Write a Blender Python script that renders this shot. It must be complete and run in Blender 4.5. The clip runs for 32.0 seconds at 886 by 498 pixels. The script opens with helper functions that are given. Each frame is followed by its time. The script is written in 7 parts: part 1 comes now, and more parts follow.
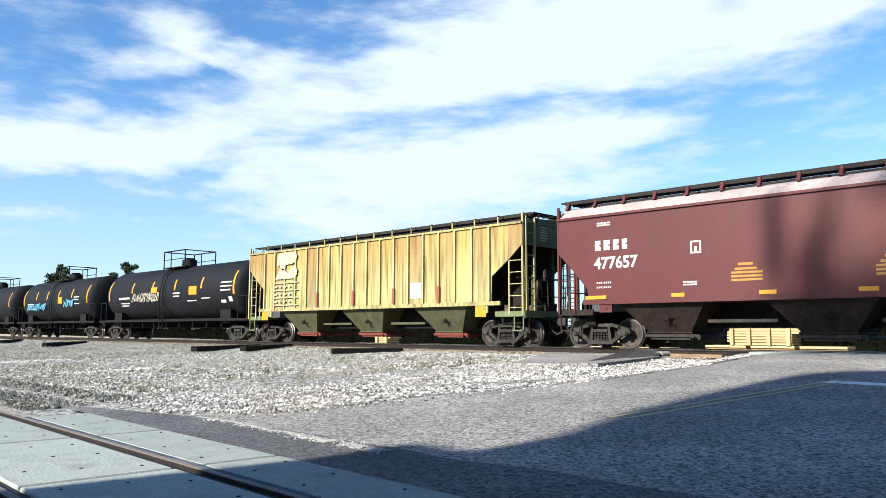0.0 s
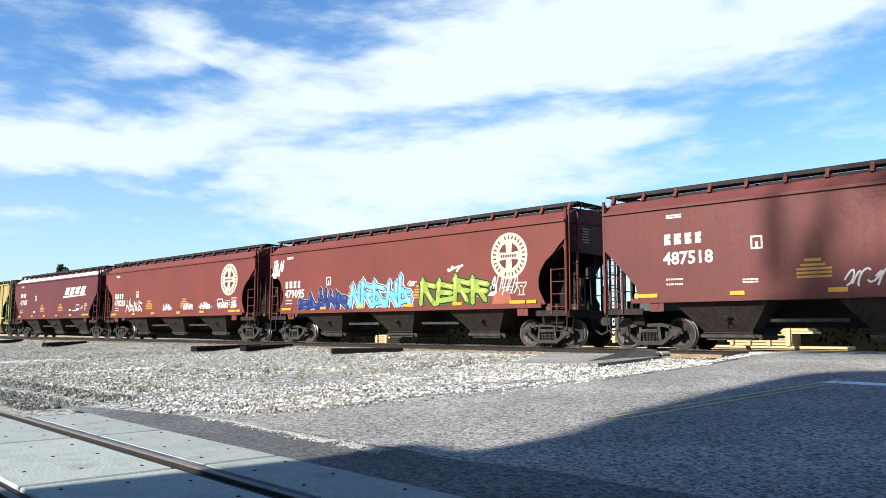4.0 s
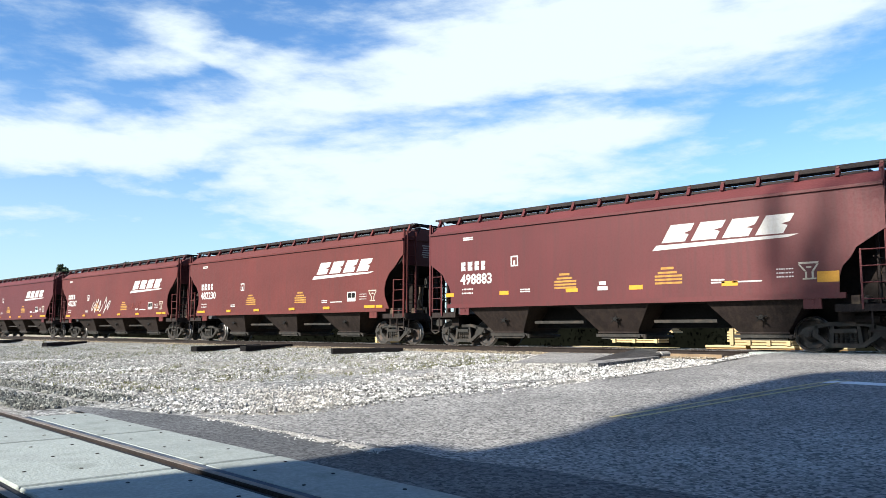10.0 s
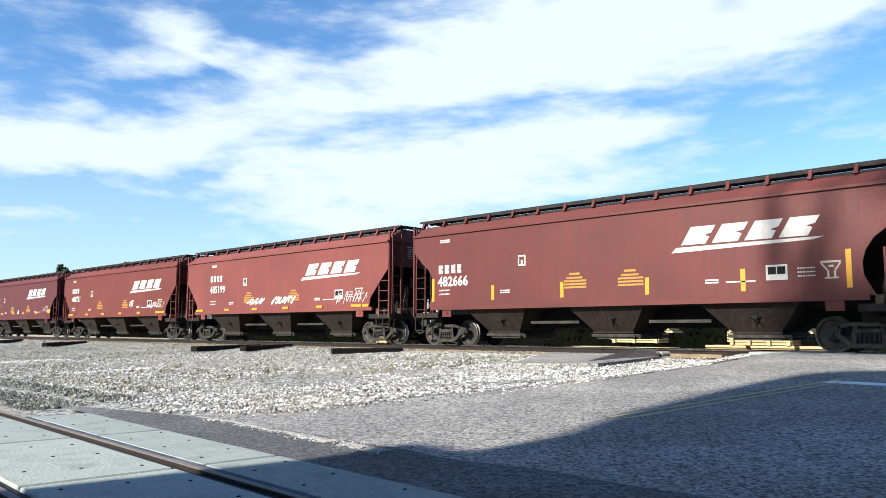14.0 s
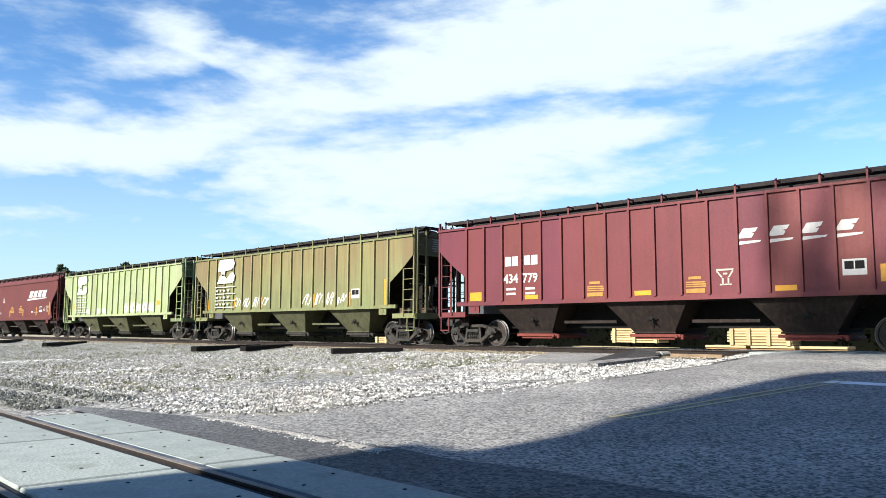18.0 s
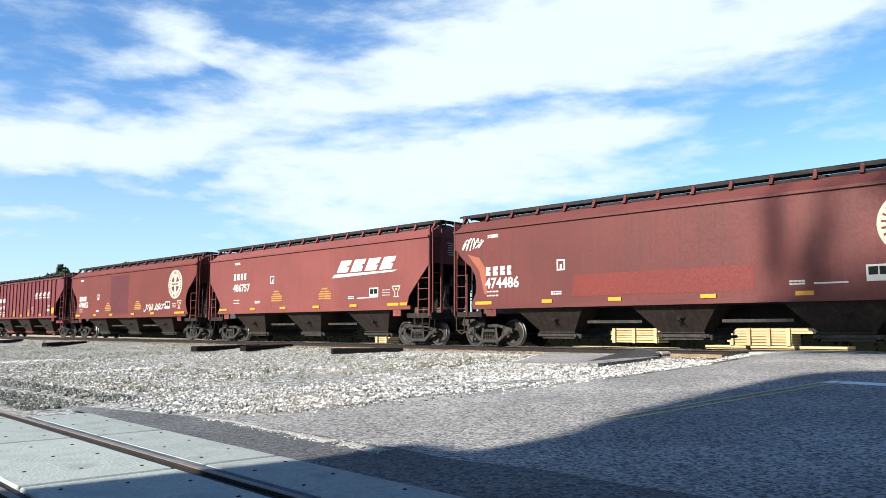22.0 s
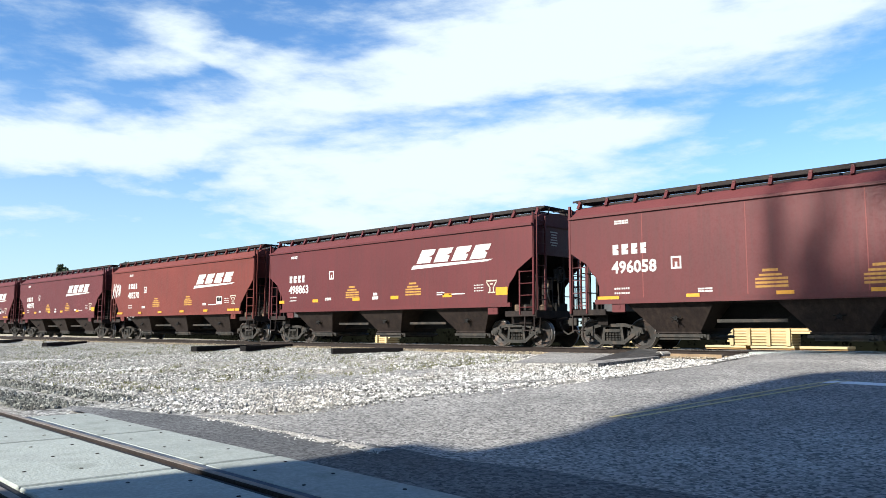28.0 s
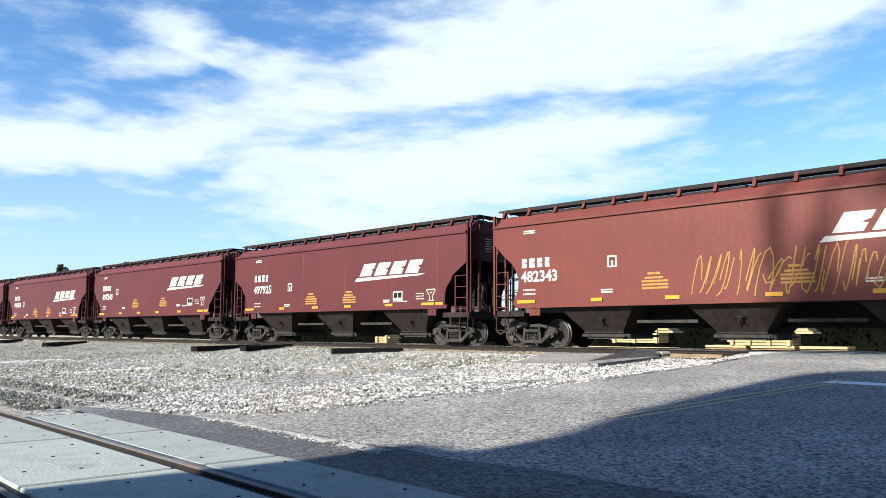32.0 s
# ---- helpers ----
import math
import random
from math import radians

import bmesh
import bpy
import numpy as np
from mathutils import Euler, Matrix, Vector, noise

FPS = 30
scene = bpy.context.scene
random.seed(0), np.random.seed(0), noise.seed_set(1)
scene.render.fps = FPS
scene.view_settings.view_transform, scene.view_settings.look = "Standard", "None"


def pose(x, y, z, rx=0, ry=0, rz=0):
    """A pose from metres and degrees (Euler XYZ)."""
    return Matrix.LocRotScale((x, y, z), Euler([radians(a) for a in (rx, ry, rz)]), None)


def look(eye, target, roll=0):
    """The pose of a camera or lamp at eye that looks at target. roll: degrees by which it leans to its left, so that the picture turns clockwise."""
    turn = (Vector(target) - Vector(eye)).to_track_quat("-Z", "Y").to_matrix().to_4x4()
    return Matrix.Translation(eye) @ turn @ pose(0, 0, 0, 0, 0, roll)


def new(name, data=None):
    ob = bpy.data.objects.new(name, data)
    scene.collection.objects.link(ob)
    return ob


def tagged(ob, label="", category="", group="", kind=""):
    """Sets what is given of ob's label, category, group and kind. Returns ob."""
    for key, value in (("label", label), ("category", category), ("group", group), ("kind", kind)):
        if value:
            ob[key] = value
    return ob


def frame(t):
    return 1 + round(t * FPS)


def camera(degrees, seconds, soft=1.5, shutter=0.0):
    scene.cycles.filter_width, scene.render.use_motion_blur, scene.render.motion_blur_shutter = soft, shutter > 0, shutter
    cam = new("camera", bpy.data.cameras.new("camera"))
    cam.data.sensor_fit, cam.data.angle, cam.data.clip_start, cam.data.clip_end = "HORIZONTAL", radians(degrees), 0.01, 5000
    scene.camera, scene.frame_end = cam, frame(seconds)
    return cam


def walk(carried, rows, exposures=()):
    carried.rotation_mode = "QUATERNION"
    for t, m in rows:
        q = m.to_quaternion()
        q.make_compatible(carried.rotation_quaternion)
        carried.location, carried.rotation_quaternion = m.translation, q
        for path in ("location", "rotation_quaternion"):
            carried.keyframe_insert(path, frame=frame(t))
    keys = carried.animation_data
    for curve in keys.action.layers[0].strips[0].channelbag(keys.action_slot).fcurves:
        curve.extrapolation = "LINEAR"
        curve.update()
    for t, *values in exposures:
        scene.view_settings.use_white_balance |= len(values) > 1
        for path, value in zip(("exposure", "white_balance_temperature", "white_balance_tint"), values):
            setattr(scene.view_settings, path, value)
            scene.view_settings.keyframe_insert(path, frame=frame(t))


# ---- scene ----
cam = camera(59.56, 32.0, soft=0.55)
EYE = (0.0, -22.063, 0.5)
_yaw, _pit = radians(44.12), radians(6.1)
_aim = (EYE[0] - math.sin(_yaw) * math.cos(_pit), EYE[1] + math.cos(_yaw) * math.cos(_pit), EYE[2] + math.sin(_pit))
walk(cam, [(0.0, look(EYE, _aim, 0.17)), (32.0, look(EYE, _aim, 0.17))], exposures=[(0.0, 1.38), (32.0, 1.38)])

# ---------------------------------------------------------------- world and sun
SUN_EL = radians(28)
SUN_TRAVEL = Vector((0.15, 1.0, -math.tan(SUN_EL) * math.hypot(0.15, 1.0))).normalized()


def make_world():
    w = bpy.data.worlds.new("sky")
    scene.world = w
    w.use_nodes = True
    nt = w.node_tree
    nt.nodes.clear()
    N, K = nt.nodes.new, nt.links.new
    out = N("ShaderNodeOutputWorld")
    bg = N("ShaderNodeBackground")
    bg.inputs["Strength"].default_value = 0.047
    K(bg.outputs[0], out.inputs[0])
    sky = N("ShaderNodeTexSky")
    sky.sky_type = "NISHITA"
    sky.sun_disc = False
    sky.sun_elevation = SUN_EL
    sky.sun_rotation = math.atan2(-SUN_TRAVEL.x, -SUN_TRAVEL.y)
    sky.air_density, sky.dust_density, sky.ozone_density = 1.0, 0.6, 2.5
    # direction in a frame that looks over the train: u to the right, v up
    co = N("ShaderNodeTexCoord")
    fwd = Vector((-math.sin(_yaw), math.cos(_yaw), 0.0))
    rgt = Vector((math.cos(_yaw), math.sin(_yaw), 0.0))

    def dot(v):
        n = N("ShaderNodeVectorMath")
        n.operation = "DOT_PRODUCT"
        K(co.outputs["Generated"], n.inputs[0])
        n.inputs[1].default_value = v
        return n.outputs["Value"]

    def m(op, a, b=None, c=None):
        n = N("ShaderNodeMath")
        n.operation = op
        for i, s in enumerate((a, b, c)):
            if s is None:
                continue
            if isinstance(s, (int, float)):
                n.inputs[i].default_value = s
            else:
                K(s, n.inputs[i])
        return n.outputs[0]

    f, u, v = dot(fwd), dot(rgt), dot((0, 0, 1))
    az = m("ARCTAN2", u, f)
    el = m("ARCSINE", v)
    uv = N("ShaderNodeCombineXYZ")
    K(az, uv.inputs[0])
    K(el, uv.inputs[1])
    # two scales of drifting wisps, stretched along the wind
    mp = N("ShaderNodeMapping")
    mp.inputs["Rotation"].default_value = (0, 0, radians(-12))
    mp.inputs["Scale"].default_value = (2.2, 6.0, 1.0)
    K(uv.outputs[0], mp.inputs[0])
    n1 = N("ShaderNodeTexNoise")
    n1.inputs["Scale"].default_value, n1.inputs["Detail"].default_value = 1.6, 9.0
    n1.inputs["Roughness"].default_value, n1.inputs["Distortion"].default_value = 0.55, 0.5
    K(mp.outputs[0], n1.inputs["Vector"])
    mp2 = N("ShaderNodeMapping")
    mp2.inputs["Rotation"].default_value = (0, 0, radians(-25))
    mp2.inputs["Scale"].default_value = (9.0, 30.0, 1.0)
    K(uv.outputs[0], mp2.inputs[0])
    n2 = N("ShaderNodeTexNoise")
    n2.inputs["Scale"].default_value, n2.inputs["Detail"].default_value = 1.3, 8.0
    n2.inputs["Roughness"].default_value = 0.6
    K(mp2.outputs[0], n2.inputs["Vector"])
    # cloud banks: azimuth, elevation, half width, half height, lean (degrees), weight
    banks = [
        (12.6, 22.7, 22.1, 5.3, 3, 1.25), (5.0, 19.6, 13.0, 3.0, 0, 0.90), (25.7, 20.5, 13.0, 3.2, 12, 0.75), (-1.1, 18.1, 5.9, 2.4, -10, 0.50), (-19.4, 20.3, 5.9, 1.9, -6, 0.85), (-14.2, 19.5, 4.3, 1.4, -8, 0.60),
        (-22.0, 18.8, 4.3, 1.2, 0, 0.45), (-9.6, 17.0, 11.8, 3.2, 6, 0.95), (-19.9, 13.2, 16.6, 2.8, 4, 1.00), (-28.3, 11.9, 9.5, 2.4, 0, 0.70), (-26.0, 15.1, 2.4, 0.9, 0, 0.55), (4.9, 14.0, 15.0, 3.2, 5, 1.15),
        (14.5, 15.0, 6.3, 1.6, 8, 0.60), (-6.1, 11.1, 15.0, 3.0, 4, 1.05), (7.0, 10.7, 11.8, 2.4, 6, 0.75), (-6.9, 7.9, 16.6, 2.4, 2, 0.75), (-28.1, 7.0, 10.3, 1.6, 2, 0.45), (-21.2, 9.8, 6.3, 1.1, 4, 0.40),
        (16.4, 11.9, 7.9, 1.8, 8, 0.40), (24.8, 16.6, 4.7, 1.2, 10, 0.30), (25.7, 14.1, 5.1, 1.1, 6, 0.28), (-38.1, 14.0, 10.3, 4.9, 0, 0.50), (40.0, 15.1, 11.8, 4.0, 8, 0.60),
    ]
    dens = None
    for a, e, hw, hh, lean, wt in banks:
        k = N("ShaderNodeMapping")
        k.vector_type = "TEXTURE"
        k.inputs["Location"].default_value = (radians(a), radians(e), 0)
        k.inputs["Rotation"].default_value = (0, 0, radians(lean))
        k.inputs["Scale"].default_value = (radians(hw), radians(hh), 1)
        warp = N("ShaderNodeVectorMath")
        warp.operation = "MULTIPLY_ADD"
        K(n1.outputs["Color"], warp.inputs[0])
        warp.inputs[1].default_value = (0.12, 0.10, 0.0)
        sh = N("ShaderNodeVectorMath")
        sh.operation = "SUBTRACT"
        K(uv.outputs[0], sh.inputs[0])
        sh.inputs[1].default_value = (0.06, 0.05, 0.0)
        K(sh.outputs[0], warp.inputs[2])
        K(warp.outputs[0], k.inputs[0])
        g = N("ShaderNodeTexGradient")
        g.gradient_type = "SPHERICAL"
        K(k.outputs[0], g.inputs[0])
        x = m("MULTIPLY", g.outputs["Fac"], wt)
        dens = x if dens is None else m("ADD", dens, x)
    d = m("ADD", m("MULTIPLY", dens, 1.0), m("MULTIPLY", m("SUBTRACT", n1.outputs["Fac"], 0.5), 1.0))
    d = m("ADD", d, m("MULTIPLY", m("SUBTRACT", n2.outputs["Fac"], 0.5), 1.35))
    ramp = N("ShaderNodeMapRange")
    ramp.interpolation_type = "SMOOTHSTEP"
    ramp.inputs["From Min"].default_value, ramp.inputs["From Max"].default_value = -0.10, 0.88
    K(d, ramp.inputs["Value"])
    haze = N("ShaderNodeMapRange")
    haze.inputs["From Min"].default_value, haze.inputs["From Max"].default_value = 0.0, 0.30
    haze.inputs["To Min"].default_value, haze.inputs["To Max"].default_value = 0.5, 0.0
    K(el, haze.inputs["Value"])
    # the cover is thinned overhead, out of view, to dim the fill in the shade
    thin = N("ShaderNodeMapRange")
    thin.inputs["From Min"].default_value, thin.inputs["From Max"].default_value = radians(26), radians(44)
    thin.inputs["To Min"].default_value, thin.inputs["To Max"].default_value = 1.0, 0.10
    K(el, thin.inputs["Value"])
    fac = m("MAXIMUM", m("MULTIPLY", ramp.outputs[0], thin.outputs[0]), haze.outputs[0])
    mix = N("ShaderNodeMix")
    mix.data_type = "RGBA"
    K(fac, mix.inputs["Factor"])
    tint = N("ShaderNodeMix")
    tint.data_type, tint.blend_type = "RGBA", "MULTIPLY"
    tint.inputs["Factor"].default_value = 1.0
    K(sky.outputs[0], tint.inputs["A"])
    tint.inputs["B"].default_value = (0.98, 1.42, 1.80, 1)
    K(tint.outputs["Result"], mix.inputs["A"])
    mix.inputs["B"].default_value = (7.3, 8.4, 9.1, 1)
    K(mix.outputs["Result"], bg.inputs["Color"])


make_world()
sun = new("sun", bpy.data.lights.new("sun", "SUN"))
sun.data.energy, sun.data.angle, sun.data.color = 5.0, radians(1.2), (1.0, 0.95, 0.86)
sun.matrix_world = look((0, -60, 40), Vector((0, -60, 40)) + SUN_TRAVEL)

# ---------------------------------------------------------------- materials
MATS = {}


def mat(name, base, rough=0.6, metal=0.0, var=0.18, scale=3.0, fine=40.0, bump=0.15, streak=0.0, dirt=None, dirt_amount=0.0, rnd=0.0, spec=0.5, grain=0.5, panel=None, high=None):
    """Painted, stony or metal surface: colour varied at two scales, optional vertical streaks and dirt, fine relief.
    panel: (pitch, start, amount) tells sheets apart; high: (colour, z0, z1, amount) weathers the upper part."""
    if name in MATS:
        return MATS[name]
    mt = bpy.data.materials.new(name)
    mt.use_nodes = True
    nt = mt.node_tree
    N, K = nt.nodes.new, nt.links.new
    b = nt.nodes["Principled BSDF"]
    co = N("ShaderNodeTexCoord")
    n1, n2 = N("ShaderNodeTexNoise"), N("ShaderNodeTexNoise")
    n1.inputs["Scale"].default_value, n1.inputs["Detail"].default_value = scale, 5
    n2.inputs["Scale"].default_value, n2.inputs["Detail"].default_value = fine, 3
    info = N("ShaderNodeObjectInfo")
    off = N("ShaderNodeVectorMath")
    off.operation = "MULTIPLY_ADD"
    K(info.outputs["Random"], off.inputs[0])
    off.inputs[1].default_value = (37.0, 11.0, 5.0)
    K(co.outputs["Object"], off.inputs[2])
    for n in (n1, n2):
        K(off.outputs[0], n.inputs["Vector"])

    def mix(fac, a, bcol, kind="MIX"):
        x = N("ShaderNodeMix")
        x.data_type, x.blend_type = "RGBA", kind
        for key, val in (("Factor", fac), ("A", a), ("B", bcol)):
            if isinstance(val, (int, float)):
                x.inputs[key].default_value = val
            elif isinstance(val, tuple):
                x.inputs[key].default_value = (*val, 1)
            else:
                K(val, x.inputs[key])
        return x.outputs["Result"]

    def rng(src, lo, hi, a=0.3, z=0.7):
        r = N("ShaderNodeMapRange")
        r.inputs["From Min"].default_value, r.inputs["From Max"].default_value = a, z
        r.inputs["To Min"].default_value, r.inputs["To Max"].default_value = lo, hi
        K(src, r.inputs["Value"])
        return r.outputs[0]

    dark = tuple(max(0.0, c * (1 - var)) for c in base)
    light = tuple(min(0.95, c * (1 + var)) for c in base)
    col = mix(rng(n1.outputs["Fac"], 0, 1), dark, light)
    col = mix(rng(n2.outputs["Fac"], 0.0, grain), col, tuple(c * 0.72 for c in base))
    if high:
        sep = N("ShaderNodeSeparateXYZ")
        K(co.outputs["Object"], sep.inputs[0])
        n4 = N("ShaderNodeTexNoise")
        n4.inputs["Scale"].default_value, n4.inputs["Detail"].default_value = 0.9, 4
        K(off.outputs[0], n4.inputs["Vector"])
        ad = N("ShaderNodeMath")
        ad.operation = "MULTIPLY_ADD"
        K(n4.outputs["Fac"], ad.inputs[0])
        ad.inputs[1].default_value = 2.6
        K(sep.outputs["Z"], ad.inputs[2])
        col = mix(rng(ad.outputs[0], 0.0, high[3], high[1] + 1.3, high[2] + 1.3), col, high[0])
    if panel:
        sx = N("ShaderNodeSeparateXYZ")
        K(co.outputs["Object"], sx.inputs[0])
        q = N("ShaderNodeMath")
        q.operation = "SUBTRACT"
        K(sx.outputs["X"], q.inputs[0])
        q.inputs[1].default_value = panel[1]
        q2 = N("ShaderNodeMath")
        q2.operation = "DIVIDE"
        K(q.outputs[0], q2.inputs[0])
        q2.inputs[1].default_value = panel[0]
        q3 = N("ShaderNodeMath")
        q3.operation = "FLOOR"
        K(q2.outputs[0], q3.inputs[0])
        wn = N("ShaderNodeTexWhiteNoise")
        wn.noise_dimensions = "1D"
        K(q3.outputs[0], wn.inputs["W"])
        hs = N("ShaderNodeHueSaturation")
        K(rng(wn.outputs["Value"], 1 - panel[2], 1 + panel[2], 0.0, 1.0), hs.inputs["Value"])
        sc = N("ShaderNodeSeparateColor")
        K(wn.outputs["Color"], sc.inputs[0])
        K(rng(sc.outputs[0], 0.485, 0.515, 0.0, 1.0), hs.inputs["Hue"])
        K(col, hs.inputs["Color"])
        col = hs.outputs[0]
    if streak:
        mp = N("ShaderNodeMapping")
        mp.inputs["Scale"].default_value = (5.0, 5.0, 0.28)
        K(off.outputs[0], mp.inputs[0])
        n3 = N("ShaderNodeTexNoise")
        n3.inputs["Scale"].default_value, n3.inputs["Detail"].default_value = 1.7, 6
        K(mp.outputs[0], n3.inputs["Vector"])
        col = mix(rng(n3.outputs["Fac"], 0.0, streak, 0.45, 0.72), col, dirt or dark)
    if dirt and dirt_amount:
        col = mix(rng(n1.outputs["Fac"], 0.0, dirt_amount, 0.5, 0.68), col, dirt)
    if rnd:
        hsv = N("ShaderNodeHueSaturation")
        r = N("ShaderNodeMapRange")
        r.inputs["To Min"].default_value, r.inputs["To Max"].default_value = 1 - rnd, 1 + rnd
        K(info.outputs["Random"], r.inputs["Value"])
        K(r.outputs[0], hsv.inputs["Value"])
        K(col, hsv.inputs["Color"])
        col = hsv.outputs[0]
    K(col, b.inputs["Base Color"])
    K(rng(n2.outputs["Fac"], max(0.05, rough - 0.12), min(1.0, rough + 0.12)), b.inputs["Roughness"])
    b.inputs["Metallic"].default_value = metal
    b.inputs["Specular IOR Level"].default_value = spec
    if bump:
        bp = N("ShaderNodeBump")
        bp.inputs["Strength"].default_value = bump
        bp.inputs["Distance"].default_value = 0.02
        K(n2.outputs["Fac"], bp.inputs["Height"])
        K(bp.outputs[0], b.inputs["Normal"])
    MATS[name] = mt
    return mt


def stones_mat(name, pale, dark, scale, bump=0.8, dirt=(0.30, 0.26, 0.20)):
    """Loose crushed stone: cells of different tone, the shade between them painted as dark gaps, and dusty drifts."""
    if name in MATS:
        return MATS[name]
    mt = bpy.data.materials.new(name)
    mt.use_nodes = True
    nt = mt.node_tree
    N, K = nt.nodes.new, nt.links.new
    b = nt.nodes["Principled BSDF"]
    co = N("ShaderNodeTexCoord")
    vo, ve, no = N("ShaderNodeTexVoronoi"), N("ShaderNodeTexVoronoi"), N("ShaderNodeTexNoise")
    ve.feature = "DISTANCE_TO_EDGE"
    for v in (vo, ve):
        v.inputs["Scale"].default_value = scale
        K(co.outputs["Object"], v.inputs["Vector"])
    no.inputs["Scale"].default_value, no.inputs["Detail"].default_value = 0.35, 6
    K(co.outputs["Object"], no.inputs["Vector"])
    sep = N("ShaderNodeSeparateColor")
    K(vo.outputs["Color"], sep.inputs[0])
    a = N("ShaderNodeMix")
    a.data_type = "RGBA"
    a.inputs["A"].default_value, a.inputs["B"].default_value = (*dark, 1), (*pale, 1)
    K(sep.outputs[0], a.inputs["Factor"])
    r = N("ShaderNodeMapRange")
    r.inputs["From Max"].default_value = 0.10
    r.inputs["To Min"].default_value = 0.35
    K(ve.outputs["Distance"], r.inputs["Value"])
    g = N("ShaderNodeMix")
    g.data_type, g.blend_type = "RGBA", "MULTIPLY"
    g.inputs["Factor"].default_value = 1
    K(a.outputs["Result"], g.inputs["A"])
    K(r.outputs[0], g.inputs["B"])
    d = N("ShaderNodeMix")
    d.data_type = "RGBA"
    rr = N("ShaderNodeMapRange")
    rr.inputs["From Min"].default_value, rr.inputs["From Max"].default_value, rr.inputs["To Max"].default_value = 0.5, 0.75, 0.7
    K(no.outputs["Fac"], rr.inputs["Value"])
    K(rr.outputs[0], d.inputs["Factor"])
    K(g.outputs["Result"], d.inputs["A"])
    d.inputs["B"].default_value = (*dirt, 1)
    K(d.outputs["Result"], b.inputs["Base Color"])
    b.inputs["Roughness"].default_value = 0.9
    bp = N("ShaderNodeBump")
    bp.inputs["Strength"].default_value, bp.inputs["Distance"].default_value = bump, 0.03
    K(ve.outputs["Distance"], bp.inputs["Height"])
    K(bp.outputs[0], b.inputs["Normal"])
    MATS[name] = mt
    return mt


def island_mat(name, pale, dark, dust, olive=None):
    """Loose stones, each of its own tone, dusty in drifts; away from the road they are mossier (olive)."""
    mt = bpy.data.materials.new(name)
    mt.use_nodes = True
    nt = mt.node_tree
    N, K = nt.nodes.new, nt.links.new
    b = nt.nodes["Principled BSDF"]
    g = N("ShaderNodeNewGeometry")
    r = N("ShaderNodeValToRGB")
    r.color_ramp.elements[0].color, r.color_ramp.elements[1].color = (*dark, 1), (*pale, 1)
    e = r.color_ramp.elements.new(0.42)
    e.color = (*[d * 0.6 + p * 0.4 for d, p in zip(dark, pale)], 1)
    K(g.outputs["Random Per Island"], r.inputs[0])
    n = N("ShaderNodeTexNoise")
    n.inputs["Scale"].default_value = 60
    co = N("ShaderNodeTexCoord")
    K(co.outputs["Object"], n.inputs["Vector"])
    x = N("ShaderNodeMix")
    x.data_type, x.blend_type = "RGBA", "MULTIPLY"
    x.inputs["Factor"].default_value = 0.5
    K(r.outputs[0], x.inputs["A"])
    K(n.outputs["Fac"], x.inputs["B"])
    big = N("ShaderNodeTexNoise")
    big.inputs["Scale"].default_value, big.inputs["Detail"].default_value = 0.45, 5
    K(co.outputs["Object"], big.inputs["Vector"])
    rr = N("ShaderNodeMapRange")
    rr.inputs["From Min"].default_value, rr.inputs["From Max"].default_value, rr.inputs["To Max"].default_value = 0.48, 0.68, 0.75
    K(big.outputs["Fac"], rr.inputs["Value"])
    y = N("ShaderNodeMix")
    y.data_type = "RGBA"
    K(rr.outputs[0], y.inputs["Factor"])
    K(x.outputs["Result"], y.inputs["A"])
    y.inputs["B"].default_value = (*dust, 1)
    # handfuls of darker and paler stones
    mid = N("ShaderNodeTexNoise")
    mid.inputs["Scale"].default_value, mid.inputs["Detail"].default_value = 5.5, 3
    K(co.outputs["Object"], mid.inputs["Vector"])
    mm = N("ShaderNodeMapRange")
    mm.inputs["From Min"].default_value, mm.inputs["From Max"].default_value = 0.34, 0.66
    mm.inputs["To Min"].default_value, mm.inputs["To Max"].default_value = 0.35, 1.55
    K(mid.outputs["Fac"], mm.inputs["Value"])
    tone = N("ShaderNodeMix")
    tone.data_type, tone.blend_type = "RGBA", "MULTIPLY"
    tone.inputs["Factor"].default_value = 1.0
    K(y.outputs["Result"], tone.inputs["A"])
    K(mm.outputs[0], tone.inputs["B"])
    res = tone.outputs["Result"]
    if olive:
        sx = N("ShaderNodeSeparateXYZ")
        K(co.outputs["Object"], sx.inputs[0])
        n3 = N("ShaderNodeTexNoise")
        n3.inputs["Scale"].default_value, n3.inputs["Detail"].default_value = 0.9, 6
        K(co.outputs["Object"], n3.inputs["Vector"])
        ad = N("ShaderNodeMath")
        ad.operation = "MULTIPLY_ADD"
        K(n3.outputs["Fac"], ad.inputs[0])
        ad.inputs[1].default_value = 26.0
        K(sx.outputs["X"], ad.inputs[2])
        mr = N("ShaderNodeMapRange")
        mr.inputs["From Min"].default_value, mr.inputs["From Max"].default_value = -22.0, 4.0
        mr.inputs["To Min"].default_value, mr.inputs["To Max"].default_value = 0.62, 0.0
        K(ad.outputs[0], mr.inputs["Value"])
        o = N("ShaderNodeMix")
        o.data_type = "RGBA"
        K(mr.outputs[0], o.inputs["Factor"])
        K(res, o.inputs["A"])
        o.inputs["B"].default_value = (*olive, 1)
        res = o.outputs["Result"]
    K(res, b.inputs["Base Color"])
    b.inputs["Roughness"].default_value = 0.9
    MATS[name] = mt
    return mt


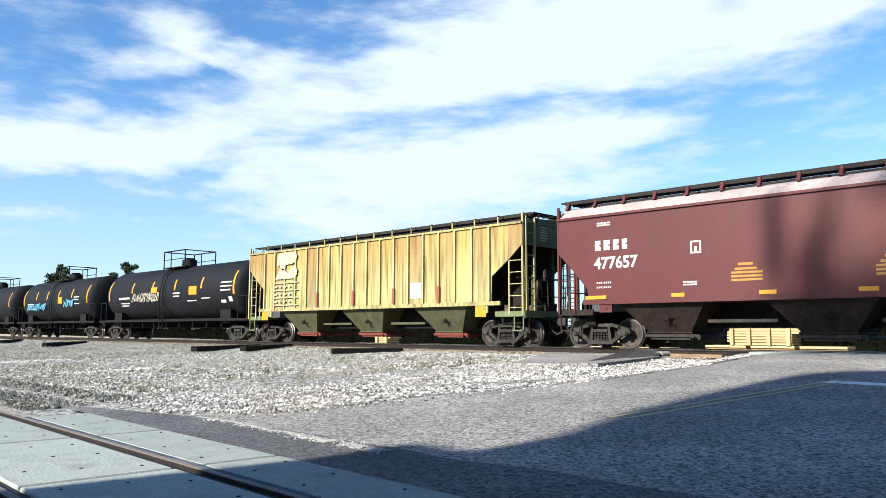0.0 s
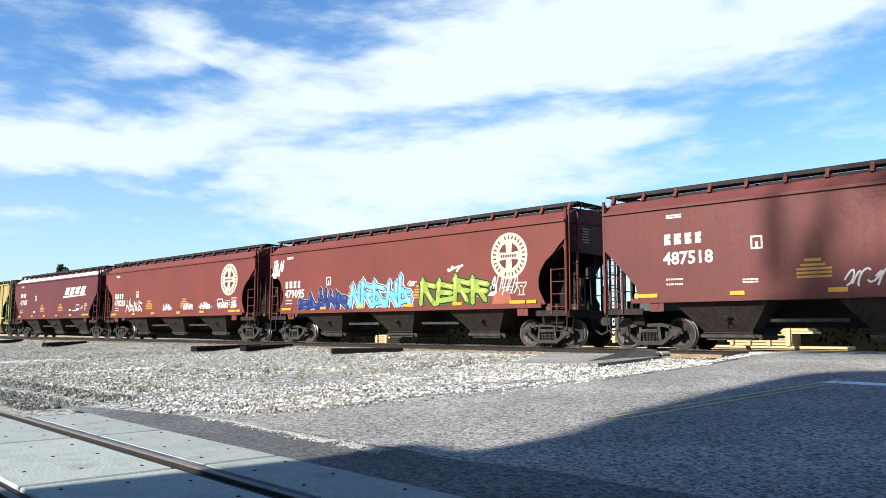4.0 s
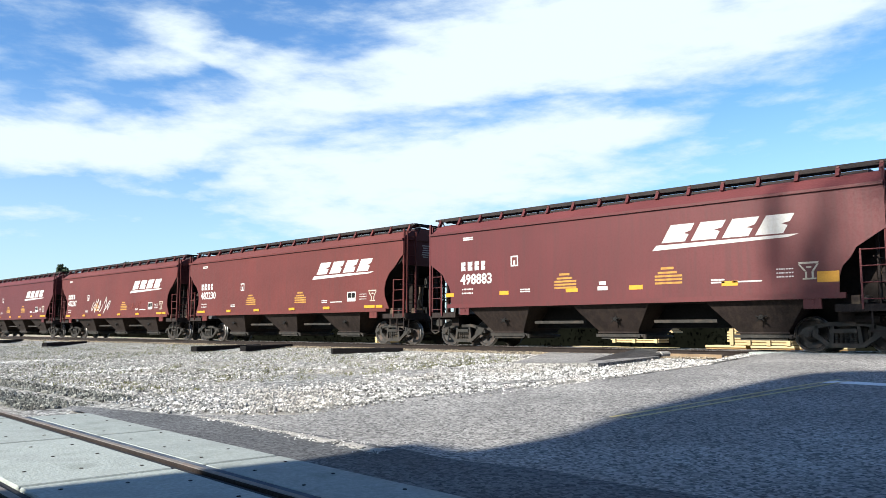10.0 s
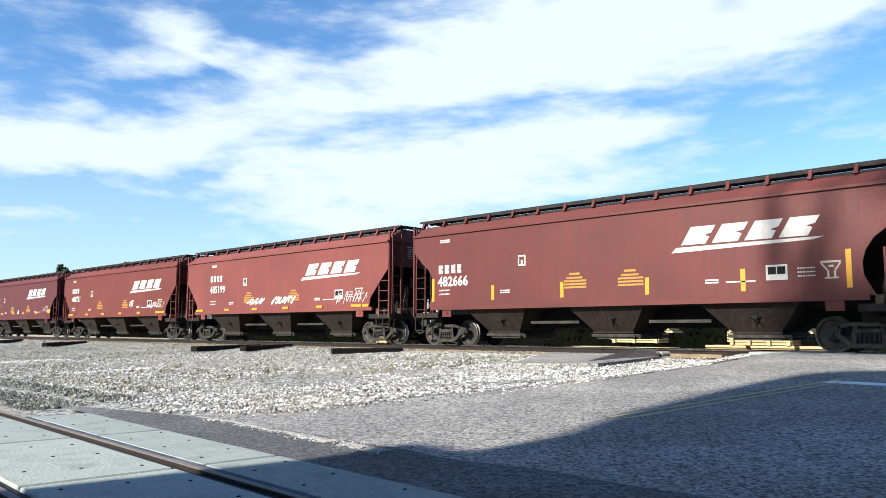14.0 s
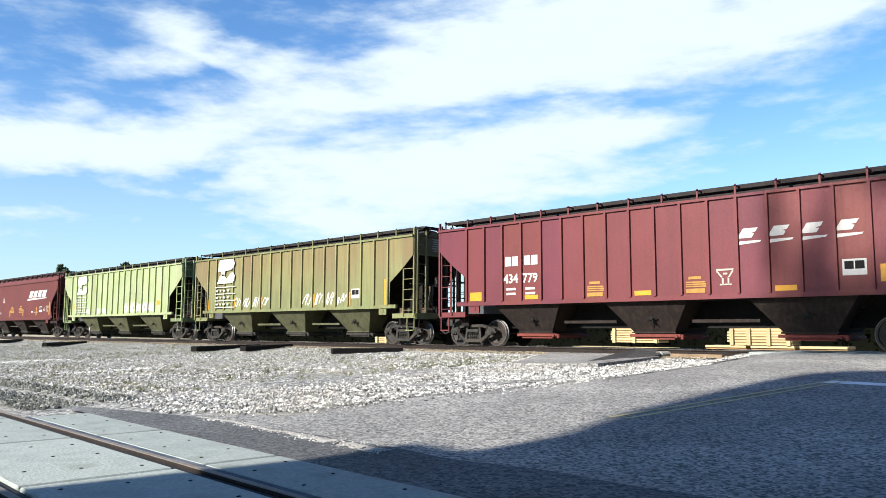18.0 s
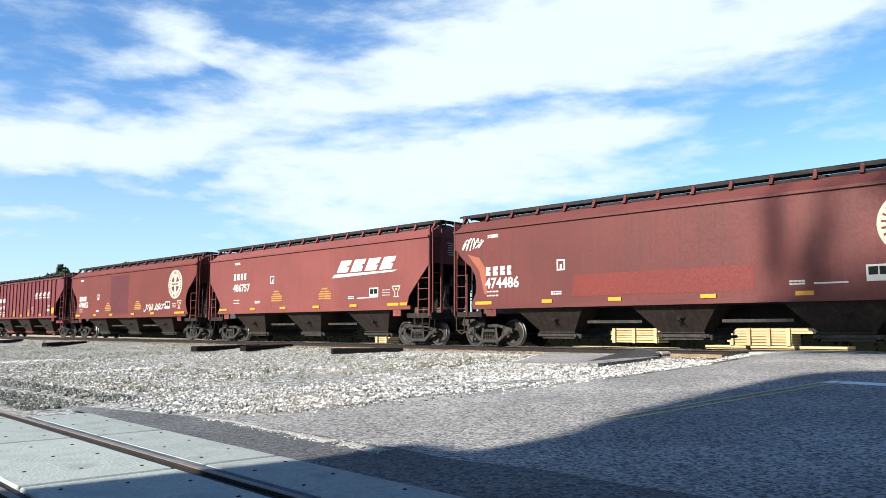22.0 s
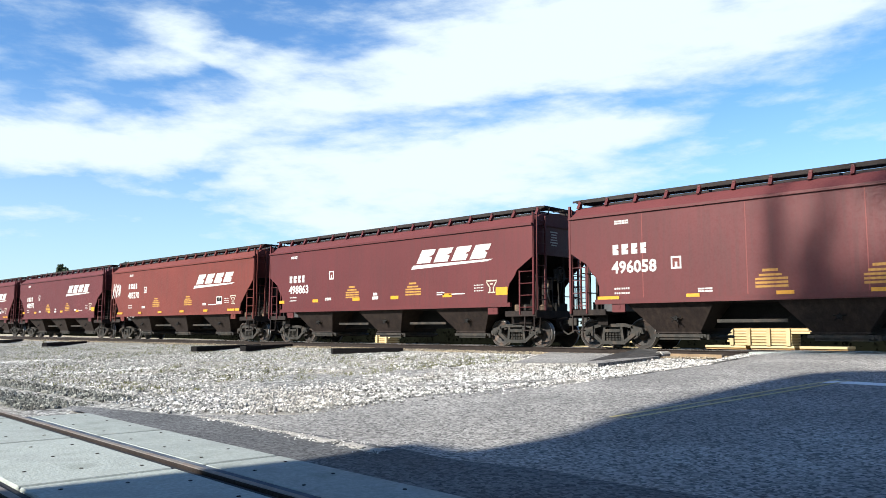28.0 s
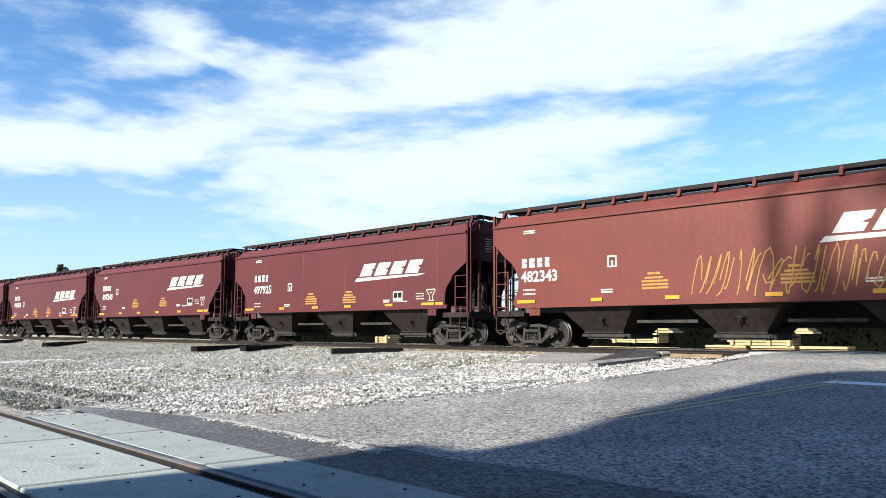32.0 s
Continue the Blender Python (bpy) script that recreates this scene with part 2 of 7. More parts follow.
def asphalt_mat(name, base, patch):
    if name in MATS:
        return MATS[name]
    mt = mat(name, base, 0.85, var=0.22, scale=0.6, fine=55, bump=0.5, dirt=patch, dirt_amount=0.35)
    nt = mt.node_tree
    N, K = nt.nodes.new, nt.links.new
    b = nt.nodes["Principled BSDF"]
    src = b.inputs["Base Color"].links[0].from_socket
    v = N("ShaderNodeTexVoronoi")
    v.inputs["Scale"].default_value = 34
    co = N("ShaderNodeTexCoord")
    K(co.outputs["Object"], v.inputs["Vector"])
    sep = N("ShaderNodeSeparateColor")
    K(v.outputs["Color"], sep.inputs[0])
    r = N("ShaderNodeMapRange")
    r.inputs["To Min"].default_value, r.inputs["To Max"].default_value = 0.22, 2.0
    K(sep.outputs[0], r.inputs["Value"])
    x = N("ShaderNodeMix")
    x.data_type, x.blend_type = "RGBA", "MULTIPLY"
    x.inputs["Factor"].default_value = 1
    K(src, x.inputs["A"])
    K(r.outputs[0], x.inputs["B"])
    K(x.outputs["Result"], b.inputs["Base Color"])
    return mt


MAROON = mat("maroon_paint", (0.065, 0.0120, 0.0125), 0.55, var=0.12, scale=0.5, fine=18, bump=0.006, streak=0.45, dirt=(0.040, 0.013, 0.012), grain=0.07, spec=0.25)
RUSTRED = mat("rust_red_paint", (0.093, 0.0185, 0.0130), 0.6, var=0.14, scale=0.5, fine=18, bump=0.006, streak=0.5, dirt=(0.060, 0.019, 0.013), grain=0.07, spec=0.25)
FADED = mat("faded_red_paint", (0.124, 0.031, 0.026), 0.65, var=0.14, scale=0.5, fine=18, bump=0.006, streak=0.4, dirt=(0.084, 0.028, 0.024), grain=0.07, spec=0.25)
BROWN = mat("brown_red_paint", (0.076, 0.0158, 0.0130), 0.6, var=0.14, scale=0.5, fine=18, bump=0.006, streak=0.5, dirt=(0.048, 0.0165, 0.0135), grain=0.07, spec=0.25)
YELLOW = mat("yellowed_paint", (0.265, 0.240, 0.105), 0.65, var=0.20, scale=0.7, fine=20, bump=0.015, streak=1.0, dirt=(0.110, 0.062, 0.022), grain=0.14, spec=0.25, panel=(0.8212, -6.98, 0.16), high=((0.255, 0.165, 0.048), 2.2, 4.0, 0.85))
YELLOWRIB = mat("worn_yellow_edge", (0.33, 0.29, 0.14), 0.65, var=0.15, scale=2, fine=20, bump=0.015, streak=0.5, dirt=(0.16, 0.10, 0.03), grain=0.14, spec=0.25)
LGREEN = mat("light_green_paint", (0.208, 0.236, 0.128), 0.65, var=0.12, scale=0.7, fine=20, bump=0.015, streak=0.5, dirt=(0.155, 0.175, 0.070), grain=0.14, spec=0.25, panel=(0.8212, -6.98, 0.10))
LGREENRIB = mat("worn_light_green_edge", (0.24, 0.29, 0.13), 0.65, var=0.12, scale=2, fine=20, bump=0.015, streak=0.4, dirt=(0.16, 0.18, 0.07), grain=0.14, spec=0.25)
OLIVE = mat("olive_green_paint", (0.118, 0.128, 0.056), 0.7, var=0.16, scale=0.7, fine=20, bump=0.015, streak=0.6, dirt=(0.085, 0.058, 0.025), grain=0.14, spec=0.25, panel=(0.8212, -6.98, 0.10), high=((0.142, 0.100, 0.046), 1.9, 3.7, 0.70))
OLIVERIB = mat("worn_olive_edge", (0.160, 0.150, 0.068), 0.7, var=0.16, scale=2, fine=20, bump=0.015, streak=0.4, dirt=(0.10, 0.07, 0.03), grain=0.14, spec=0.25)
# lighter copies of the red paints for roofs: sky sheen put into the colour
ROOFPAINT = {m.name: mat("skylit_" + m.name, c, 0.7, var=0.16, scale=0.6, fine=16, bump=0.01, streak=0.3, dirt=tuple(q * 0.8 for q in c), grain=0.1, spec=0.25) for m, c in ((MAROON, (0.084, 0.0215, 0.0215)), (RUSTRED, (0.108, 0.027, 0.021)), (FADED, (0.136, 0.040, 0.034)), (BROWN, (0.090, 0.025, 0.021)))}
ROOFWHITE = mat("skylit_pale_roof", (0.30, 0.255, 0.245), 0.75, var=0.2, scale=0.8, fine=18, bump=0.01, streak=0.6, dirt=(0.20, 0.12, 0.11), grain=0.1, spec=0.25)
# grime and underside shade in one near-black brown, for bays and end platforms
UNDERRED = mat("shaded_grimy_brown", (0.013, 0.0088, 0.0078), 0.8, var=0.35, scale=2, fine=25, bump=0.1, streak=0.7, dirt=(0.028, 0.020, 0.015), spec=0.2)
UNDERGREEN = mat("grimy_green_paint", (0.062, 0.064, 0.034), 0.8, var=0.3, scale=2, fine=25, bump=0.1, streak=0.6, dirt=(0.030, 0.026, 0.016), spec=0.2)
STEEL = mat("grimy_cast_steel", (0.026, 0.0245, 0.022), 0.75, 0.1, var=0.4, scale=4, fine=30, bump=0.2, dirt=(0.052, 0.037, 0.027), dirt_amount=0.5, spec=0.2)
WHEEL = mat("wheel_steel", (0.026, 0.023, 0.021), 0.65, 0.25, var=0.4, scale=5, fine=30, bump=0.15, dirt=(0.060, 0.034, 0.022), dirt_amount=0.6, rnd=0.4, spec=0.3)
RUSTYGEAR = mat("rusty_brake_gear", (0.060, 0.040, 0.028), 0.75, 0.1, var=0.45, scale=6, fine=30, bump=0.2, dirt=(0.13, 0.085, 0.05), dirt_amount=0.7, spec=0.25)
BLACK = mat("black_grime", (0.007, 0.0068, 0.0065), 0.8, var=0.3, scale=3, fine=25, bump=0.1, spec=0.15)
GRATING = mat("dark_grating", (0.020, 0.016, 0.015), 0.8, 0.1, var=0.3, scale=3, fine=30, bump=0.2, spec=0.2)
TANKBLACK = mat("black_tank_paint", (0.0050, 0.0058, 0.0078), 0.7, var=0.2, scale=0.8, fine=15, bump=0.015, streak=0.35, dirt=(0.016, 0.016, 0.017), grain=0.14, spec=0.14)
WHITE = mat("white_paint", (0.37, 0.36, 0.34), 0.65, var=0.08, scale=3, fine=20, bump=0.03, streak=0.35, dirt=(0.26, 0.21, 0.19), spec=0.25)
CREAM = mat("cream_paint", (0.32, 0.295, 0.235), 0.65, var=0.10, scale=3, fine=20, bump=0.03, streak=0.35, dirt=(0.19, 0.145, 0.115), spec=0.25)
YMARK = mat("yellow_reflective", (0.41, 0.195, 0.010), 0.5, var=0.10, scale=5, fine=30, bump=0.03, spec=0.3)
OMARK = mat("orange_yellow_stencil", (0.28, 0.15, 0.030), 0.65, var=0.12, scale=5, fine=30, bump=0.03, streak=0.5, dirt=(0.14, 0.05, 0.02), spec=0.25)
BLUEM = mat("blue_spray_paint", (0.007, 0.014, 0.085), 0.6, var=0.3, scale=4, fine=20, bump=0.02, spec=0.25)
CYANM = mat("light_blue_spray_paint", (0.070, 0.255, 0.36), 0.6, var=0.3, scale=3, fine=20, bump=0.02, spec=0.25)
PALECYANM = mat("pale_blue_spray_paint", (0.20, 0.40, 0.47), 0.6, var=0.2, scale=3, fine=20, bump=0.02, spec=0.25)
PALEBLUEM = mat("violet_spray_paint", (0.022, 0.055, 0.22), 0.6, var=0.3, scale=4, fine=20, bump=0.02, spec=0.25)
TANM = mat("tan_spray_paint", (0.26, 0.22, 0.17), 0.6, var=0.3, scale=3, fine=20, bump=0.02, spec=0.25)
DARKGREENM = mat("dark_green_spray_paint", (0.035, 0.060, 0.014), 0.6, var=0.3, scale=3, fine=20, bump=0.02, spec=0.25)
PALELIMEM = mat("yellow_lime_spray_paint", (0.34, 0.36, 0.09), 0.6, var=0.2, scale=3, fine=20, bump=0.02, spec=0.25)
LIMEM = mat("lime_spray_paint", (0.150, 0.205, 0.030), 0.6, var=0.25, scale=3, fine=20, bump=0.02, spec=0.25)
ORANGEM = mat("orange_patch_paint", (0.20, 0.060, 0.034), 0.65, var=0.1, scale=2, fine=20, bump=0.03, spec=0.25)
RAILTOP = mat("worn_rail_steel", (0.46, 0.44, 0.42), 0.38, 0.4, var=0.15, scale=3, fine=40, bump=0.05)
RAILDULL = mat("dull_rail_steel", (0.150, 0.132, 0.115), 0.75, 0.0, var=0.2, scale=3, fine=40, bump=0.05, dirt=(0.10, 0.06, 0.04), dirt_amount=0.6)
RAILSIDE = mat("rusty_rail", (0.019, 0.014, 0.012), 0.85, 0.1, var=0.3, scale=4, fine=40, bump=0.2, spec=0.2)
TIEWOOD = mat("creosoted_wood", (0.016, 0.014, 0.013), 0.85, var=0.35, scale=3, fine=35, bump=0.4, dirt=(0.05, 0.045, 0.04), dirt_amount=0.4, rnd=0.25)
PANEL = mat("weathered_concrete", (0.272, 0.302, 0.282), 0.9, var=0.26, scale=2.2, fine=30, bump=0.35, dirt=(0.165, 0.185, 0.168), dirt_amount=0.85, rnd=0.10, grain=0.8)
GRAVEL = stones_mat("pale_gravel", (0.42, 0.415, 0.385), (0.035, 0.034, 0.032), 14.0, 1.0, (0.28, 0.25, 0.20))
STONE = island_mat("crushed_stone", (0.80, 0.785, 0.74), (0.022, 0.022, 0.021), (0.275, 0.256, 0.222), (0.128, 0.130, 0.104))
STONE_TAN = island_mat("tan_ballast_stone", (0.42, 0.345, 0.24), (0.040, 0.032, 0.024), (0.24, 0.185, 0.115))
WEED = mat("dry_olive_weeds", (0.120, 0.120, 0.052), 0.8, var=0.35, scale=1.5, fine=9, bump=0.0, spec=0.1)
STONE_DARK = island_mat("dark_ballast_stone", (0.25, 0.255, 0.225), (0.018, 0.020, 0.016), (0.12, 0.11, 0.08))
EARTH = stones_mat("sandy_ground", (0.42, 0.36, 0.25), (0.30, 0.25, 0.18), 9.0, 0.4, (0.38, 0.32, 0.21))
LIP = mat("crumbled_pale_asphalt", (0.30, 0.285, 0.255), 0.9, var=0.4, scale=14, fine=50, bump=0.5)
ASPHALT = asphalt_mat("worn_asphalt", (0.172, 0.166, 0.155), (0.245, 0.236, 0.215))
NEWASPHALT = asphalt_mat("dark_asphalt", (0.060, 0.061, 0.062), (0.098, 0.098, 0.097))
DARKLUMP = mat("tarry_asphalt_edge", (0.022, 0.021, 0.020), 0.85, var=0.4, scale=4, fine=40, bump=0.5, dirt=(0.06, 0.055, 0.05), dirt_amount=0.5)
LINEYEL = mat("road_line_yellow", (0.50, 0.42, 0.19), 0.75, var=0.25, scale=5, fine=30, bump=0.1, dirt=(0.27, 0.245, 0.17), dirt_amount=0.7)
LINEWHT = mat("road_line_white", (0.80, 0.80, 0.78), 0.75, var=0.1, scale=3, fine=30, bump=0.1, dirt=(0.55, 0.55, 0.53), dirt_amount=0.3)
# far below leaf green: the darkness seen under the cars, put into the colour
SCRUB = mat("shade_black_scrub", (0.0028, 0.0032, 0.0022), 1.0, var=0.4, scale=0.5, fine=6, bump=0.0, spec=0.0)
LEAF = mat("dark_leaves", (0.030, 0.052, 0.019), 0.7, var=0.4, scale=0.5, fine=6, bump=0.0)
BARK = mat("bark", (0.09, 0.07, 0.05), 0.9, var=0.3, scale=3, fine=20, bump=0.4)
LUMBER = mat("cream_board", (0.36, 0.285, 0.145), 0.75, var=0.16, scale=1.5, fine=25, bump=0.1, dirt=(0.28, 0.18, 0.08), dirt_amount=0.5, rnd=0.18)
DUNNAGE = mat("tan_board_ends", (0.25, 0.155, 0.065), 0.85, var=0.3, scale=3, fine=20, bump=0.1, rnd=0.2)
WALLP = mat("plain_wall", (0.16, 0.125, 0.10), 0.85, var=0.08, scale=0.6, fine=20, bump=0.1)
ENDGREEN = mat("dull_green_paint", (0.105, 0.128, 0.062), 0.7, var=0.15, scale=1, fine=20, bump=0.02, streak=0.5, dirt=(0.035, 0.038, 0.018), grain=0.2, spec=0.25)
CRIMSON = mat("crimson_paint", (0.098, 0.0200, 0.0235), 0.6, var=0.14, scale=0.5, fine=18, bump=0.015, streak=0.4, dirt=(0.066, 0.019, 0.019), grain=0.1, spec=0.25, panel=(0.8212, -6.98, 0.10))
GATERED = mat("red_gate_paint", (0.12, 0.026, 0.019), 0.75, var=0.2, scale=4, fine=30, bump=0.1, spec=0.25)
LIPWOOD = mat("weathered_brown_wood", (0.17, 0.115, 0.065), 0.85, var=0.35, scale=4, fine=30, bump=0.3)
TAR = mat("black_tarred_wood", (0.007, 0.006, 0.006), 0.9, var=0.3, scale=3, fine=35, bump=0.4, spec=0.2)
FADEDCREST = mat("faded_white_paint", (0.37, 0.345, 0.245), 0.7, var=0.16, scale=4, fine=20, bump=0.03, streak=0.9, dirt=(0.21, 0.155, 0.06), dirt_amount=0.6, spec=0.25)
WORNWHITE = mat("worn_white_paint", (0.42, 0.42, 0.385), 0.7, var=0.14, scale=4, fine=20, bump=0.03, streak=0.8, dirt=(0.20, 0.19, 0.11), dirt_amount=0.4, spec=0.25)
SEAL = mat("grey_rubber_seal", (0.066, 0.082, 0.108), 0.95, var=0.3, scale=3, fine=30, bump=0.2, dirt=(0.13, 0.135, 0.14), dirt_amount=0.5, spec=0.1)
RUBBER = mat("black_rubber", (0.018, 0.018, 0.020), 0.8, var=0.2, scale=4, fine=30, bump=0.1, spec=0.2)

# ---------------------------------------------------------------- mesh helpers
MESH = {}


def as_mesh(key, build):
    """The mesh of that key, built once."""
    if key not in MESH:
        bm = bmesh.new()
        build(bm)
        bmesh.ops.recalc_face_normals(bm, faces=bm.faces[:])
        me = bpy.data.meshes.new(key)
        bm.to_mesh(me)
        bm.free()
        me.materials.append(None)
        MESH[key] = me
    return MESH[key]


def part(name, me, material, parent=None, label="", at=None):
    """One mesh object under a thing or part; the material is the object's own, so that meshes can be shared."""
    ob = new(name, me)
    ob.material_slots[0].link = "OBJECT"
    ob.material_slots[0].material = material
    if parent is not None:
        ob.parent = parent
    if at is not None:
        ob.location = at
    if label:
        ob["label"] = label
    return ob


def box(bm, x0, x1, y0, y1, z0, z1):
    v = [bm.verts.new(p) for p in ((x0, y0, z0), (x1, y0, z0), (x1, y1, z0), (x0, y1, z0), (x0, y0, z1), (x1, y0, z1), (x1, y1, z1), (x0, y1, z1))]
    for f in ((0, 1, 5, 4), (1, 2, 6, 5), (2, 3, 7, 6), (3, 0, 4, 7), (4, 5, 6, 7), (3, 2, 1, 0)):
        bm.faces.new([v[i] for i in f])


def bevelled(bm, width, seg=1):
    bmesh.ops.bevel(bm, geom=bm.edges[:], offset=width, segments=seg, affect="EDGES", profile=0.7)


def prism(bm, poly, y0, y1, axis="y"):
    """A polygon in (x, z) drawn out along y (axis 'y'), or in (y, z) along x (axis 'x')."""
    put = (lambda a, b, c: (a, c, b)) if axis == "y" else (lambda a, b, c: (c, a, b))
    if axis == "z":
        put = lambda a, b, c: (a, b, c)
    A = [bm.verts.new(put(a, b, y0)) for a, b in poly]
    B = [bm.verts.new(put(a, b, y1)) for a, b in poly]
    n = len(poly)
    bm.faces.new(A)
    bm.faces.new(B[::-1])
    for i in range(n):
        bm.faces.new((A[i], B[i], B[(i + 1) % n], A[(i + 1) % n]))


def rod(bm, p0, p1, r, n=6):
    p0, p1 = Vector(p0), Vector(p1)
    d = (p1 - p0).normalized()
    a = d.orthogonal().normalized()
    b = d.cross(a)
    A, B = [], []
    for i in range(n):
        t = 2 * math.pi * i / n
        o = (a * math.cos(t) + b * math.sin(t)) * r
        A.append(bm.verts.new(p0 + o))
        B.append(bm.verts.new(p1 + o))
    bm.faces.new(A)
    bm.faces.new(B[::-1])
    for i in range(n):
        bm.faces.new((A[i], B[i], B[(i + 1) % n], A[(i + 1) % n]))


def pipe(bm, pts, r, n=6):
    for a, b in zip(pts, pts[1:]):
        rod(bm, a, b, r, n)


def lathe(bm, prof, n, cx=0.0, cz=0.0):
    """A profile of (radius, y) turned round the y axis at (cx, cz)."""
    rings = []
    for r, y in prof:
        rings.append([bm.verts.new((cx + r * math.cos(2 * math.pi * i / n), y, cz + r * math.sin(2 * math.pi * i / n))) for i in range(n)])
    for A, B in zip(rings, rings[1:]):
        for i in range(n):
            bm.faces.new((A[i], A[(i + 1) % n], B[(i + 1) % n], B[i]))
    bm.faces.new(rings[0][::-1])
    bm.faces.new(rings[-1])


def flat(bm, poly, y):
    """A thin plate in the plane of a car's side, facing -y."""
    prism(bm, poly, y, y + 0.003)


# ---------------------------------------------------------------- the ground
def ramp(y, y0, y1, z0, z1):
    t = min(1.0, max(0.0, (y - y0) / (y1 - y0)))
    return z0 + (z1 - z0) * t


def ground_z(x, y):
    if y > 3.0:
        return ramp(y, 3.0, 7.0, -0.22, -0.42)
    z = ramp(y, -16.5, -3.0, -0.68, -0.22)
    if y < -16.6:
        z = -0.74
    if -9.0 < x < 2.0 and y > -16.6:
        z = min(z, road_z(y) - 0.05)
    return z


def road_z(y):
    return ramp(y, -16.5, -1.6, -0.68, -0.03)


def sheet(name, xs, ys, zf, material):
    me = bpy.data.meshes.new(name)
    vs = [(x, y, zf(x, y)) for y in ys for x in xs]
    n = len(xs)
    fs = [(j * n + i, j * n + i + 1, (j + 1) * n + i + 1, (j + 1) * n + i) for j in range(len(ys) - 1) for i in range(n - 1)]
    me.from_pydata(vs, [], fs)
    me.materials.append(None)
    return part(name, me, material)


def span(a, b, step):
    n = max(1, round((b - a) / step))
    return [a + (b - a) * i / n for i in range(n + 1)]


def build_ground():
    xs = [-2500, -900, -400, -200, -130] + span(-100, -9.2, 1.3) + span(-9.0, 2.0, 1.0) + span(2.2, 40, 4) + [80, 200, 600, 2500]
    ys = [-2500, -600, -150, -60, -40, -30, -24] + span(-20, 8, 0.5) + [12, 20, 40, 90, 200, 500, 1200, 2500]

    def zf(x, y):
        d = 0.0
        if -100 < x < -9 and -16 < y < -3:
            d = 0.05 * noise.noise(Vector((x * 0.25, y * 0.25, 0))) + 0.03 * noise.noise(Vector((x * 0.9, y * 0.9, 3)))
        return ground_z(x, y) + d
    g = sheet("ground", xs, ys, zf, GRAVEL)
    tagged(g, "pale crushed gravel ground beside the railway", "gravel ground", kind="structure")
    # sandy yard beyond the line
    yard = sheet("ground_yard", [-300, -120, -60, -30, -15, 0, 30, 90, 300], [5.2, 8, 14, 30, 80, 300], lambda x, y: ground_z(x, y) + 0.03, EARTH)
    tagged(yard, "sunlit sandy yard ground beyond the tracks", "sandy ground", kind="structure")


def road_left(y):
    pts = [(-17.2, -11.9), (-16.6, -11.3), (-16.2, -10.3), (-15.6, -9.5), (-14.0, -9.45), (-13.3, -9.5), (-11.9, -9.1), (-10.6, -8.75), (-9.2, -8.5), (-7.3, -8.27), (-5.0, -8.1), (-2.8, -8.4), (-1.5, -8.6)]
    if y <= pts[0][0]:
        return pts[0][1]
    for (a, x0), (b, x1) in zip(pts, pts[1:]):
        if y <= b:
            return x0 + (x1 - x0) * (y - a) / (b - a)
    return pts[-1][1]


def build_road():
    ys = span(-16.80, -1.55, 0.28)
    me = bpy.data.meshes.new("road")
    vs, fs, m = [], [], 16
    for y in ys:
        l = road_left(y) + 0.10 * noise.noise(Vector((y * 1.7, 0, 0))) + 0.05 * noise.noise(Vector((y * 6, 4, 0)))
        for i in range(m + 1):
            t = i / m
            x = l + (1.6 - l) * t
            vs.append((x, y, road_z(y) + 0.02 * min(1.0, t * 6) - (0.05 if i == 0 else 0.0)))
    for j in range(len(ys) - 1):
        for i in range(m):
            k = j * (m + 1) + i
            fs.append((k, k + 1, k + m + 2, k + m + 1))
    me.from_pydata(vs, [], fs)
    me.materials.append(None)
    tagged(part("road", me, ASPHALT), "worn grey asphalt road rising to the crossing", "road", kind="structure")

    def strip(name, x0, y0, x1, y1, w, material, label):
        """A painted line from one place to another, laid on the road."""
        bm = bmesh.new()
        d = Vector((x1 - x0, y1 - y0)).normalized()
        nrm = Vector((-d.y, d.x)) * w / 2
        n = 14
        rows = []
        for i in range(n + 1):
            t = i / n
            x, y = x0 + (x1 - x0) * t, y0 + (y1 - y0) * t
            rows.append([bm.verts.new((x + s * nrm.x, y + s * nrm.y, road_z(y + s * nrm.y) + 0.026)) for s in (-1, 1)])
        for a, b in zip(rows, rows[1:]):
            bm.faces.new((a[0], a[1], b[1], b[0]))
        me = bpy.data.meshes.new(name)
        bm.to_mesh(me)
        bm.free()
        me.materials.append(None)
        tagged(part(name, me, material), label, "road marking", kind="structure")

    strip("road_line", -5.24, -13.7, -4.40, -7.9, 0.07, LINEYEL, "worn yellow centre line on the asphalt")
    strip("road_line", -5.03, -13.7, -4.20, -8.0, 0.07, LINEYEL, "worn yellow centre line on the asphalt")
    strip("stop_line", -4.45, -8.35, 0.6, -8.75, 0.40, LINEWHT, "worn white stop line across the lane")


# near track with concrete crossing panels
TRK = Matrix.Translation((-11.3, -18.36, -0.68)) @ Matrix.Rotation(radians(-2.8), 4, "Z")


def rail_profile():
    return [(-0.035, 0.0), (-0.037, -0.012), (-0.034, -0.035), (-0.009, -0.05), (-0.009, -0.14), (-0.07, -0.155), (-0.07, -0.17), (0.07, -0.17), (0.07, -0.155), (0.009, -0.14), (0.009, -0.05), (0.034, -0.035), (0.037, -0.012), (0.035, 0.0)]


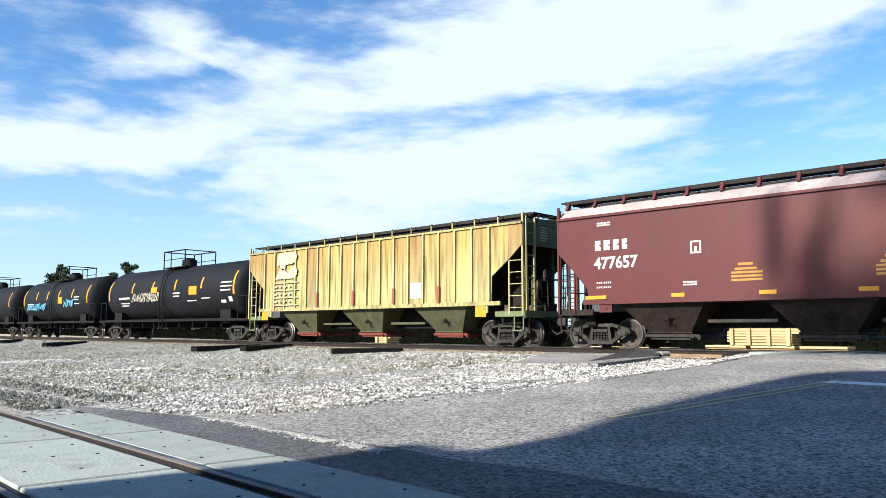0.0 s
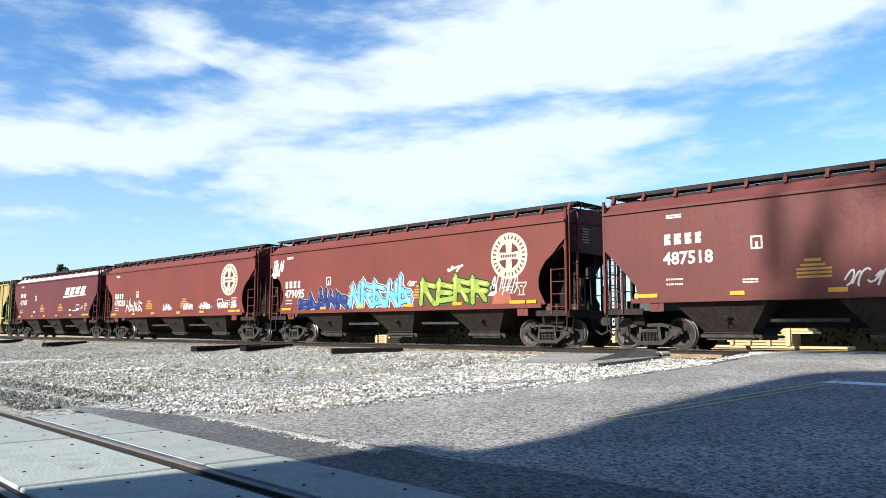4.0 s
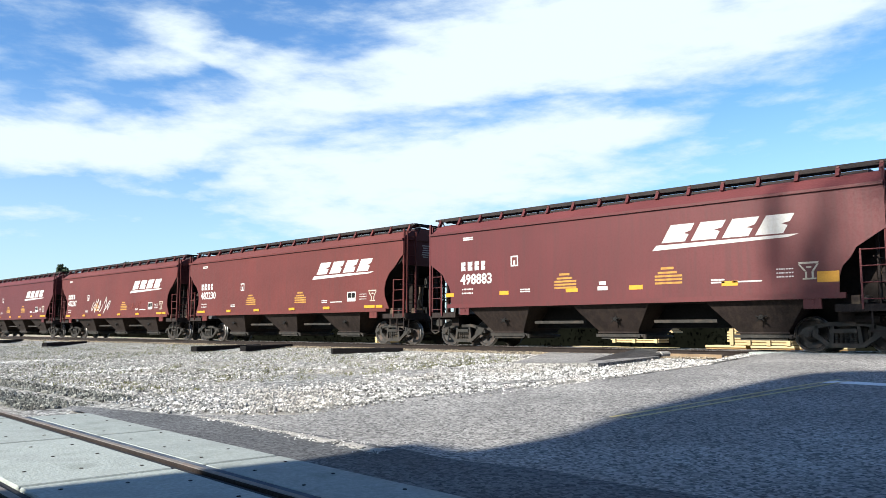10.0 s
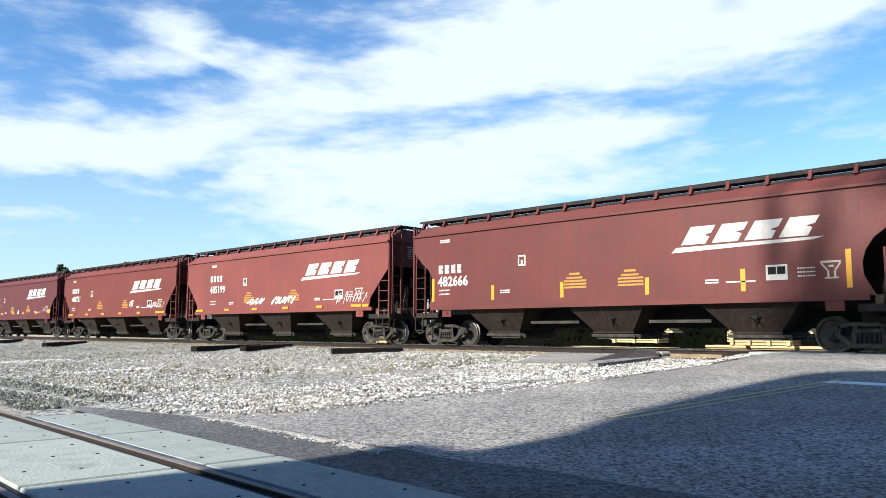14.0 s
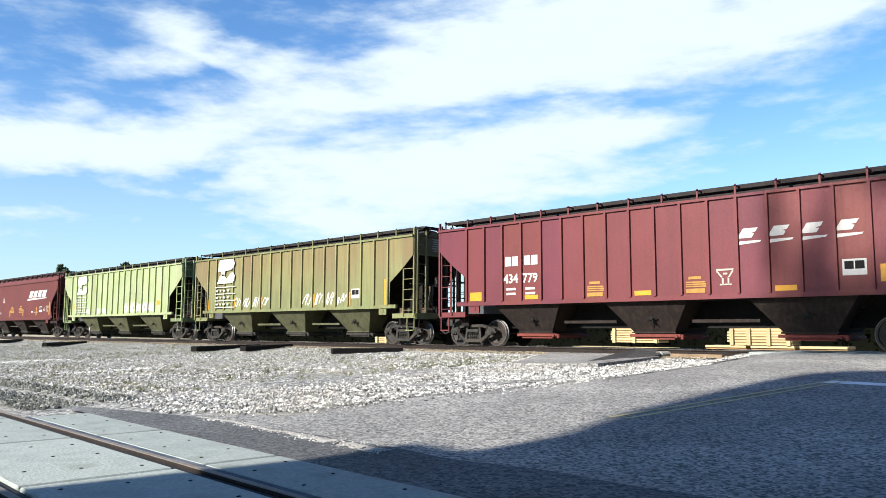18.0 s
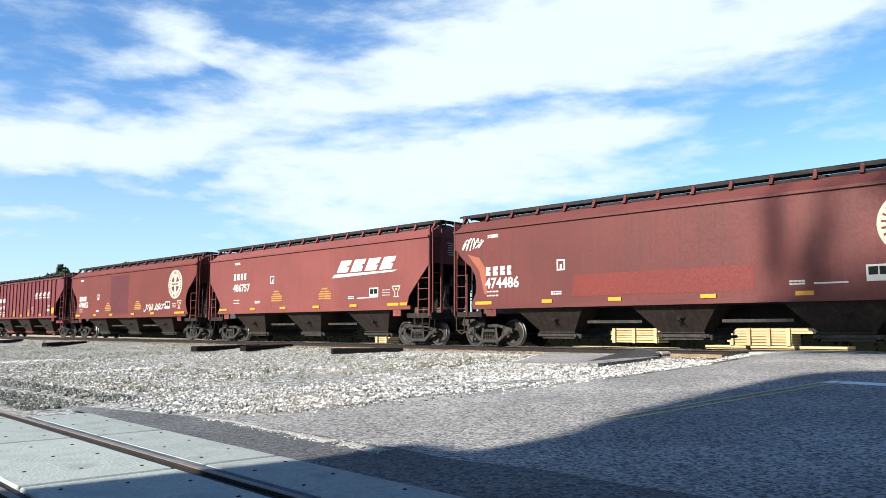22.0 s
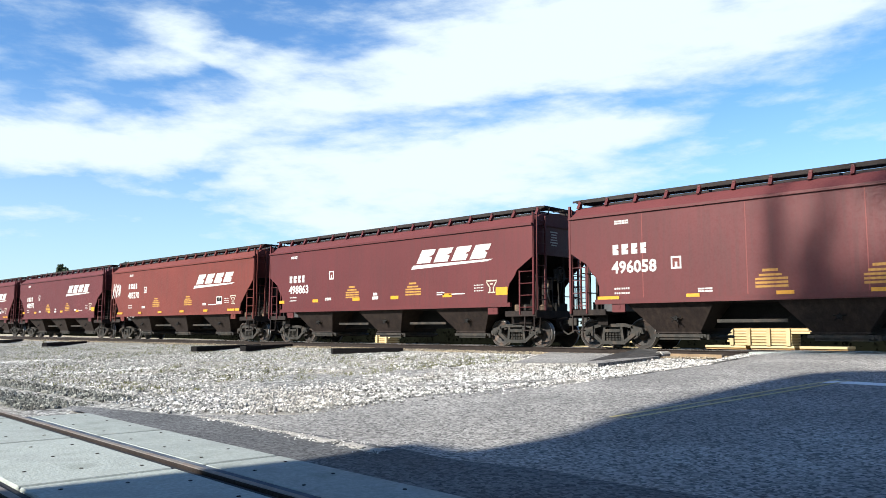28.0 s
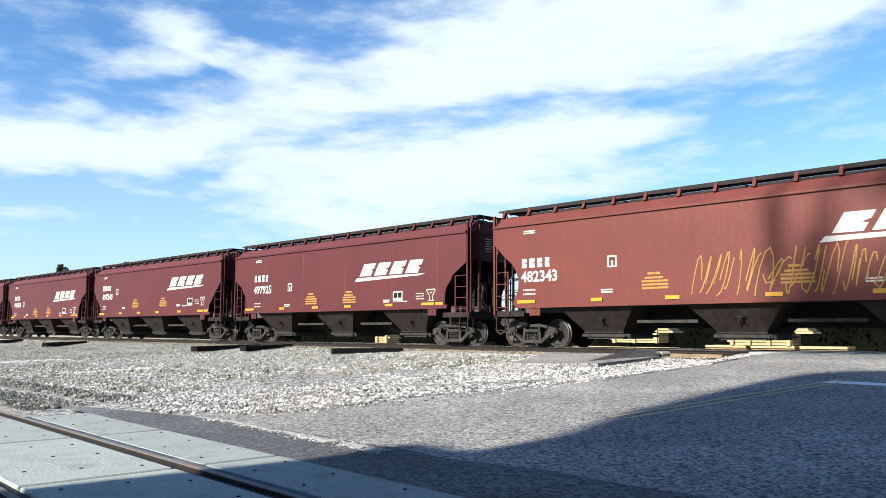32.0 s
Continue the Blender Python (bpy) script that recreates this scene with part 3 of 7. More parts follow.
def build_near_track():
    root = new("spur_track")
    root.matrix_world = TRK
    tagged(root, "single spur track set in concrete crossing panels", "railway track", kind="structure")
    for y in (0.0, -1.505):
        me = as_mesh("spur_rail%g" % y, lambda bm: prism(bm, [(a + y, b) for a, b in rail_profile()], -70, 30, "x"))
        part("rail", me, RAILSIDE, root)
        me = as_mesh("spur_head%g" % y, lambda bm: prism(bm, [(y - 0.034, 0.001), (y + 0.034, 0.001), (y + 0.026, 0.006), (y - 0.026, 0.006)], -70, 30, "x"))
        part("rail_head", me, RAILDULL, root, "dull worn rail head")

    def slab(l, w):
        def b(bm):
            box(bm, 0.03, l - 0.03, 0, w, -0.2, 0.0)
            bevelled(bm, 0.012, 1)
        return as_mesh("slab%.2f_%.2f" % (l, w), b)

    holes = as_mesh("lag_bolt", lambda bm: lathe(bm, [(0.0001, 0.0), (0.019, 0.0), (0.016, 0.008), (0.0001, 0.010)], 8))
    pitch = 2.62
    for i in range(-1, 7):
        x = -0.40 + i * pitch
        if i >= 0:
            p = part("crossing_panel", slab(pitch, 0.77), PANEL, root, at=(x, 0.125, -0.004))
            for k in range(6):
                b = part("lag_bolt", holes, RAILSIDE, p, at=(0.3 + 0.85 * (k // 2) + 0.22 * (k % 2) + random.uniform(-0.08, 0.08), (0.16 if k % 2 else 0.60) + random.uniform(-0.03, 0.03), -0.003))
                b.rotation_euler = (radians(90), 0, 0)
        p = part("crossing_panel", slab(pitch, 1.23), PANEL, root, at=(x, -1.37, -0.004))
        for k in range(9):
            b = part("lag_bolt", holes, RAILSIDE, p, at=(0.25 + 0.85 * (k // 3) + 0.16 * (k % 3) + random.uniform(-0.08, 0.08), (0.20, 0.66, 1.04)[k % 3] + random.uniform(-0.04, 0.04), -0.003))
            b.rotation_euler = (radians(90), 0, 0)
        part("crossing_panel", slab(pitch, 0.80), PANEL, root, at=(x, -2.39, -0.004))
    for y0, y1, nm in ((0.042, 0.122, "f"), (-0.138, -0.045, "g"), (-1.46, -1.375, "h"), (-1.59, -1.55, "k")):
        top = -0.006 if nm == "f" else -0.030
        me = as_mesh("rubber" + nm, lambda bm: box(bm, -0.4 if nm == "f" else -3.0, 20, y0, y1, -0.15, top))
        part("flangeway_filler", me, SEAL if nm == "f" else RUBBER, root, "grey-blue rubber rail seal" if nm == "f" else "black rubber rail seal")
    for y0, y1, xa, nm in ((0.14, 0.88, -0.38, "far"), (-1.36, -0.15, -2.98, "mid"), (-2.37, -1.60, -2.98, "near")):
        me = as_mesh("joint_filler_" + nm, lambda bm: box(bm, xa, 17.8, y0, y1, -0.19, -0.045))
        part("joint_filler", me, RUBBER, root, "dark filler in the panel joints")
    # ties beyond the panels
    tie = as_mesh("spur_tie", lambda bm: (box(bm, -0.11, 0.11, -2.05, 0.55, -0.34, -0.17), bevelled(bm, 0.01)))
    for k in range(60):
        part("tie", tie, TIEWOOD, root, at=(-2.7 - 0.55 * k, 0, 0))


WEDGE = [(-12.2, -7.05), (-11.2, -6.7), (-10.25, -6.2), (-10.25, -4.9), (-10.4, -3.0), (-11.2, -1.9), (-13.0, -1.85), (-14.8, -1.9), (-13.6, -4.3)]


def build_apron():
    """Dark asphalt between the panels and the older road, and the old asphalt wedge beside the line."""
    bm = bmesh.new()
    n = 40
    rows = []
    for i in range(n + 1):
        x = -12.6 + 13.6 * i / n
        y0 = TRK.translation.y + 0.89 + math.tan(radians(-2.8)) * (x - TRK.translation.x)
        far = -16.75 + 0.12 * noise.noise(Vector((x * 0.9, 7, 0)))
        if x < -9.8:
            far = min(far, -16.75 + (x + 9.8) * 0.2)
        rows.append([bm.verts.new((x, y, z)) for y, z in ((y0, -0.69), ((y0 + far) / 2, -0.672), (far, -0.650), (far + 0.03, -0.72))])
    for a, b in zip(rows, rows[1:]):
        for i in range(3):
            bm.faces.new((a[i], b[i], b[i + 1], a[i + 1]))
    me = bpy.data.meshes.new("pavement_apron")
    bm.to_mesh(me)
    bm.free()
    me.materials.append(None)
    tagged(part("pavement_apron", me, NEWASPHALT), "dark asphalt strip along the concrete panels", "asphalt", kind="structure")
    bm = bmesh.new()
    rim = WEDGE
    top = [bm.verts.new((x, y, ground_z(-20, y) + 0.09 + 0.03 * noise.noise(Vector((x, y, 2))))) for x, y in rim]
    low = [bm.verts.new((x, y - 0.05, ground_z(-20, y) - 0.2)) for x, y in rim]
    bm.faces.new(top)
    for k in range(len(rim)):
        bm.faces.new((top[k], top[(k + 1) % len(rim)], low[(k + 1) % len(rim)], low[k]))
    bmesh.ops.recalc_face_normals(bm, faces=bm.faces[:])
    me = bpy.data.meshes.new("pavement_wedge")
    bm.to_mesh(me)
    bm.free()
    me.materials.append(None)
    tagged(part("pavement_wedge", me, ASPHALT), "old grey asphalt wedge beside the track", "asphalt", kind="structure")
    bm = bmesh.new()
    rim = [(-10.93, -5.63), (-10.84, -4.19), (-10.52, -3.29), (-10.61, -2.51), (-11.12, -1.84), (-12.10, -1.14), (-11.36, -3.60)]
    top = [bm.verts.new((x, y, z)) for (x, y), z in zip(rim, (-0.21, -0.19, -0.16, -0.09, 0.01, 0.01, -0.07))]
    low = [bm.verts.new((x, y, ground_z(-20, y) - 0.2)) for x, y in rim]
    bm.faces.new(top)
    for k in range(len(rim)):
        bm.faces.new((top[k], top[(k + 1) % len(rim)], low[(k + 1) % len(rim)], low[k]))
    bmesh.ops.recalc_face_normals(bm, faces=bm.faces[:])
    me = bpy.data.meshes.new("pavement_lump")
    bm.to_mesh(me)
    bm.free()
    me.materials.append(None)
    tagged(part("pavement_lump", me, DARKLUMP), "dark broken edge of the old asphalt", "asphalt", kind="structure")


def build_broken_edge():
    """The pale crumbled lip of the old road along the dark strip."""
    rng = random.Random(3)
    bm = bmesh.new()
    prev = None
    for i in range(120):
        x = -9.75 + 4.0 * i / 119
        y = -16.70 - 0.06 * (x + 9.7) + 0.10 * noise.noise(Vector((x * 1.3, 1, 0))) + 0.05 * noise.noise(Vector((x * 7, 5, 0)))
        w = 0.07 + 0.09 * rng.random() + (0.16 * rng.random() if i > 70 else 0.0)
        row = [bm.verts.new((x, y - w * 0.5, -0.662)), bm.verts.new((x, y, -0.648 + 0.010 * rng.random())), bm.verts.new((x, y + w * 0.6, -0.655))]
        if prev and rng.random() > 0.12:
            for k in range(2):
                bm.faces.new((prev[k], row[k], row[k + 1], prev[k + 1]))
        prev = row
    me = bpy.data.meshes.new("pavement_lip")
    bm.to_mesh(me)
    bm.free()
    me.materials.append(None)
    tagged(part("pavement_lip", me, LIP), "pale crumbled edge of the old road surface", "asphalt edge", kind="structure")


def build_main_track():
    root = tagged(new("main_track"), "main railway line on wooden ties and ballast", "railway track", kind="structure")
    for y in (-0.7525, 0.7525):
        me = as_mesh("main_rail%g" % y, lambda bm: prism(bm, [(a + y, b) for a, b in rail_profile()], -400, 120, "x"))
        part("rail", me, RAILSIDE, root)
        me = as_mesh("main_head%g" % y, lambda bm: prism(bm, [(y - 0.034, 0.001), (y + 0.034, 0.001), (y + 0.026, 0.004), (y - 0.026, 0.004)], -400, 120, "x"))
        part("rail_head", me, RAILTOP, root, "shiny rail head")
    tie = as_mesh("main_tie", lambda bm: (box(bm, -0.115, 0.115, -1.3, 1.3, -0.35, -0.17), bevelled(bm, 0.012)))
    for k in range(140):
        x = -9.2 - 0.56 * k
        part("tie", tie, TIEWOOD, root, at=(x, random.uniform(-0.03, 0.03), random.uniform(-0.01, 0.008)))
    # road surface between and beside the rails at the crossing
    for i, (y0, y1) in enumerate(((-1.56, -0.80), (-0.66, 0.66), (0.80, 1.7))):
        for k in range(4):
            me = as_mesh("main_panel%d" % i, lambda bm: (box(bm, 0.01, 2.43, y0, y1, -0.2, -0.008), bevelled(bm, 0.012)))
            part("crossing_panel", me, PANEL, root, at=(-8.6 + 2.44 * k, 0, 0))


def scatter_stones(name, count, place, smin, smax, material, label, seed):
    """Loose stones: low eight-sided lumps joined into one sheet of stuff."""
    rng = np.random.default_rng(seed)
    base = np.array([(1, 0, 0), (-1, 0, 0), (0, 1, 0), (0, -1, 0), (0, 0, 1), (0, 0, -0.6)], float)
    tri = np.array([(0, 2, 4), (2, 1, 4), (1, 3, 4), (3, 0, 4), (2, 0, 5), (1, 2, 5), (3, 1, 5), (0, 3, 5)])
    V = np.empty((count * 6, 3))
    F = np.empty((count * 8, 3), int)
    for i in range(count):
        x, y, z = place(rng)
        s = rng.uniform(smin, smax)
        a = rng.uniform(0, 6.283)
        c, sn = math.cos(a), math.sin(a)
        p = base * (1 + rng.uniform(-0.35, 0.35, (6, 3))) * (s * rng.uniform(0.7, 1.3), s * rng.uniform(0.6, 1.0), s * rng.uniform(0.45, 0.85))
        V[i * 6:i * 6 + 6, 0] = x + p[:, 0] * c - p[:, 1] * sn
        V[i * 6:i * 6 + 6, 1] = y + p[:, 0] * sn + p[:, 1] * c
        V[i * 6:i * 6 + 6, 2] = z + p[:, 2] + s * 0.15
        F[i * 8:i * 8 + 8] = tri + i * 6
    me = bpy.data.meshes.new(name)
    me.from_pydata(V.tolist(), [], F.tolist())
    me.materials.append(None)
    return tagged(part(name, me, material), label, "gravel", kind="stuff")


build_ground()
build_road()
build_near_track()
build_apron()
build_broken_edge()
build_main_track()

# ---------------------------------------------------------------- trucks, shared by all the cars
# near-black: grime and the shade of the end recesses in one colour
SHADYGRIME = mat("shaded_recess_grime", (0.0095, 0.0075, 0.0068), 0.9, var=0.35, scale=2, fine=20, bump=0.1, dirt=(0.022, 0.015, 0.012), dirt_amount=0.5, spec=0.15)
GUSSET = mat("skylit_grey_plate", (0.052, 0.054, 0.058), 0.8, var=0.25, scale=2, fine=20, bump=0.05, streak=0.5, dirt=(0.035, 0.030, 0.028), spec=0.2)
RIM = mat("polished_wheel_rim", (0.20, 0.19, 0.18), 0.42, 0.6, var=0.2, scale=6, fine=30, bump=0.05)
R_WHEEL = 0.457


def wheelset_mesh(bm):
    for s in (-1, 1):
        y = lambda a: s * a
        lathe(bm, [(0.10, y(0.66)), (0.40, y(0.67)), (0.485, y(0.675)), (0.482, y(0.70)), (0.462, y(0.712)), (0.455, y(0.80)), (0.44, y(0.81)), (0.385, y(0.808)), (0.365, y(0.77)), (0.20, y(0.735)), (0.15, y(0.79)), (0.09, y(0.80))], 30)
    rod(bm, (0, -1.06, 0), (0, 1.06, 0), 0.075, 10)


def wheelset():
    """The wheelset's mesh, its worn rims and treads in bright steel."""
    me = as_mesh("wheelset", wheelset_mesh)
    if len(me.materials) < 2:
        me.materials.append(RIM)
        for f in me.polygons:
            if min(math.hypot(me.vertices[v].co.x, me.vertices[v].co.z) for v in f.vertices) > 0.415:
                f.material_index = 1
    return me


def side_frame_mesh(bm):
    # one cast frame seen from outside: top chord, sloping arms, bottom chord, columns, journal housings
    y0, y1 = -0.075, 0.075
    prism(bm, [(-0.72, 0.60), (-0.45, 0.665), (0.45, 0.665), (0.72, 0.60), (0.70, 0.70), (0.42, 0.775), (-0.42, 0.775), (-0.70, 0.70)], y0, y1)
    for s in (-1, 1):
        prism(bm, [(s * 0.66, 0.70), (s * 1.02, 0.62), (s * 1.08, 0.46), (s * 0.98, 0.46), (s * 0.92, 0.55), (s * 0.64, 0.58)], y0, y1)
        prism(bm, [(s * 0.72, 0.62), (s * 0.80, 0.52), (s * 0.80, 0.42), (s * 0.42, 0.14), (s * 0.34, 0.22), (s * 0.66, 0.46), (s * 0.64, 0.58)], y0 + 0.01, y1 - 0.01)
        prism(bm, [(s * 0.26, 0.66), (s * 0.34, 0.66), (s * 0.40, 0.22), (s * 0.30, 0.22)], y0 + 0.015, y1 - 0.015)
    prism(bm, [(-0.44, 0.13), (0.44, 0.13), (0.40, 0.24), (-0.40, 0.24)], y0, y1)


def springs_mesh(bm):
    for i in range(5):
        x = -0.22 + 0.11 * i
        for k in range(5):
            z = 0.25 + k * 0.052
            lathe_z(bm, x, 0.0, z, 0.047, 0.03)
    box(bm, -0.27, 0.27, -0.09, 0.09, 0.50, 0.60)


def lathe_z(bm, x, y, z, r, h, n=8):
    rod(bm, (x, y, z), (x, y, z + h), r, n)


def journal_mesh(bm):
    box(bm, -0.11, 0.11, -0.09, 0.09, 0.02, 0.13)
    rod(bm, (0, -0.12, 0), (0, 0.08, 0), 0.085, 12)
    rod(bm, (0, -0.15, 0), (0, -0.12, 0), 0.055, 8)


def bolster_mesh(bm):
    box(bm, -0.2, 0.2, -0.95, 0.95, 0.48, 0.72)
    rod(bm, (0, 0, 0.72), (0, 0, 0.86), 0.22, 14)
    for s in (-1, 1):
        box(bm, s * 0.40 - 0.05, s * 0.40 + 0.05, -0.85, 0.85, 0.36, 0.46)
        for e in (-1, 1):
            box(bm, s * 0.38 - 0.06, s * 0.38 + 0.06, e * 0.74 - 0.08, e * 0.74 + 0.08, 0.33, 0.62)


def add_truck(car, x):
    """bolster with two side frames, two turning wheelsets, springs and bearing caps."""
    tr = part("truck", as_mesh("bolster", bolster_mesh), STEEL, car, "grimy cast steel freight truck", at=(x, 0, 0))
    for s in (-1, 1):
        part("side_frame", as_mesh("side_frame", side_frame_mesh), STEEL, tr, at=(0, s * 1.0, 0))
        part("spring_nest", as_mesh("springs", springs_mesh), STEEL, tr, at=(0, s * 1.0, 0))
        for e in (-1, 1):
            j = part("bearing_cap", as_mesh("journal", journal_mesh), STEEL, tr, at=(e * 0.89, s * 1.0, R_WHEEL))
            if s > 0:
                j.rotation_euler = (0, 0, math.pi)
    for e in (-1, 1):
        part("wheelset", wheelset(), WHEEL, tr, "worn steel wheelset with bright rims", at=(e * 0.89, 0, R_WHEEL))
    return tr


def coupler_mesh(bm):
    box(bm, -0.35, 0.42, -0.075, 0.075, 0.76, 0.92)
    box(bm, 0.38, 0.60, -0.16, 0.12, 0.71, 0.98)
    box(bm, 0.55, 0.70, -0.17, -0.06, 0.72, 0.97)
    bevelled(bm, 0.015)
    pipe(bm, [(0.1, -0.3, 0.85), (0.25, -0.32, 0.55), (0.45, -0.3, 0.42), (0.66, -0.25, 0.52)], 0.03)


# ---------------------------------------------------------------- covered hopper cars
SIDE = 1.60


def cut_shape(kind, h, s, sill):
    """Outline of the end of a side sheet, from the eave down to the sill; s is the end (-1, 1)."""
    if kind == "curved":
        pts = [(0.0, 3.50), (0.22, 3.32), (0.47, 3.05), (0.80, 2.80), (1.0, 2.50), (1.08, 2.20), (1.06, 1.90), (0.95, 1.68), (0.80, sill)]
    elif kind == "rib":
        pts = [(0.0, 3.45), (0.60, 2.95), (1.33, 2.42), (1.36, sill)]
    else:
        pts = [(0.0, 3.02), (0.55, 2.45), (1.08, 1.86), (1.16, sill)]
    if kind == "stepped":
        pts = [(0.0, 3.0), (0.14, 2.92), (0.67, 2.58), (0.80, 2.35), (1.0, 2.14), (1.08, 1.9), (1.10, sill)]
    return [(s * (h - a), z) for a, z in pts]


def side_sheet(h, kind, eave, sill):
    def b(bm):
        poly = [(-h, eave)] + cut_shape(kind, h, -1, sill) + cut_shape(kind, h, 1, sill)[::-1] + [(h, eave)]
        prism(bm, poly, -0.03, 0.0)
    return as_mesh("side_%.2f_%s_%.2f" % (h, kind, eave), b)


def roof_mesh(h, eave, low):
    def b(bm):
        if low:
            prof = [(-1.6, 0.0), (-1.55, 0.05), (-1.1, 0.14), (-0.6, 0.20), (0, 0.22)]
        else:
            prof = [(-1.6, 0.0), (-1.6, 0.04), (-1.22, 0.34), (-0.8, 0.45), (0, 0.48)]
        prof = [(y, eave + z) for y, z in prof]
        prof += [(-y, z) for y, z in prof[-2::-1]]
        prism(bm, prof, -h, h, "x")
    return as_mesh("roof_%.2f_%.2f_%d" % (h, eave, low), b)


def core_mesh(h, kind, sill):
    """The bin inside: end bulkheads and the slope sheets under them."""
    def b(bm):
        zt = 3.3 if kind != "rib" else 3.6
        prism(bm, [(-h + 0.10, 4.0), (-h + 0.10, zt), (-h + 2.9, sill - 0.12), (h - 2.9, sill - 0.12), (h - 0.10, zt), (h - 0.10, 4.0)], -1.56, 1.56)
    return as_mesh("core_%.2f_%s" % (h, kind), b)


def bay_mesh(sill):
    def b(bm):
        lo = [bm.verts.new(p) for p in ((-0.66, -0.95, 0.50), (0.66, -0.95, 0.50), (0.66, 0.95, 0.50), (-0.66, 0.95, 0.50))]
        hi = [bm.verts.new(p) for p in ((-1.40, -1.54, sill - 0.06), (1.40, -1.54, sill - 0.06), (1.40, 1.54, sill - 0.06), (-1.40, 1.54, sill - 0.06))]
        bm.faces.new(lo[::-1])
        bm.faces.new(hi)
        for i in range(4):
            bm.faces.new((lo[i], lo[(i + 1) % 4], hi[(i + 1) % 4], hi[i]))
        box(bm, -0.72, 0.72, -1.0, 1.0, 0.475, 0.52)
    return as_mesh("bay_%.2f" % sill, b)


def gate_mesh(bm):
    box(bm, -0.64, 0.64, -0.92, 0.92, 0.29, 0.48)
    box(bm, -0.80, 0.85, -0.98, -0.90, 0.36, 0.45)
    rod(bm, (0.75, -1.05, 0.38), (0.75, 1.05, 0.38), 0.045, 8)
    lathe_z(bm, 0.9, -0.95, 0.30, 0.05, 0.14)


def bay_door_mesh(bm):
    # inspection latch on a bay: a small hub with arms
    rod(bm, (0, -0.03, 0), (0, 0.03, 0), 0.07, 8)
    for a in range(5):
        t = a * 1.257 + 0.3
        rod(bm, (0, -0.02, 0), (0.17 * math.cos(t), -0.01, 0.13 * math.sin(t)), 0.018, 5)


def side_ladder_mesh(lo_top):
    def b(bm):
        rod(bm, (0, 0, 1.08), (0, 0, 4.48), 0.030, 6)
        box(bm, -0.035, 0.035, -0.012, 0.06, 1.08, 4.5)
        box(bm, -0.605, -0.560, -0.01, 0.03, 1.08, lo_top)
        z = 1.32
        while z < lo_top + 0.05:
            rod(bm, (-0.58, -0.01, z), (0, -0.01, z), 0.015, 5)
            z += 0.40
    return as_mesh("side_ladder_%.2f" % lo_top, b)


def end_ladder_mesh(bm):
    for y in (-0.24, 0.24):
        box(bm, -0.02, 0.03, y - 0.03, y + 0.03, 1.05, 4.42)
    for k in range(9):
        rod(bm, (0.01, -0.24, 1.2 + 0.38 * k), (0.01, 0.24, 1.2 + 0.38 * k), 0.013, 5)


def end_frame_mesh(bm):
    # posts and braces that carry the overhanging end of the bin
    for y in (-0.55, 0.55):
        box(bm, -0.05, 0.05, y - 0.06, y + 0.06, 1.0, 3.5)
    rod(bm, (0, -1.45, 2.35), (0, 1.45, 2.35), 0.02, 5)
    rod(bm, (0, -1.45, 1.75), (0, 1.45, 1.75), 0.02, 5)
    for s in (-1, 1):
        box(bm, -0.03, 0.03, s * 1.02 - 0.03, s * 1.02 + 0.03, 1.1, 3.3)


def corner_post_mesh(bm):
    # tall handhold post from the platform to the eave, footed and capped
    box(bm, -0.03, 0.03, -0.035, 0.035, 1.14, 4.05)
    box(bm, -0.06, 0.05, -0.06, 0.06, 1.12, 1.18)
    box(bm, -0.12, 0.03, -0.035, 0.035, 4.0, 4.06)


def end_grabs_mesh(bm):
    # long rungs and grab irons across the end, and a short upright handrail pair
    for z in (1.55, 2.0, 2.45):
        rod(bm, (0, 0.98, z), (0, 1.50, z), 0.014, 5)
    rod(bm, (0, -0.95, 2.32), (0, 0.98, 2.36), 0.018, 5)
    pipe(bm, [(0.02, 0.45, 1.15), (0.02, 0.45, 2.05), (0.02, 0.75, 2.05), (0.02, 0.75, 1.15)], 0.02, 5)
    pipe(bm, [(0.0, -0.62, 1.15), (0.0, -0.62, 2.35)], 0.022, 5)


def slack_adjuster_mesh(bm):
    # valve body on its post
    box(bm, -0.16, 0.12, -0.52, -0.30, 1.95, 2.28)
    box(bm, -0.05, 0.05, -0.47, -0.37, 1.14, 1.97)
    bevelled(bm, 0.006)


def reservoir_mesh(bm):
    lathe(bm, [(0.05, -0.29), (0.11, -0.27), (0.14, -0.22), (0.14, 0.22), (0.11, 0.27), (0.05, 0.29)], 12)


def valve_box_mesh(bm):
    box(bm, -0.10, 0.10, -0.15, 0.15, 0.0, 0.28)
    bevelled(bm, 0.012)


def brake_pipe_mesh(bm):
    pipe(bm, [(0.1, -0.6, 1.14), (0.16, -0.68, 1.7), (0.1, -0.5, 2.1)], 0.022, 5)


def brake_hose_mesh(bm):
    pipe(bm, [(0.05, 0.1, 1.14), (0.1, 0.16, 1.75), (0.05, 0.3, 2.2), (0.0, 0.2, 2.6)], 0.022, 5)


def end_stencil_mesh(bm):
    # lines of stencilled data on the end bulkhead
    for k in range(6):
        w = 0.30 + 0.12 * ((k * 3) % 4) / 3
        box(bm, 0.0, 0.004, -w / 2, w / 2, 0.09 * k, 0.09 * k + 0.04)


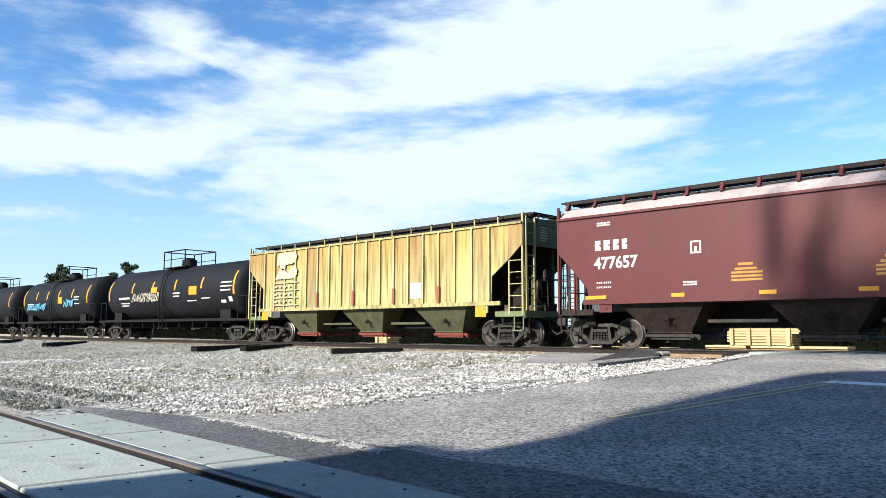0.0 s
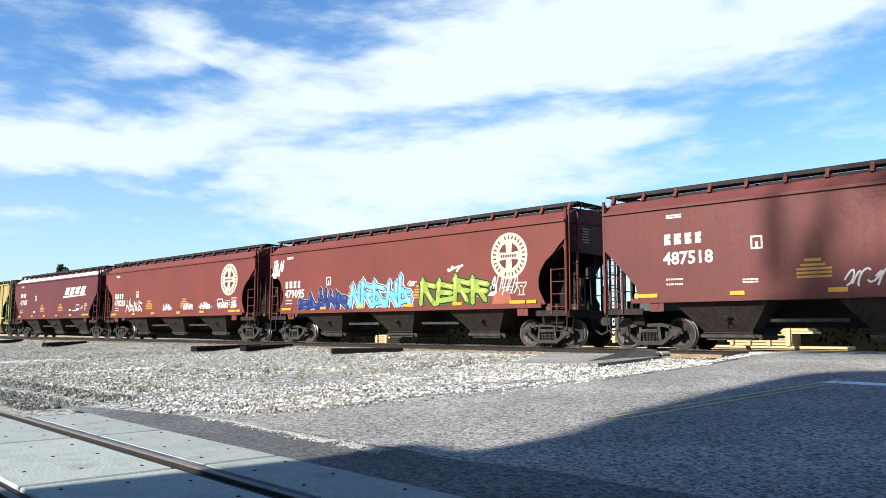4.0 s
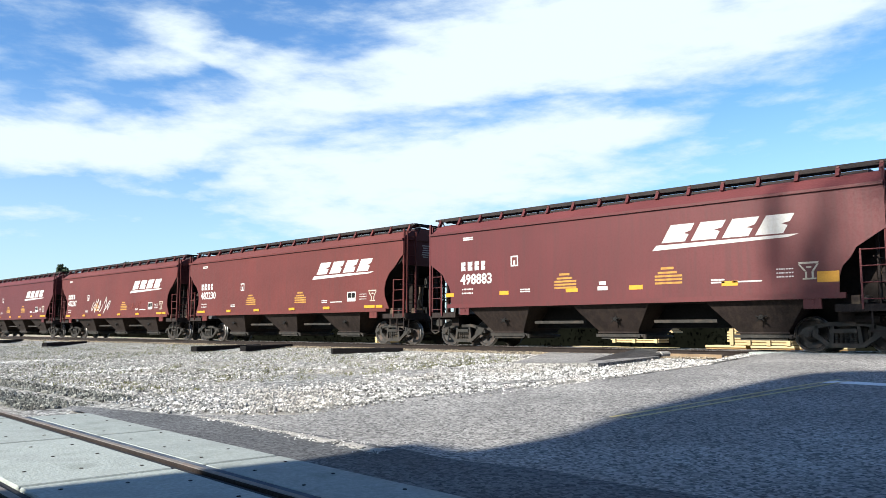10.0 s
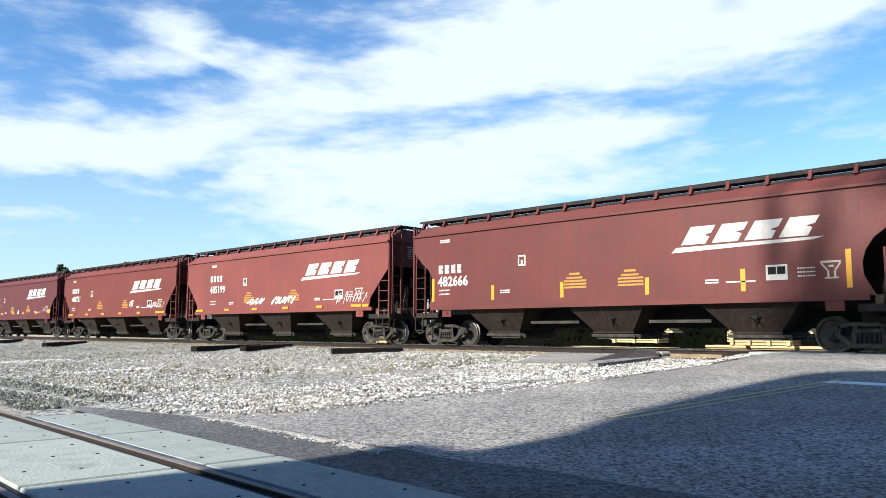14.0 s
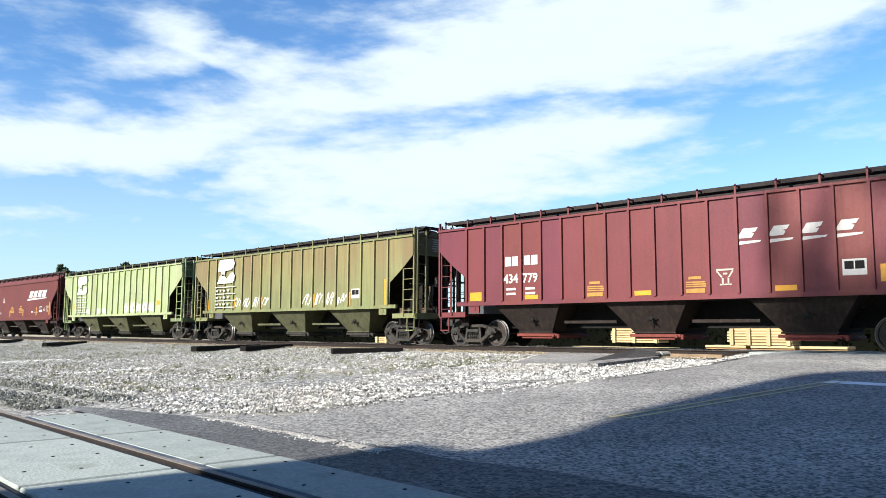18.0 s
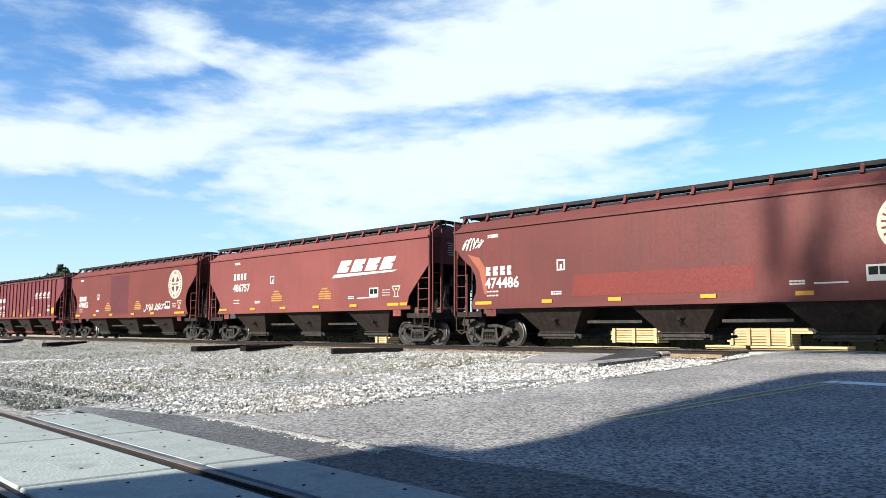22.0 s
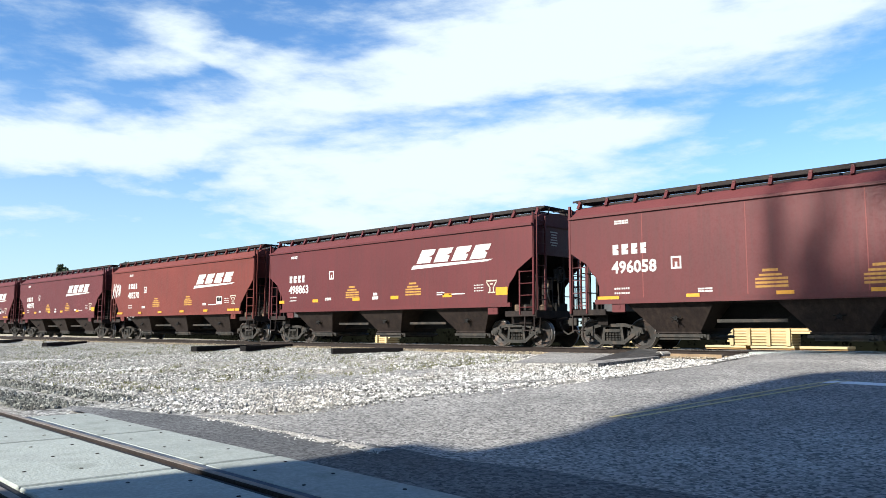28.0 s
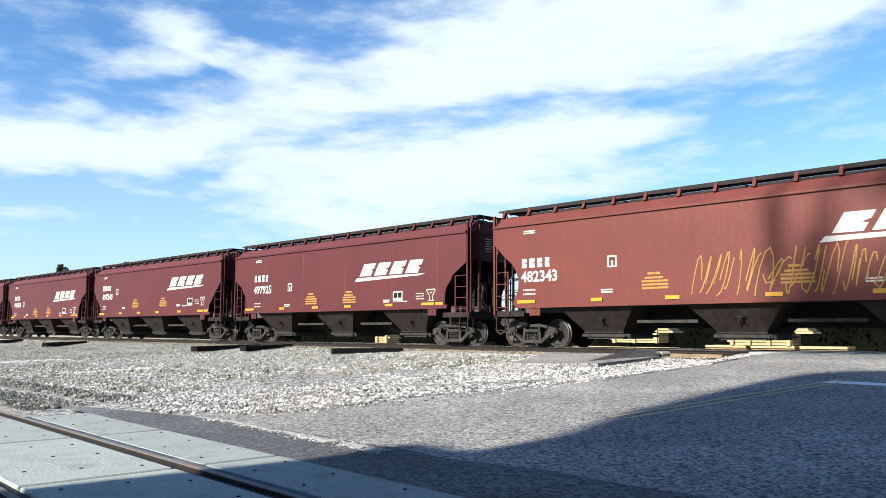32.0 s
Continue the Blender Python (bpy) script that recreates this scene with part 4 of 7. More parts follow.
def platform_mesh(bm):
    box(bm, -1.25, 0.05, -1.5, 1.5, 1.06, 1.14)
    box(bm, 0.0, 0.07, -1.52, 1.52, 0.98, 1.22)
    box(bm, -1.25, 0.05, -1.56, -1.50, 1.02, 1.20)
    box(bm, -1.25, 0.05, 1.50, 1.56, 1.02, 1.20)
    for s in (-1, 1):
        # corner step
        for x in (-0.42, -0.03):
            box(bm, x - 0.02, x + 0.02, s * 1.53 - 0.015, s * 1.53 + 0.015, 0.55, 1.06)
        box(bm, -0.44, -0.01, s * 1.53 - 0.10, s * 1.53 + 0.03, 0.53, 0.57)


def brake_wheel_mesh(bm):
    n = 18
    ring = [(0.02, 0.27 * math.cos(2 * math.pi * i / n), 0.27 * math.sin(2 * math.pi * i / n)) for i in range(n + 1)]
    pipe(bm, ring, 0.018, 5)
    for k in range(4):
        t = k * math.pi / 2 + 0.4
        rod(bm, (0.0, 0, 0), (0.02, 0.27 * math.cos(t), 0.27 * math.sin(t)), 0.015, 5)
    box(bm, -0.16, 0.0, -0.14, 0.14, -0.2, 0.2)
    rod(bm, (-0.08, 0.0, -0.2), (-0.08, 0.05, -1.1), 0.02, 5)


def brake_gear_mesh(bm):
    rod(bm, (-0.5, 0.4, 1.45), (0.35, 0.4, 1.45), 0.20, 12)
    box(bm, -0.25, 0.25, -0.55, -0.2, 1.25, 1.6)
    rod(bm, (0.3, -0.4, 1.35), (0.3, -0.4, 1.75), 0.12, 8)
    pipe(bm, [(0.3, -0.4, 1.4), (0.5, -0.9, 1.3), (0.1, -1.3, 1.25), (-0.5, -1.35, 1.2)], 0.02, 5)
    pipe(bm, [(0.35, 0.3, 1.5), (0.5, -0.2, 1.25), (0.55, -0.6, 1.9)], 0.02, 5)


def running_board_mesh(h):
    """Open steel grating: long bearing bars with cross bars between them."""
    def b(bm):
        for s in (-1, 1):
            for k in range(6):
                y = s * 0.92 + (k - 2.5) * 0.088
                box(bm, -h - 0.02, h + 0.02, y - 0.012, y + 0.012, -0.07 if k in (0, 5) else 0.0, 0.045 if k in (0, 5) else 0.04)
            n = round(2 * h / 0.38)
            for i in range(n + 1):
                x = -h + 2 * h * i / n
                box(bm, x - 0.02, x + 0.02, s * 0.92 - 0.22, s * 0.92 + 0.22, 0.004, 0.034)
        for e in (-1, 1):
            for k in range(5):
                x = e * (h - 0.30 + 0.11 * k)
                box(bm, x - 0.018, x + 0.018, -1.15, 1.15, -0.002, 0.038)
            for y in (-1.15, 0.0, 1.15):
                box(bm, min(e * (h - 0.32), e * (h + 0.16)), max(e * (h - 0.32), e * (h + 0.16)), y - 0.02, y + 0.02, -0.03, 0.03)
            for y in (-0.8, 0.8):
                rod(bm, (e * (h + 0.12), y, 0.0), (e * (h - 0.06), y, -0.42), 0.025, 5)
    return as_mesh("running_board_%.2f" % h, b)


def hatch_mesh(h):
    def b(bm):
        n = 4
        w = (2 * h - 1.2) / n
        for i in range(n):
            x = -h + 0.6 + i * w
            prism(bm, [(-0.42, 0.0), (-0.40, 0.12), (-0.2, 0.17), (0.2, 0.17), (0.40, 0.12), (0.42, 0.0)], x + 0.05, x + w - 0.05, "x")
    return as_mesh("hatch_%.2f" % h, b)


def bracket_mesh(bm):
    box(bm, -0.035, 0.035, -1.20, -0.72, 0.0, 0.05)
    prism(bm, [(-1.30, -0.20), (-1.16, 0.05), (-1.02, 0.05), (-1.18, -0.22)], -0.05, 0.05, "x")


def post_mesh(bm):
    box(bm, -0.025, 0.025, -1.42, -1.38, -0.34, 0.03)
    box(bm, -0.025, 0.025, -1.42, -0.72, -0.03, 0.0)


def rib_mesh(eave, sill):
    def b(bm):
        prism(bm, [(-0.04, 0.0), (-0.038, -0.105), (0.038, -0.105), (0.04, 0.0)], sill + 0.02, eave - 0.03, "z")
    return as_mesh("rib_%.2f" % eave, b)


def draft_gear_mesh(bm):
    # striker, cut lever, angle cocks and hanging hoses under the end platform
    box(bm, -0.9, 0.06, -0.28, 0.28, 0.60, 1.06)
    box(bm, -0.06, 0.10, -0.42, 0.42, 0.66, 1.02)
    pipe(bm, [(0.14, -1.42, 0.98), (0.16, -0.6, 0.92), (0.30, -0.1, 1.0)], 0.018, 5)
    pipe(bm, [(0.14, -1.42, 0.98), (0.14, -1.46, 0.62)], 0.018, 5)
    pipe(bm, [(-0.2, 0.35, 0.80), (0.25, 0.38, 0.72), (0.38, 0.34, 0.50), (0.55, 0.26, 0.40), (0.68, 0.2, 0.46)], 0.028, 6)
    pipe(bm, [(-1.1, -0.9, 0.9), (-0.3, -1.2, 0.95), (0.0, -1.3, 1.0)], 0.025, 5)
    box(bm, -1.3, -0.6, -1.15, -0.75, 0.78, 1.05)
    box(bm, -1.1, -0.75, 0.6, 1.2, 0.72, 1.05)
    rod(bm, (-0.9, -1.1, 0.86), (-0.35, -1.1, 0.86), 0.13, 10)


# ---- markings on a car's side, laid on the paint
def text_mesh(text, size):
    key = "text_%s_%.2f" % (text, size)
    if key not in MESH:
        cu = bpy.data.curves.new(key, "FONT")
        cu.body, cu.size, cu.extrude, cu.resolution_u = text, size, 0.001, 2
        cu.offset = size * 0.028
        tmp = bpy.data.objects.new("tmp", cu)
        scene.collection.objects.link(tmp)
        me = bpy.data.meshes.new_from_object(tmp.evaluated_get(bpy.context.evaluated_depsgraph_get()))
        bpy.data.objects.remove(tmp)
        me.materials.clear()
        me.materials.append(None)
        MESH[key] = me
    return MESH[key]


def side_text(car, text, x, z, size, material, y, name="number"):
    ob = part(name, text_mesh(text, size), material, car, at=(x, y, z))
    ob.rotation_euler = (radians(90), 0, 0)
    ob["kind"] = "stuff"
    return ob


def plate(car, name, poly_key, polys, x, z, material, y, label=""):
    def b(bm):
        for p in polys:
            flat(bm, p, 0.0)
    ob = part(name, as_mesh(poly_key, b), material, car, label, at=(x, y, z))
    if len(polys) > 1:
        ob["kind"] = "stuff"
    return ob


def rect(x0, x1, z0, z1, lean=0.0):
    return [(x0 + lean * z0, z0), (x1 + lean * z0, z0), (x1 + lean * z1, z1), (x0 + lean * z1, z1)]


def sign(car, x, z, y, w=4.6, hh=0.50, lean=0.62):
    """Four leaning white blocks, each notched, over a tapering bar."""
    bw = w * 0.79 / 4
    for i in range(4):
        b0 = bw * 0.80
        slot = 0.47 + 0.05 * (i % 2)

        def b(bm):
            # one solid leaning block with a notch
            p = [(0, 0), (b0, 0), (b0, hh * 0.40), (b0 * 0.74, hh * slot), (b0, hh * 0.60), (b0, hh), (0, hh)]
            flat(bm, [(a + lean * c, c) for a, c in p], 0.0)
        part("sign_block", as_mesh("sign_block%d" % (i % 2), b), WHITE, car, "leaning white block of the company sign", at=(x + 0.30 + i * bw * 1.0, y, z + 0.21))
    part("sign_bar", as_mesh("sign_bar%.2f" % w, lambda bm: flat(bm, [(0.0, 0.0), (w * 0.84, 0.10), (w * 0.90, 0.17), (0.14, 0.15)], 0.0)), WHITE, car, "tapering white bar under the sign", at=(x, y, z))


def bars(widths, h, gap, rows, row_gap):
    out = []
    for r in range(rows):
        x = 0.0
        for w in widths:
            out.append(rect(x, x + w, -r * row_gap, -r * row_gap + h))
            x += w + gap
    return out


def disc(r, n=40, cx=0.0, cz=0.0):
    return [(cx + r * math.cos(2 * math.pi * i / n), cz + r * math.sin(2 * math.pi * i / n)) for i in range(n)]


def emblem(car, x, z, y, r=0.80):
    """Cream disc with a dark four-quartered centre and a ring of small marks."""
    plate(car, "emblem", "emblem_disc%.2f" % r, [disc(r)], x, z, CREAM, y, "round cream emblem with a cross in its middle")
    q = []
    for k in range(4):
        t0, t1 = k * math.pi / 2 + 0.33, (k + 1) * math.pi / 2 - 0.33
        n = 6
        q.append([(0.11 * math.cos((t0 + t1) / 2) * 1.5, 0.11 * math.sin((t0 + t1) / 2) * 1.5)] + [(r * 0.56 * math.cos(t0 + (t1 - t0) * i / n), r * 0.56 * math.sin(t0 + (t1 - t0) * i / n)) for i in range(n + 1)])
    plate(car, "emblem_quarters", "emblem_q%.2f" % r, q, x, z, MAROON, y - 0.003)
    ring = []
    for k in range(26):
        t = 2 * math.pi * k / 26 + 0.1
        c, s = math.cos(t), math.sin(t)
        if k % 9 == 8:
            continue
        for a, b in ((0.72, 0.88),):
            w = 0.045
            ring.append([(r * a * c - w * s, r * a * s + w * c), (r * a * c + w * s * 0.2, r * a * s - w * c * 0.2), (r * b * c + w * s * 0.2, r * b * s - w * c * 0.2), (r * b * c - w * s, r * b * s + w * c)])
    ring += [rect(-0.36 * r / 0.8 + i * 0.1, -0.29 * r / 0.8 + i * 0.1, -0.045, 0.045) for i in range(7)]
    plate(car, "emblem_ring", "emblem_r%.2f" % r, ring, x, z, MAROON, y - 0.003)


def scrawl(car, seed, x, z, w, h, material, y, strokes=14, thick=0.035, label="white spray-painted tag"):
    """A tag of looping strokes that spells nothing."""
    rng = random.Random(seed)
    polys = []
    for k in range(strokes):
        cx = w * (k + 0.5) / strokes
        ax, az = rng.uniform(0.5, 1.2) * w / strokes, rng.uniform(0.25, 0.5) * h
        t0, t1 = rng.uniform(0, 6.28), rng.uniform(2.5, 5.5)
        ph = rng.uniform(0, 1.5)
        n = 7
        pts = [(cx + ax * math.cos(t0 + t1 * i / n), h / 2 + az * math.sin(t0 + ph + t1 * 1.3 * i / n)) for i in range(n + 1)]
        for (a, b), (c, d) in zip(pts, pts[1:]):
            l = math.hypot(c - a, d - b) or 1
            nx, nz = -(d - b) / l * thick / 2, (c - a) / l * thick / 2
            ex, ez = (c - a) / l * thick * 0.3, (d - b) / l * thick * 0.3
            polys.append([(a - ex + nx, b - ez + nz), (a - ex - nx, b - ez - nz), (c + ex - nx, d + ez - nz), (c + ex + nx, d + ez + nz)])

    def b(bm):
        for i, p in enumerate(polys):
            prism(bm, p, -0.0002 * (i % 9), 0.003)
    ob = part("graffiti", as_mesh("scrawl_%d" % seed, b), material, car, label, at=(x, y, z))
    ob["kind"] = "stuff"
    return ob


def spray_piece(car, seed, x, z, w, heights, fill, light, rim, halo, y, label, thick=0.105):
    """A row of bold painted shapes built of crossing pointed strokes over a rim and a wider halo; they spell nothing."""
    rng = random.Random(seed)
    count = len(heights)
    arms = [((0.2, 0.90), (1.0, 0.74)), ((0.2, 0.52), (0.92, 0.46)), ((0.2, 0.10), (1.0, 0.20)), ((0.45, 0.55), (1.0, -0.02)), ((0.86, 0.16), (0.80, 0.98)), ((0.25, 0.95), (0.85, 0.10))]
    for k in range(count):
        cw, hh = w / count * 1.04, heights[k]
        picks = [((0.18, 0.0), (0.26, 1.02))] + rng.sample(arms, 3)
        tilt = rng.uniform(-0.12, 0.12)

        def strokes(bm, grow, ox, oz):
            for q, ((a, b), (c, d)) in enumerate(picks):
                p0, p1 = Vector((a * cw + tilt * b * hh, b * hh)), Vector((c * cw + tilt * d * hh, d * hh))
                u = (p1 - p0).normalized()
                n = Vector((-u.y, u.x))
                t = thick + grow
                e = thick * 0.5 + grow
                pts = [p0 - u * e + n * t * 0.9, p0 - u * (e + thick * 0.5), p0 - u * e - n * t, p1 - n * t * 1.1 + u * e * 0.3, p1 + u * (e + thick * 0.85), p1 + n * t * 0.8 + u * e * 0.3]
                prism(bm, [(p.x + ox, p.y + oz) for p in pts], -0.0005 * q, 0.0015)

        def glints(bm):
            for q, ((a, b), (c, d)) in enumerate(picks[:3]):
                p0, p1 = Vector((a * cw + tilt * b * hh, b * hh)), Vector((c * cw + tilt * d * hh, d * hh))
                m0, m1 = p0.lerp(p1, 0.52), p0.lerp(p1, 0.96)
                n = Vector((-(p1 - p0).y, (p1 - p0).x)).normalized()
                prism(bm, [(p.x, p.y) for p in (m0 - n * thick * 0.5, m1 - n * thick * 0.6, m1 + n * thick * 0.5, m0 + n * thick * 0.2)], -0.0005 * q, 0.0015)
        key = "%d_%d" % (seed, k)
        cx, dy = x + w * k / count, 0.0004 * (k % 2)
        for nm, layer, material, lab, build in (
                ("graffiti_halo", 0, halo, "", lambda bm: strokes(bm, thick * 0.85, 0.012, -0.01)),
                ("graffiti_rim", 1, rim, "", lambda bm: strokes(bm, thick * 0.38, 0.0, 0.0)),
                ("graffiti_fill", 2, fill, label, lambda bm: strokes(bm, 0.0, 0.0, 0.0)),
                ("graffiti_glint", 3, light, "", glints)):
            part(nm, as_mesh("spray_%s_%s" % (nm, key), build), material, car, lab, at=(cx, y - 0.005 * layer - dy, z))["kind"] = "stuff"


def small_marks(car, h, y, style, mx, ix):
    """Stencilled data, plates and reflective strips that nearly every car carries."""
    low = {"low": -0.12, "mid": -0.20}.get(style, 0.0)
    plate(car, "data_stencil", "stencil_a", bars([0.05, 0.045, 0.055, 0.02, 0.05, 0.04, 0.05, 0.045], 0.055, 0.022, 2, 0.14), -h + mx + 0.08, 1.98 + low, WHITE, y)
    plate(car, "capacity_mark", "cap_mark", bars([0.10, 0.13, 0.09, 0.12], 0.05, 0.012, 2, -0.065), -h + mx + 0.12, 3.76, WHITE, y)
    part("inspection_mark", as_mesh("insp_w", lambda bm: flat(bm, rect(0, 0.32, 0, 0.36), 0.0)), WHITE, car, "small white square mark", at=(-h + ix, y, 2.71 + 2 * low))
    part("inspection_dot", as_mesh("insp_d", lambda bm: flat(bm, [(0.05, 0.05), (0.12, 0.05), (0.12, 0.2), (0.2, 0.2), (0.2, 0.05), (0.27, 0.05), (0.27, 0.31), (0.05, 0.31)], 0.0)), BROWN, car, at=(-h + ix, y - 0.003, 2.71 + 2 * low))
    plate(car, "stencil", "stencil_b", bars([0.10, 0.07, 0.12, 0.09], 0.045, 0.012, 2, -0.07), -h + 4.3, 1.82 + low, WHITE, y)
    for i, x in enumerate((-h + {"mid": 5.9, "upright": 6.95}.get(style, 5.7), {"side": 1.6, "mid": 0.75, "upright": 0.55}.get(style, 1.30))):
        plate(car, "warning_stencil", "warn", bars([0.85], 0.06, 0.05, 3, 0.10) + [rect(0.1, 0.7, 0.10, 0.16), rect(0.2, 0.6, 0.22, 0.29)], x, 2.08 + low, OMARK, y, "orange-yellow warning stencil")
    plate(car, "stencil", "stencil_c", bars([0.08, 0.11, 0.07, 0.09], 0.045, 0.012, 2, -0.07), 3.3, 1.84 + low, WHITE, y)
    plate(car, "stencil", "stencil_d", [rect(0, 0.80, 0, 0.04)], 3.9, 1.84 + low, WHITE, y)
    if style != "side":
        rx = h - (3.9 if style == "mid" else 3.40)
        plate(car, "record_plate", "rec_w", [rect(0, 0.55, 0, 0.40)], rx, 1.86 + low, WHITE, y, "black and white service record plate")
        for a in (0.05, 0.29):
            plate(car, "record_panel", "rec_b", [rect(0, 0.21, 0, 0.20)], rx + a, 2.01 + low, BLACK, y - 0.003)
    plate(car, "stencil", "stencil_e", bars([0.05, 0.04, 0.06, 0.02, 0.05, 0.06, 0.04], 0.035, 0.018, 3, 0.10), h - 2.6, 2.12 + low, WHITE, y)
    plate(car, "badge", "badge", [[(0, 0.45), (0.5, 0.45), (0.48, 0.40), (0.02, 0.40)], [(0, 0.39), (0.05, 0.39), (0.19, 0.22), (0.14, 0.21)], [(0.45, 0.39), (0.50, 0.39), (0.38, 0.21), (0.33, 0.22)], rect(0.16, 0.21, 0.02, 0.20), rect(0.32, 0.37, 0.02, 0.20), rect(0.10, 0.43, 0.0, 0.04), rect(0.20, 0.32, 0.29, 0.34)], h - 2.05, 1.84 + low, CREAM, y, "pale funnel-shaped stencil")
    if style in ("edge", "low", "mid"):
        xs = [(-h + 1.05, 0.75), (-h + 3.95, 0.40), (-h + 6.45, 0.45), (0.9, 0.45), (3.45, 0.45), (h - 2.27, 0.65), (h - 1.55, 0.40)]
        for x, w in xs:
            plate(car, "reflective_strip", "refl%.2f" % w, [rect(0, w, 0, 0.11)], x, 1.505 + low * (0.5 if style == "low" else 0.15), YMARK, y - (0.03 if style == "edge" else 0.03), "yellow reflective strip")
    elif style == "side":
        xs = [(-h + 0.85, 0.40), (-h + 3.4, 0.40), (-h + 6.15, 0.45), (0.75, 0.45), (3.6, 0.45), (h - 1.6, 0.52)]
        for x, w in xs:
            plate(car, "reflective_strip", "refl_s%.2f" % w, [rect(0, w, 0, 0.13 if w < 0.5 else 0.27)], x, 1.76, YMARK, y, "yellow reflective strip")
        plate(car, "badge", "badge_s", [rect(0, 0.36, 0, 0.12), rect(0.06, 0.30, 0.16, 0.27)], -0.35, 1.78, WHITE, y)
    elif style == "upright":
        for x, hh in ((-h + 1.0, 0.85), (-h + 3.9, 0.5), (-h + 6.8, 0.5), (1.45, 0.5), (4.3, 0.6), (h - 1.45, 0.95)):
            plate(car, "reflective_strip", "refl_u%.2f" % hh, [rect(0, 0.13, 0, hh)], x, 1.60, YMARK, y, "upright yellow reflective strip")


RIBPAINT = {YELLOW.name: YELLOWRIB, LGREEN.name: LGREENRIB, OLIVE.name: OLIVERIB}
STYLE_Z = {"edge": (3.0, 2.44), "side": (2.67, 2.19), "low": (2.62, 2.16), "upright": (2.62, 2.16), "mid": (2.83, 2.28), "round": (2.44, 2.01)}


def hopper_car(u0, u1, kind, paint, label, number="", mark=True, logo="sign", style="edge", roof=None, under=UNDERRED, mx=1.38, endpaint=None, gate=None, ix=4.55, sx=None):
    """A three-bay covered hopper between u0 and u1 along the train."""
    h = round((u1 - u0) / 2 * 5) / 5 if kind == "rib" else round((u1 - u0) / 2, 2)
    car = tagged(new("hopper_car"), label, "hopper car", group="freight train cars")
    car["mid"] = (u0 + u1) / 2
    endpaint = endpaint or paint
    postpaint = RIBPAINT.get(paint.name, endpaint)
    gate = gate or STEEL
    rib = kind == "rib"
    eave = 4.20 if rib else 4.10
    sill = 1.52 if rib else (1.40 if kind == "curved" else 1.46)
    y = -SIDE
    for s in (-1, 1):
        sh = part("side_sheet", side_sheet(h, kind, eave, sill), paint, car, at=(0, s * SIDE if s < 0 else SIDE + 0.03, 0))
        part("side_sill", as_mesh("sill_%.2f_%.2f" % (h, sill), lambda bm: box(bm, -h + 0.95, h - 0.95, -0.06, 0.05, sill - 0.11, sill + 0.03)), paint, car, at=(0, s * (SIDE + 0.01), 0))
        part("eave_rail", as_mesh("eave_%.2f" % h, lambda bm: box(bm, -h, h, -0.07, 0.03, -0.045, 0.03)), paint, car, at=(0, s * (SIDE + 0.02), eave))
        if rib:
            n = 18
            for i in range(n):
                x = -h + 1.42 + (2 * h - 2.84) * i / (n - 1)
                r = part("rib", rib_mesh(eave, sill), RIBPAINT.get(paint.name, paint), car, at=(x, s * SIDE, 0))
                if s > 0:
                    r.rotation_euler = (0, 0, math.pi)
    part("bin", core_mesh(h, kind, sill), SHADYGRIME, car, "grimy slope sheets with the recess shade in their colour")
    for e in (-1, 1):
        part("bulkhead", as_mesh("bulkhead_%s" % kind, lambda bm: box(bm, -0.03, 0.03, -1.55, 1.55, 3.15 if kind != "rib" else 3.5, 4.2)), endpaint, car, at=(e * (h - 0.09), 0, 0))
    part("roof", roof_mesh(h, eave, int(rib)), roof or ROOFPAINT.get(paint.name, endpaint), car)
    part("running_board", running_board_mesh(h), GRATING, car, "dark steel grating walkway", at=(0, 0, eave + (0.34 if rib else 0.61)))
    part("hatch_cover", hatch_mesh(h), GRATING, car, at=(0, 0, eave + (0.20 if rib else 0.46)))
    n = 16
    for i in range(n):
        x = -h + 0.12 + (2 * h - 0.24) * i / (n - 1)
        for s in (-1, 1):
            k = part("bracket", as_mesh("post", post_mesh) if rib else as_mesh("bracket", bracket_mesh), paint, car, at=(x, 0, eave + (0.34 if rib else 0.56)))
            if s > 0:
                k.rotation_euler = (0, 0, math.pi)
    for i, x in enumerate((-4.45, -0.05, 4.40)):
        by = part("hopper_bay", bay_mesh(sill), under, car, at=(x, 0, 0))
        part("outlet_gate", as_mesh("gate", gate_mesh), gate, by)
        d = part("latch", as_mesh("bay_latch", bay_door_mesh), BLACK, by, at=(0.1, -1.30, 0.90))
        d.rotation_euler = (radians(-25), 0, 0)
    part("centre_sill", as_mesh("csill_%.2f" % h, lambda bm: box(bm, -h, h, -0.32, 0.32, 0.63, 1.48)), BLACK, car)
    for x in (-2.25, 2.2):
        part("cross_bar", as_mesh("cross_bar", lambda bm: box(bm, -1.0, 0.95, -0.06, 0.0, 0.0, 0.09)), under if rib else STEEL, car, at=(x, -0.95, 0.78))
    for e in (-1, 1):
        rot = 0 if e > 0 else math.pi
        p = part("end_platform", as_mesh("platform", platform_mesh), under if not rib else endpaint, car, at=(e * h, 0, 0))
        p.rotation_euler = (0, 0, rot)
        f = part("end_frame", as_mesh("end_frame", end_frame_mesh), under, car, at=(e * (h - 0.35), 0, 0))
        c = part("coupler", as_mesh("coupler", coupler_mesh), STEEL, car, at=(e * h, 0, 0))
        c.rotation_euler = (0, 0, rot)
        part("jacking_pad", as_mesh("jack", lambda bm: (box(bm, -0.22, 0.22, -0.03, 0.03, -0.18, 0.14), rod(bm, (0, -0.045, -0.02), (0, 0.0, -0.02), 0.07, 8))), paint, car, at=(e * (h - 1.75), -1.60, sill - 0.18))
        top = 2.55 if kind != "rib" else 3.1
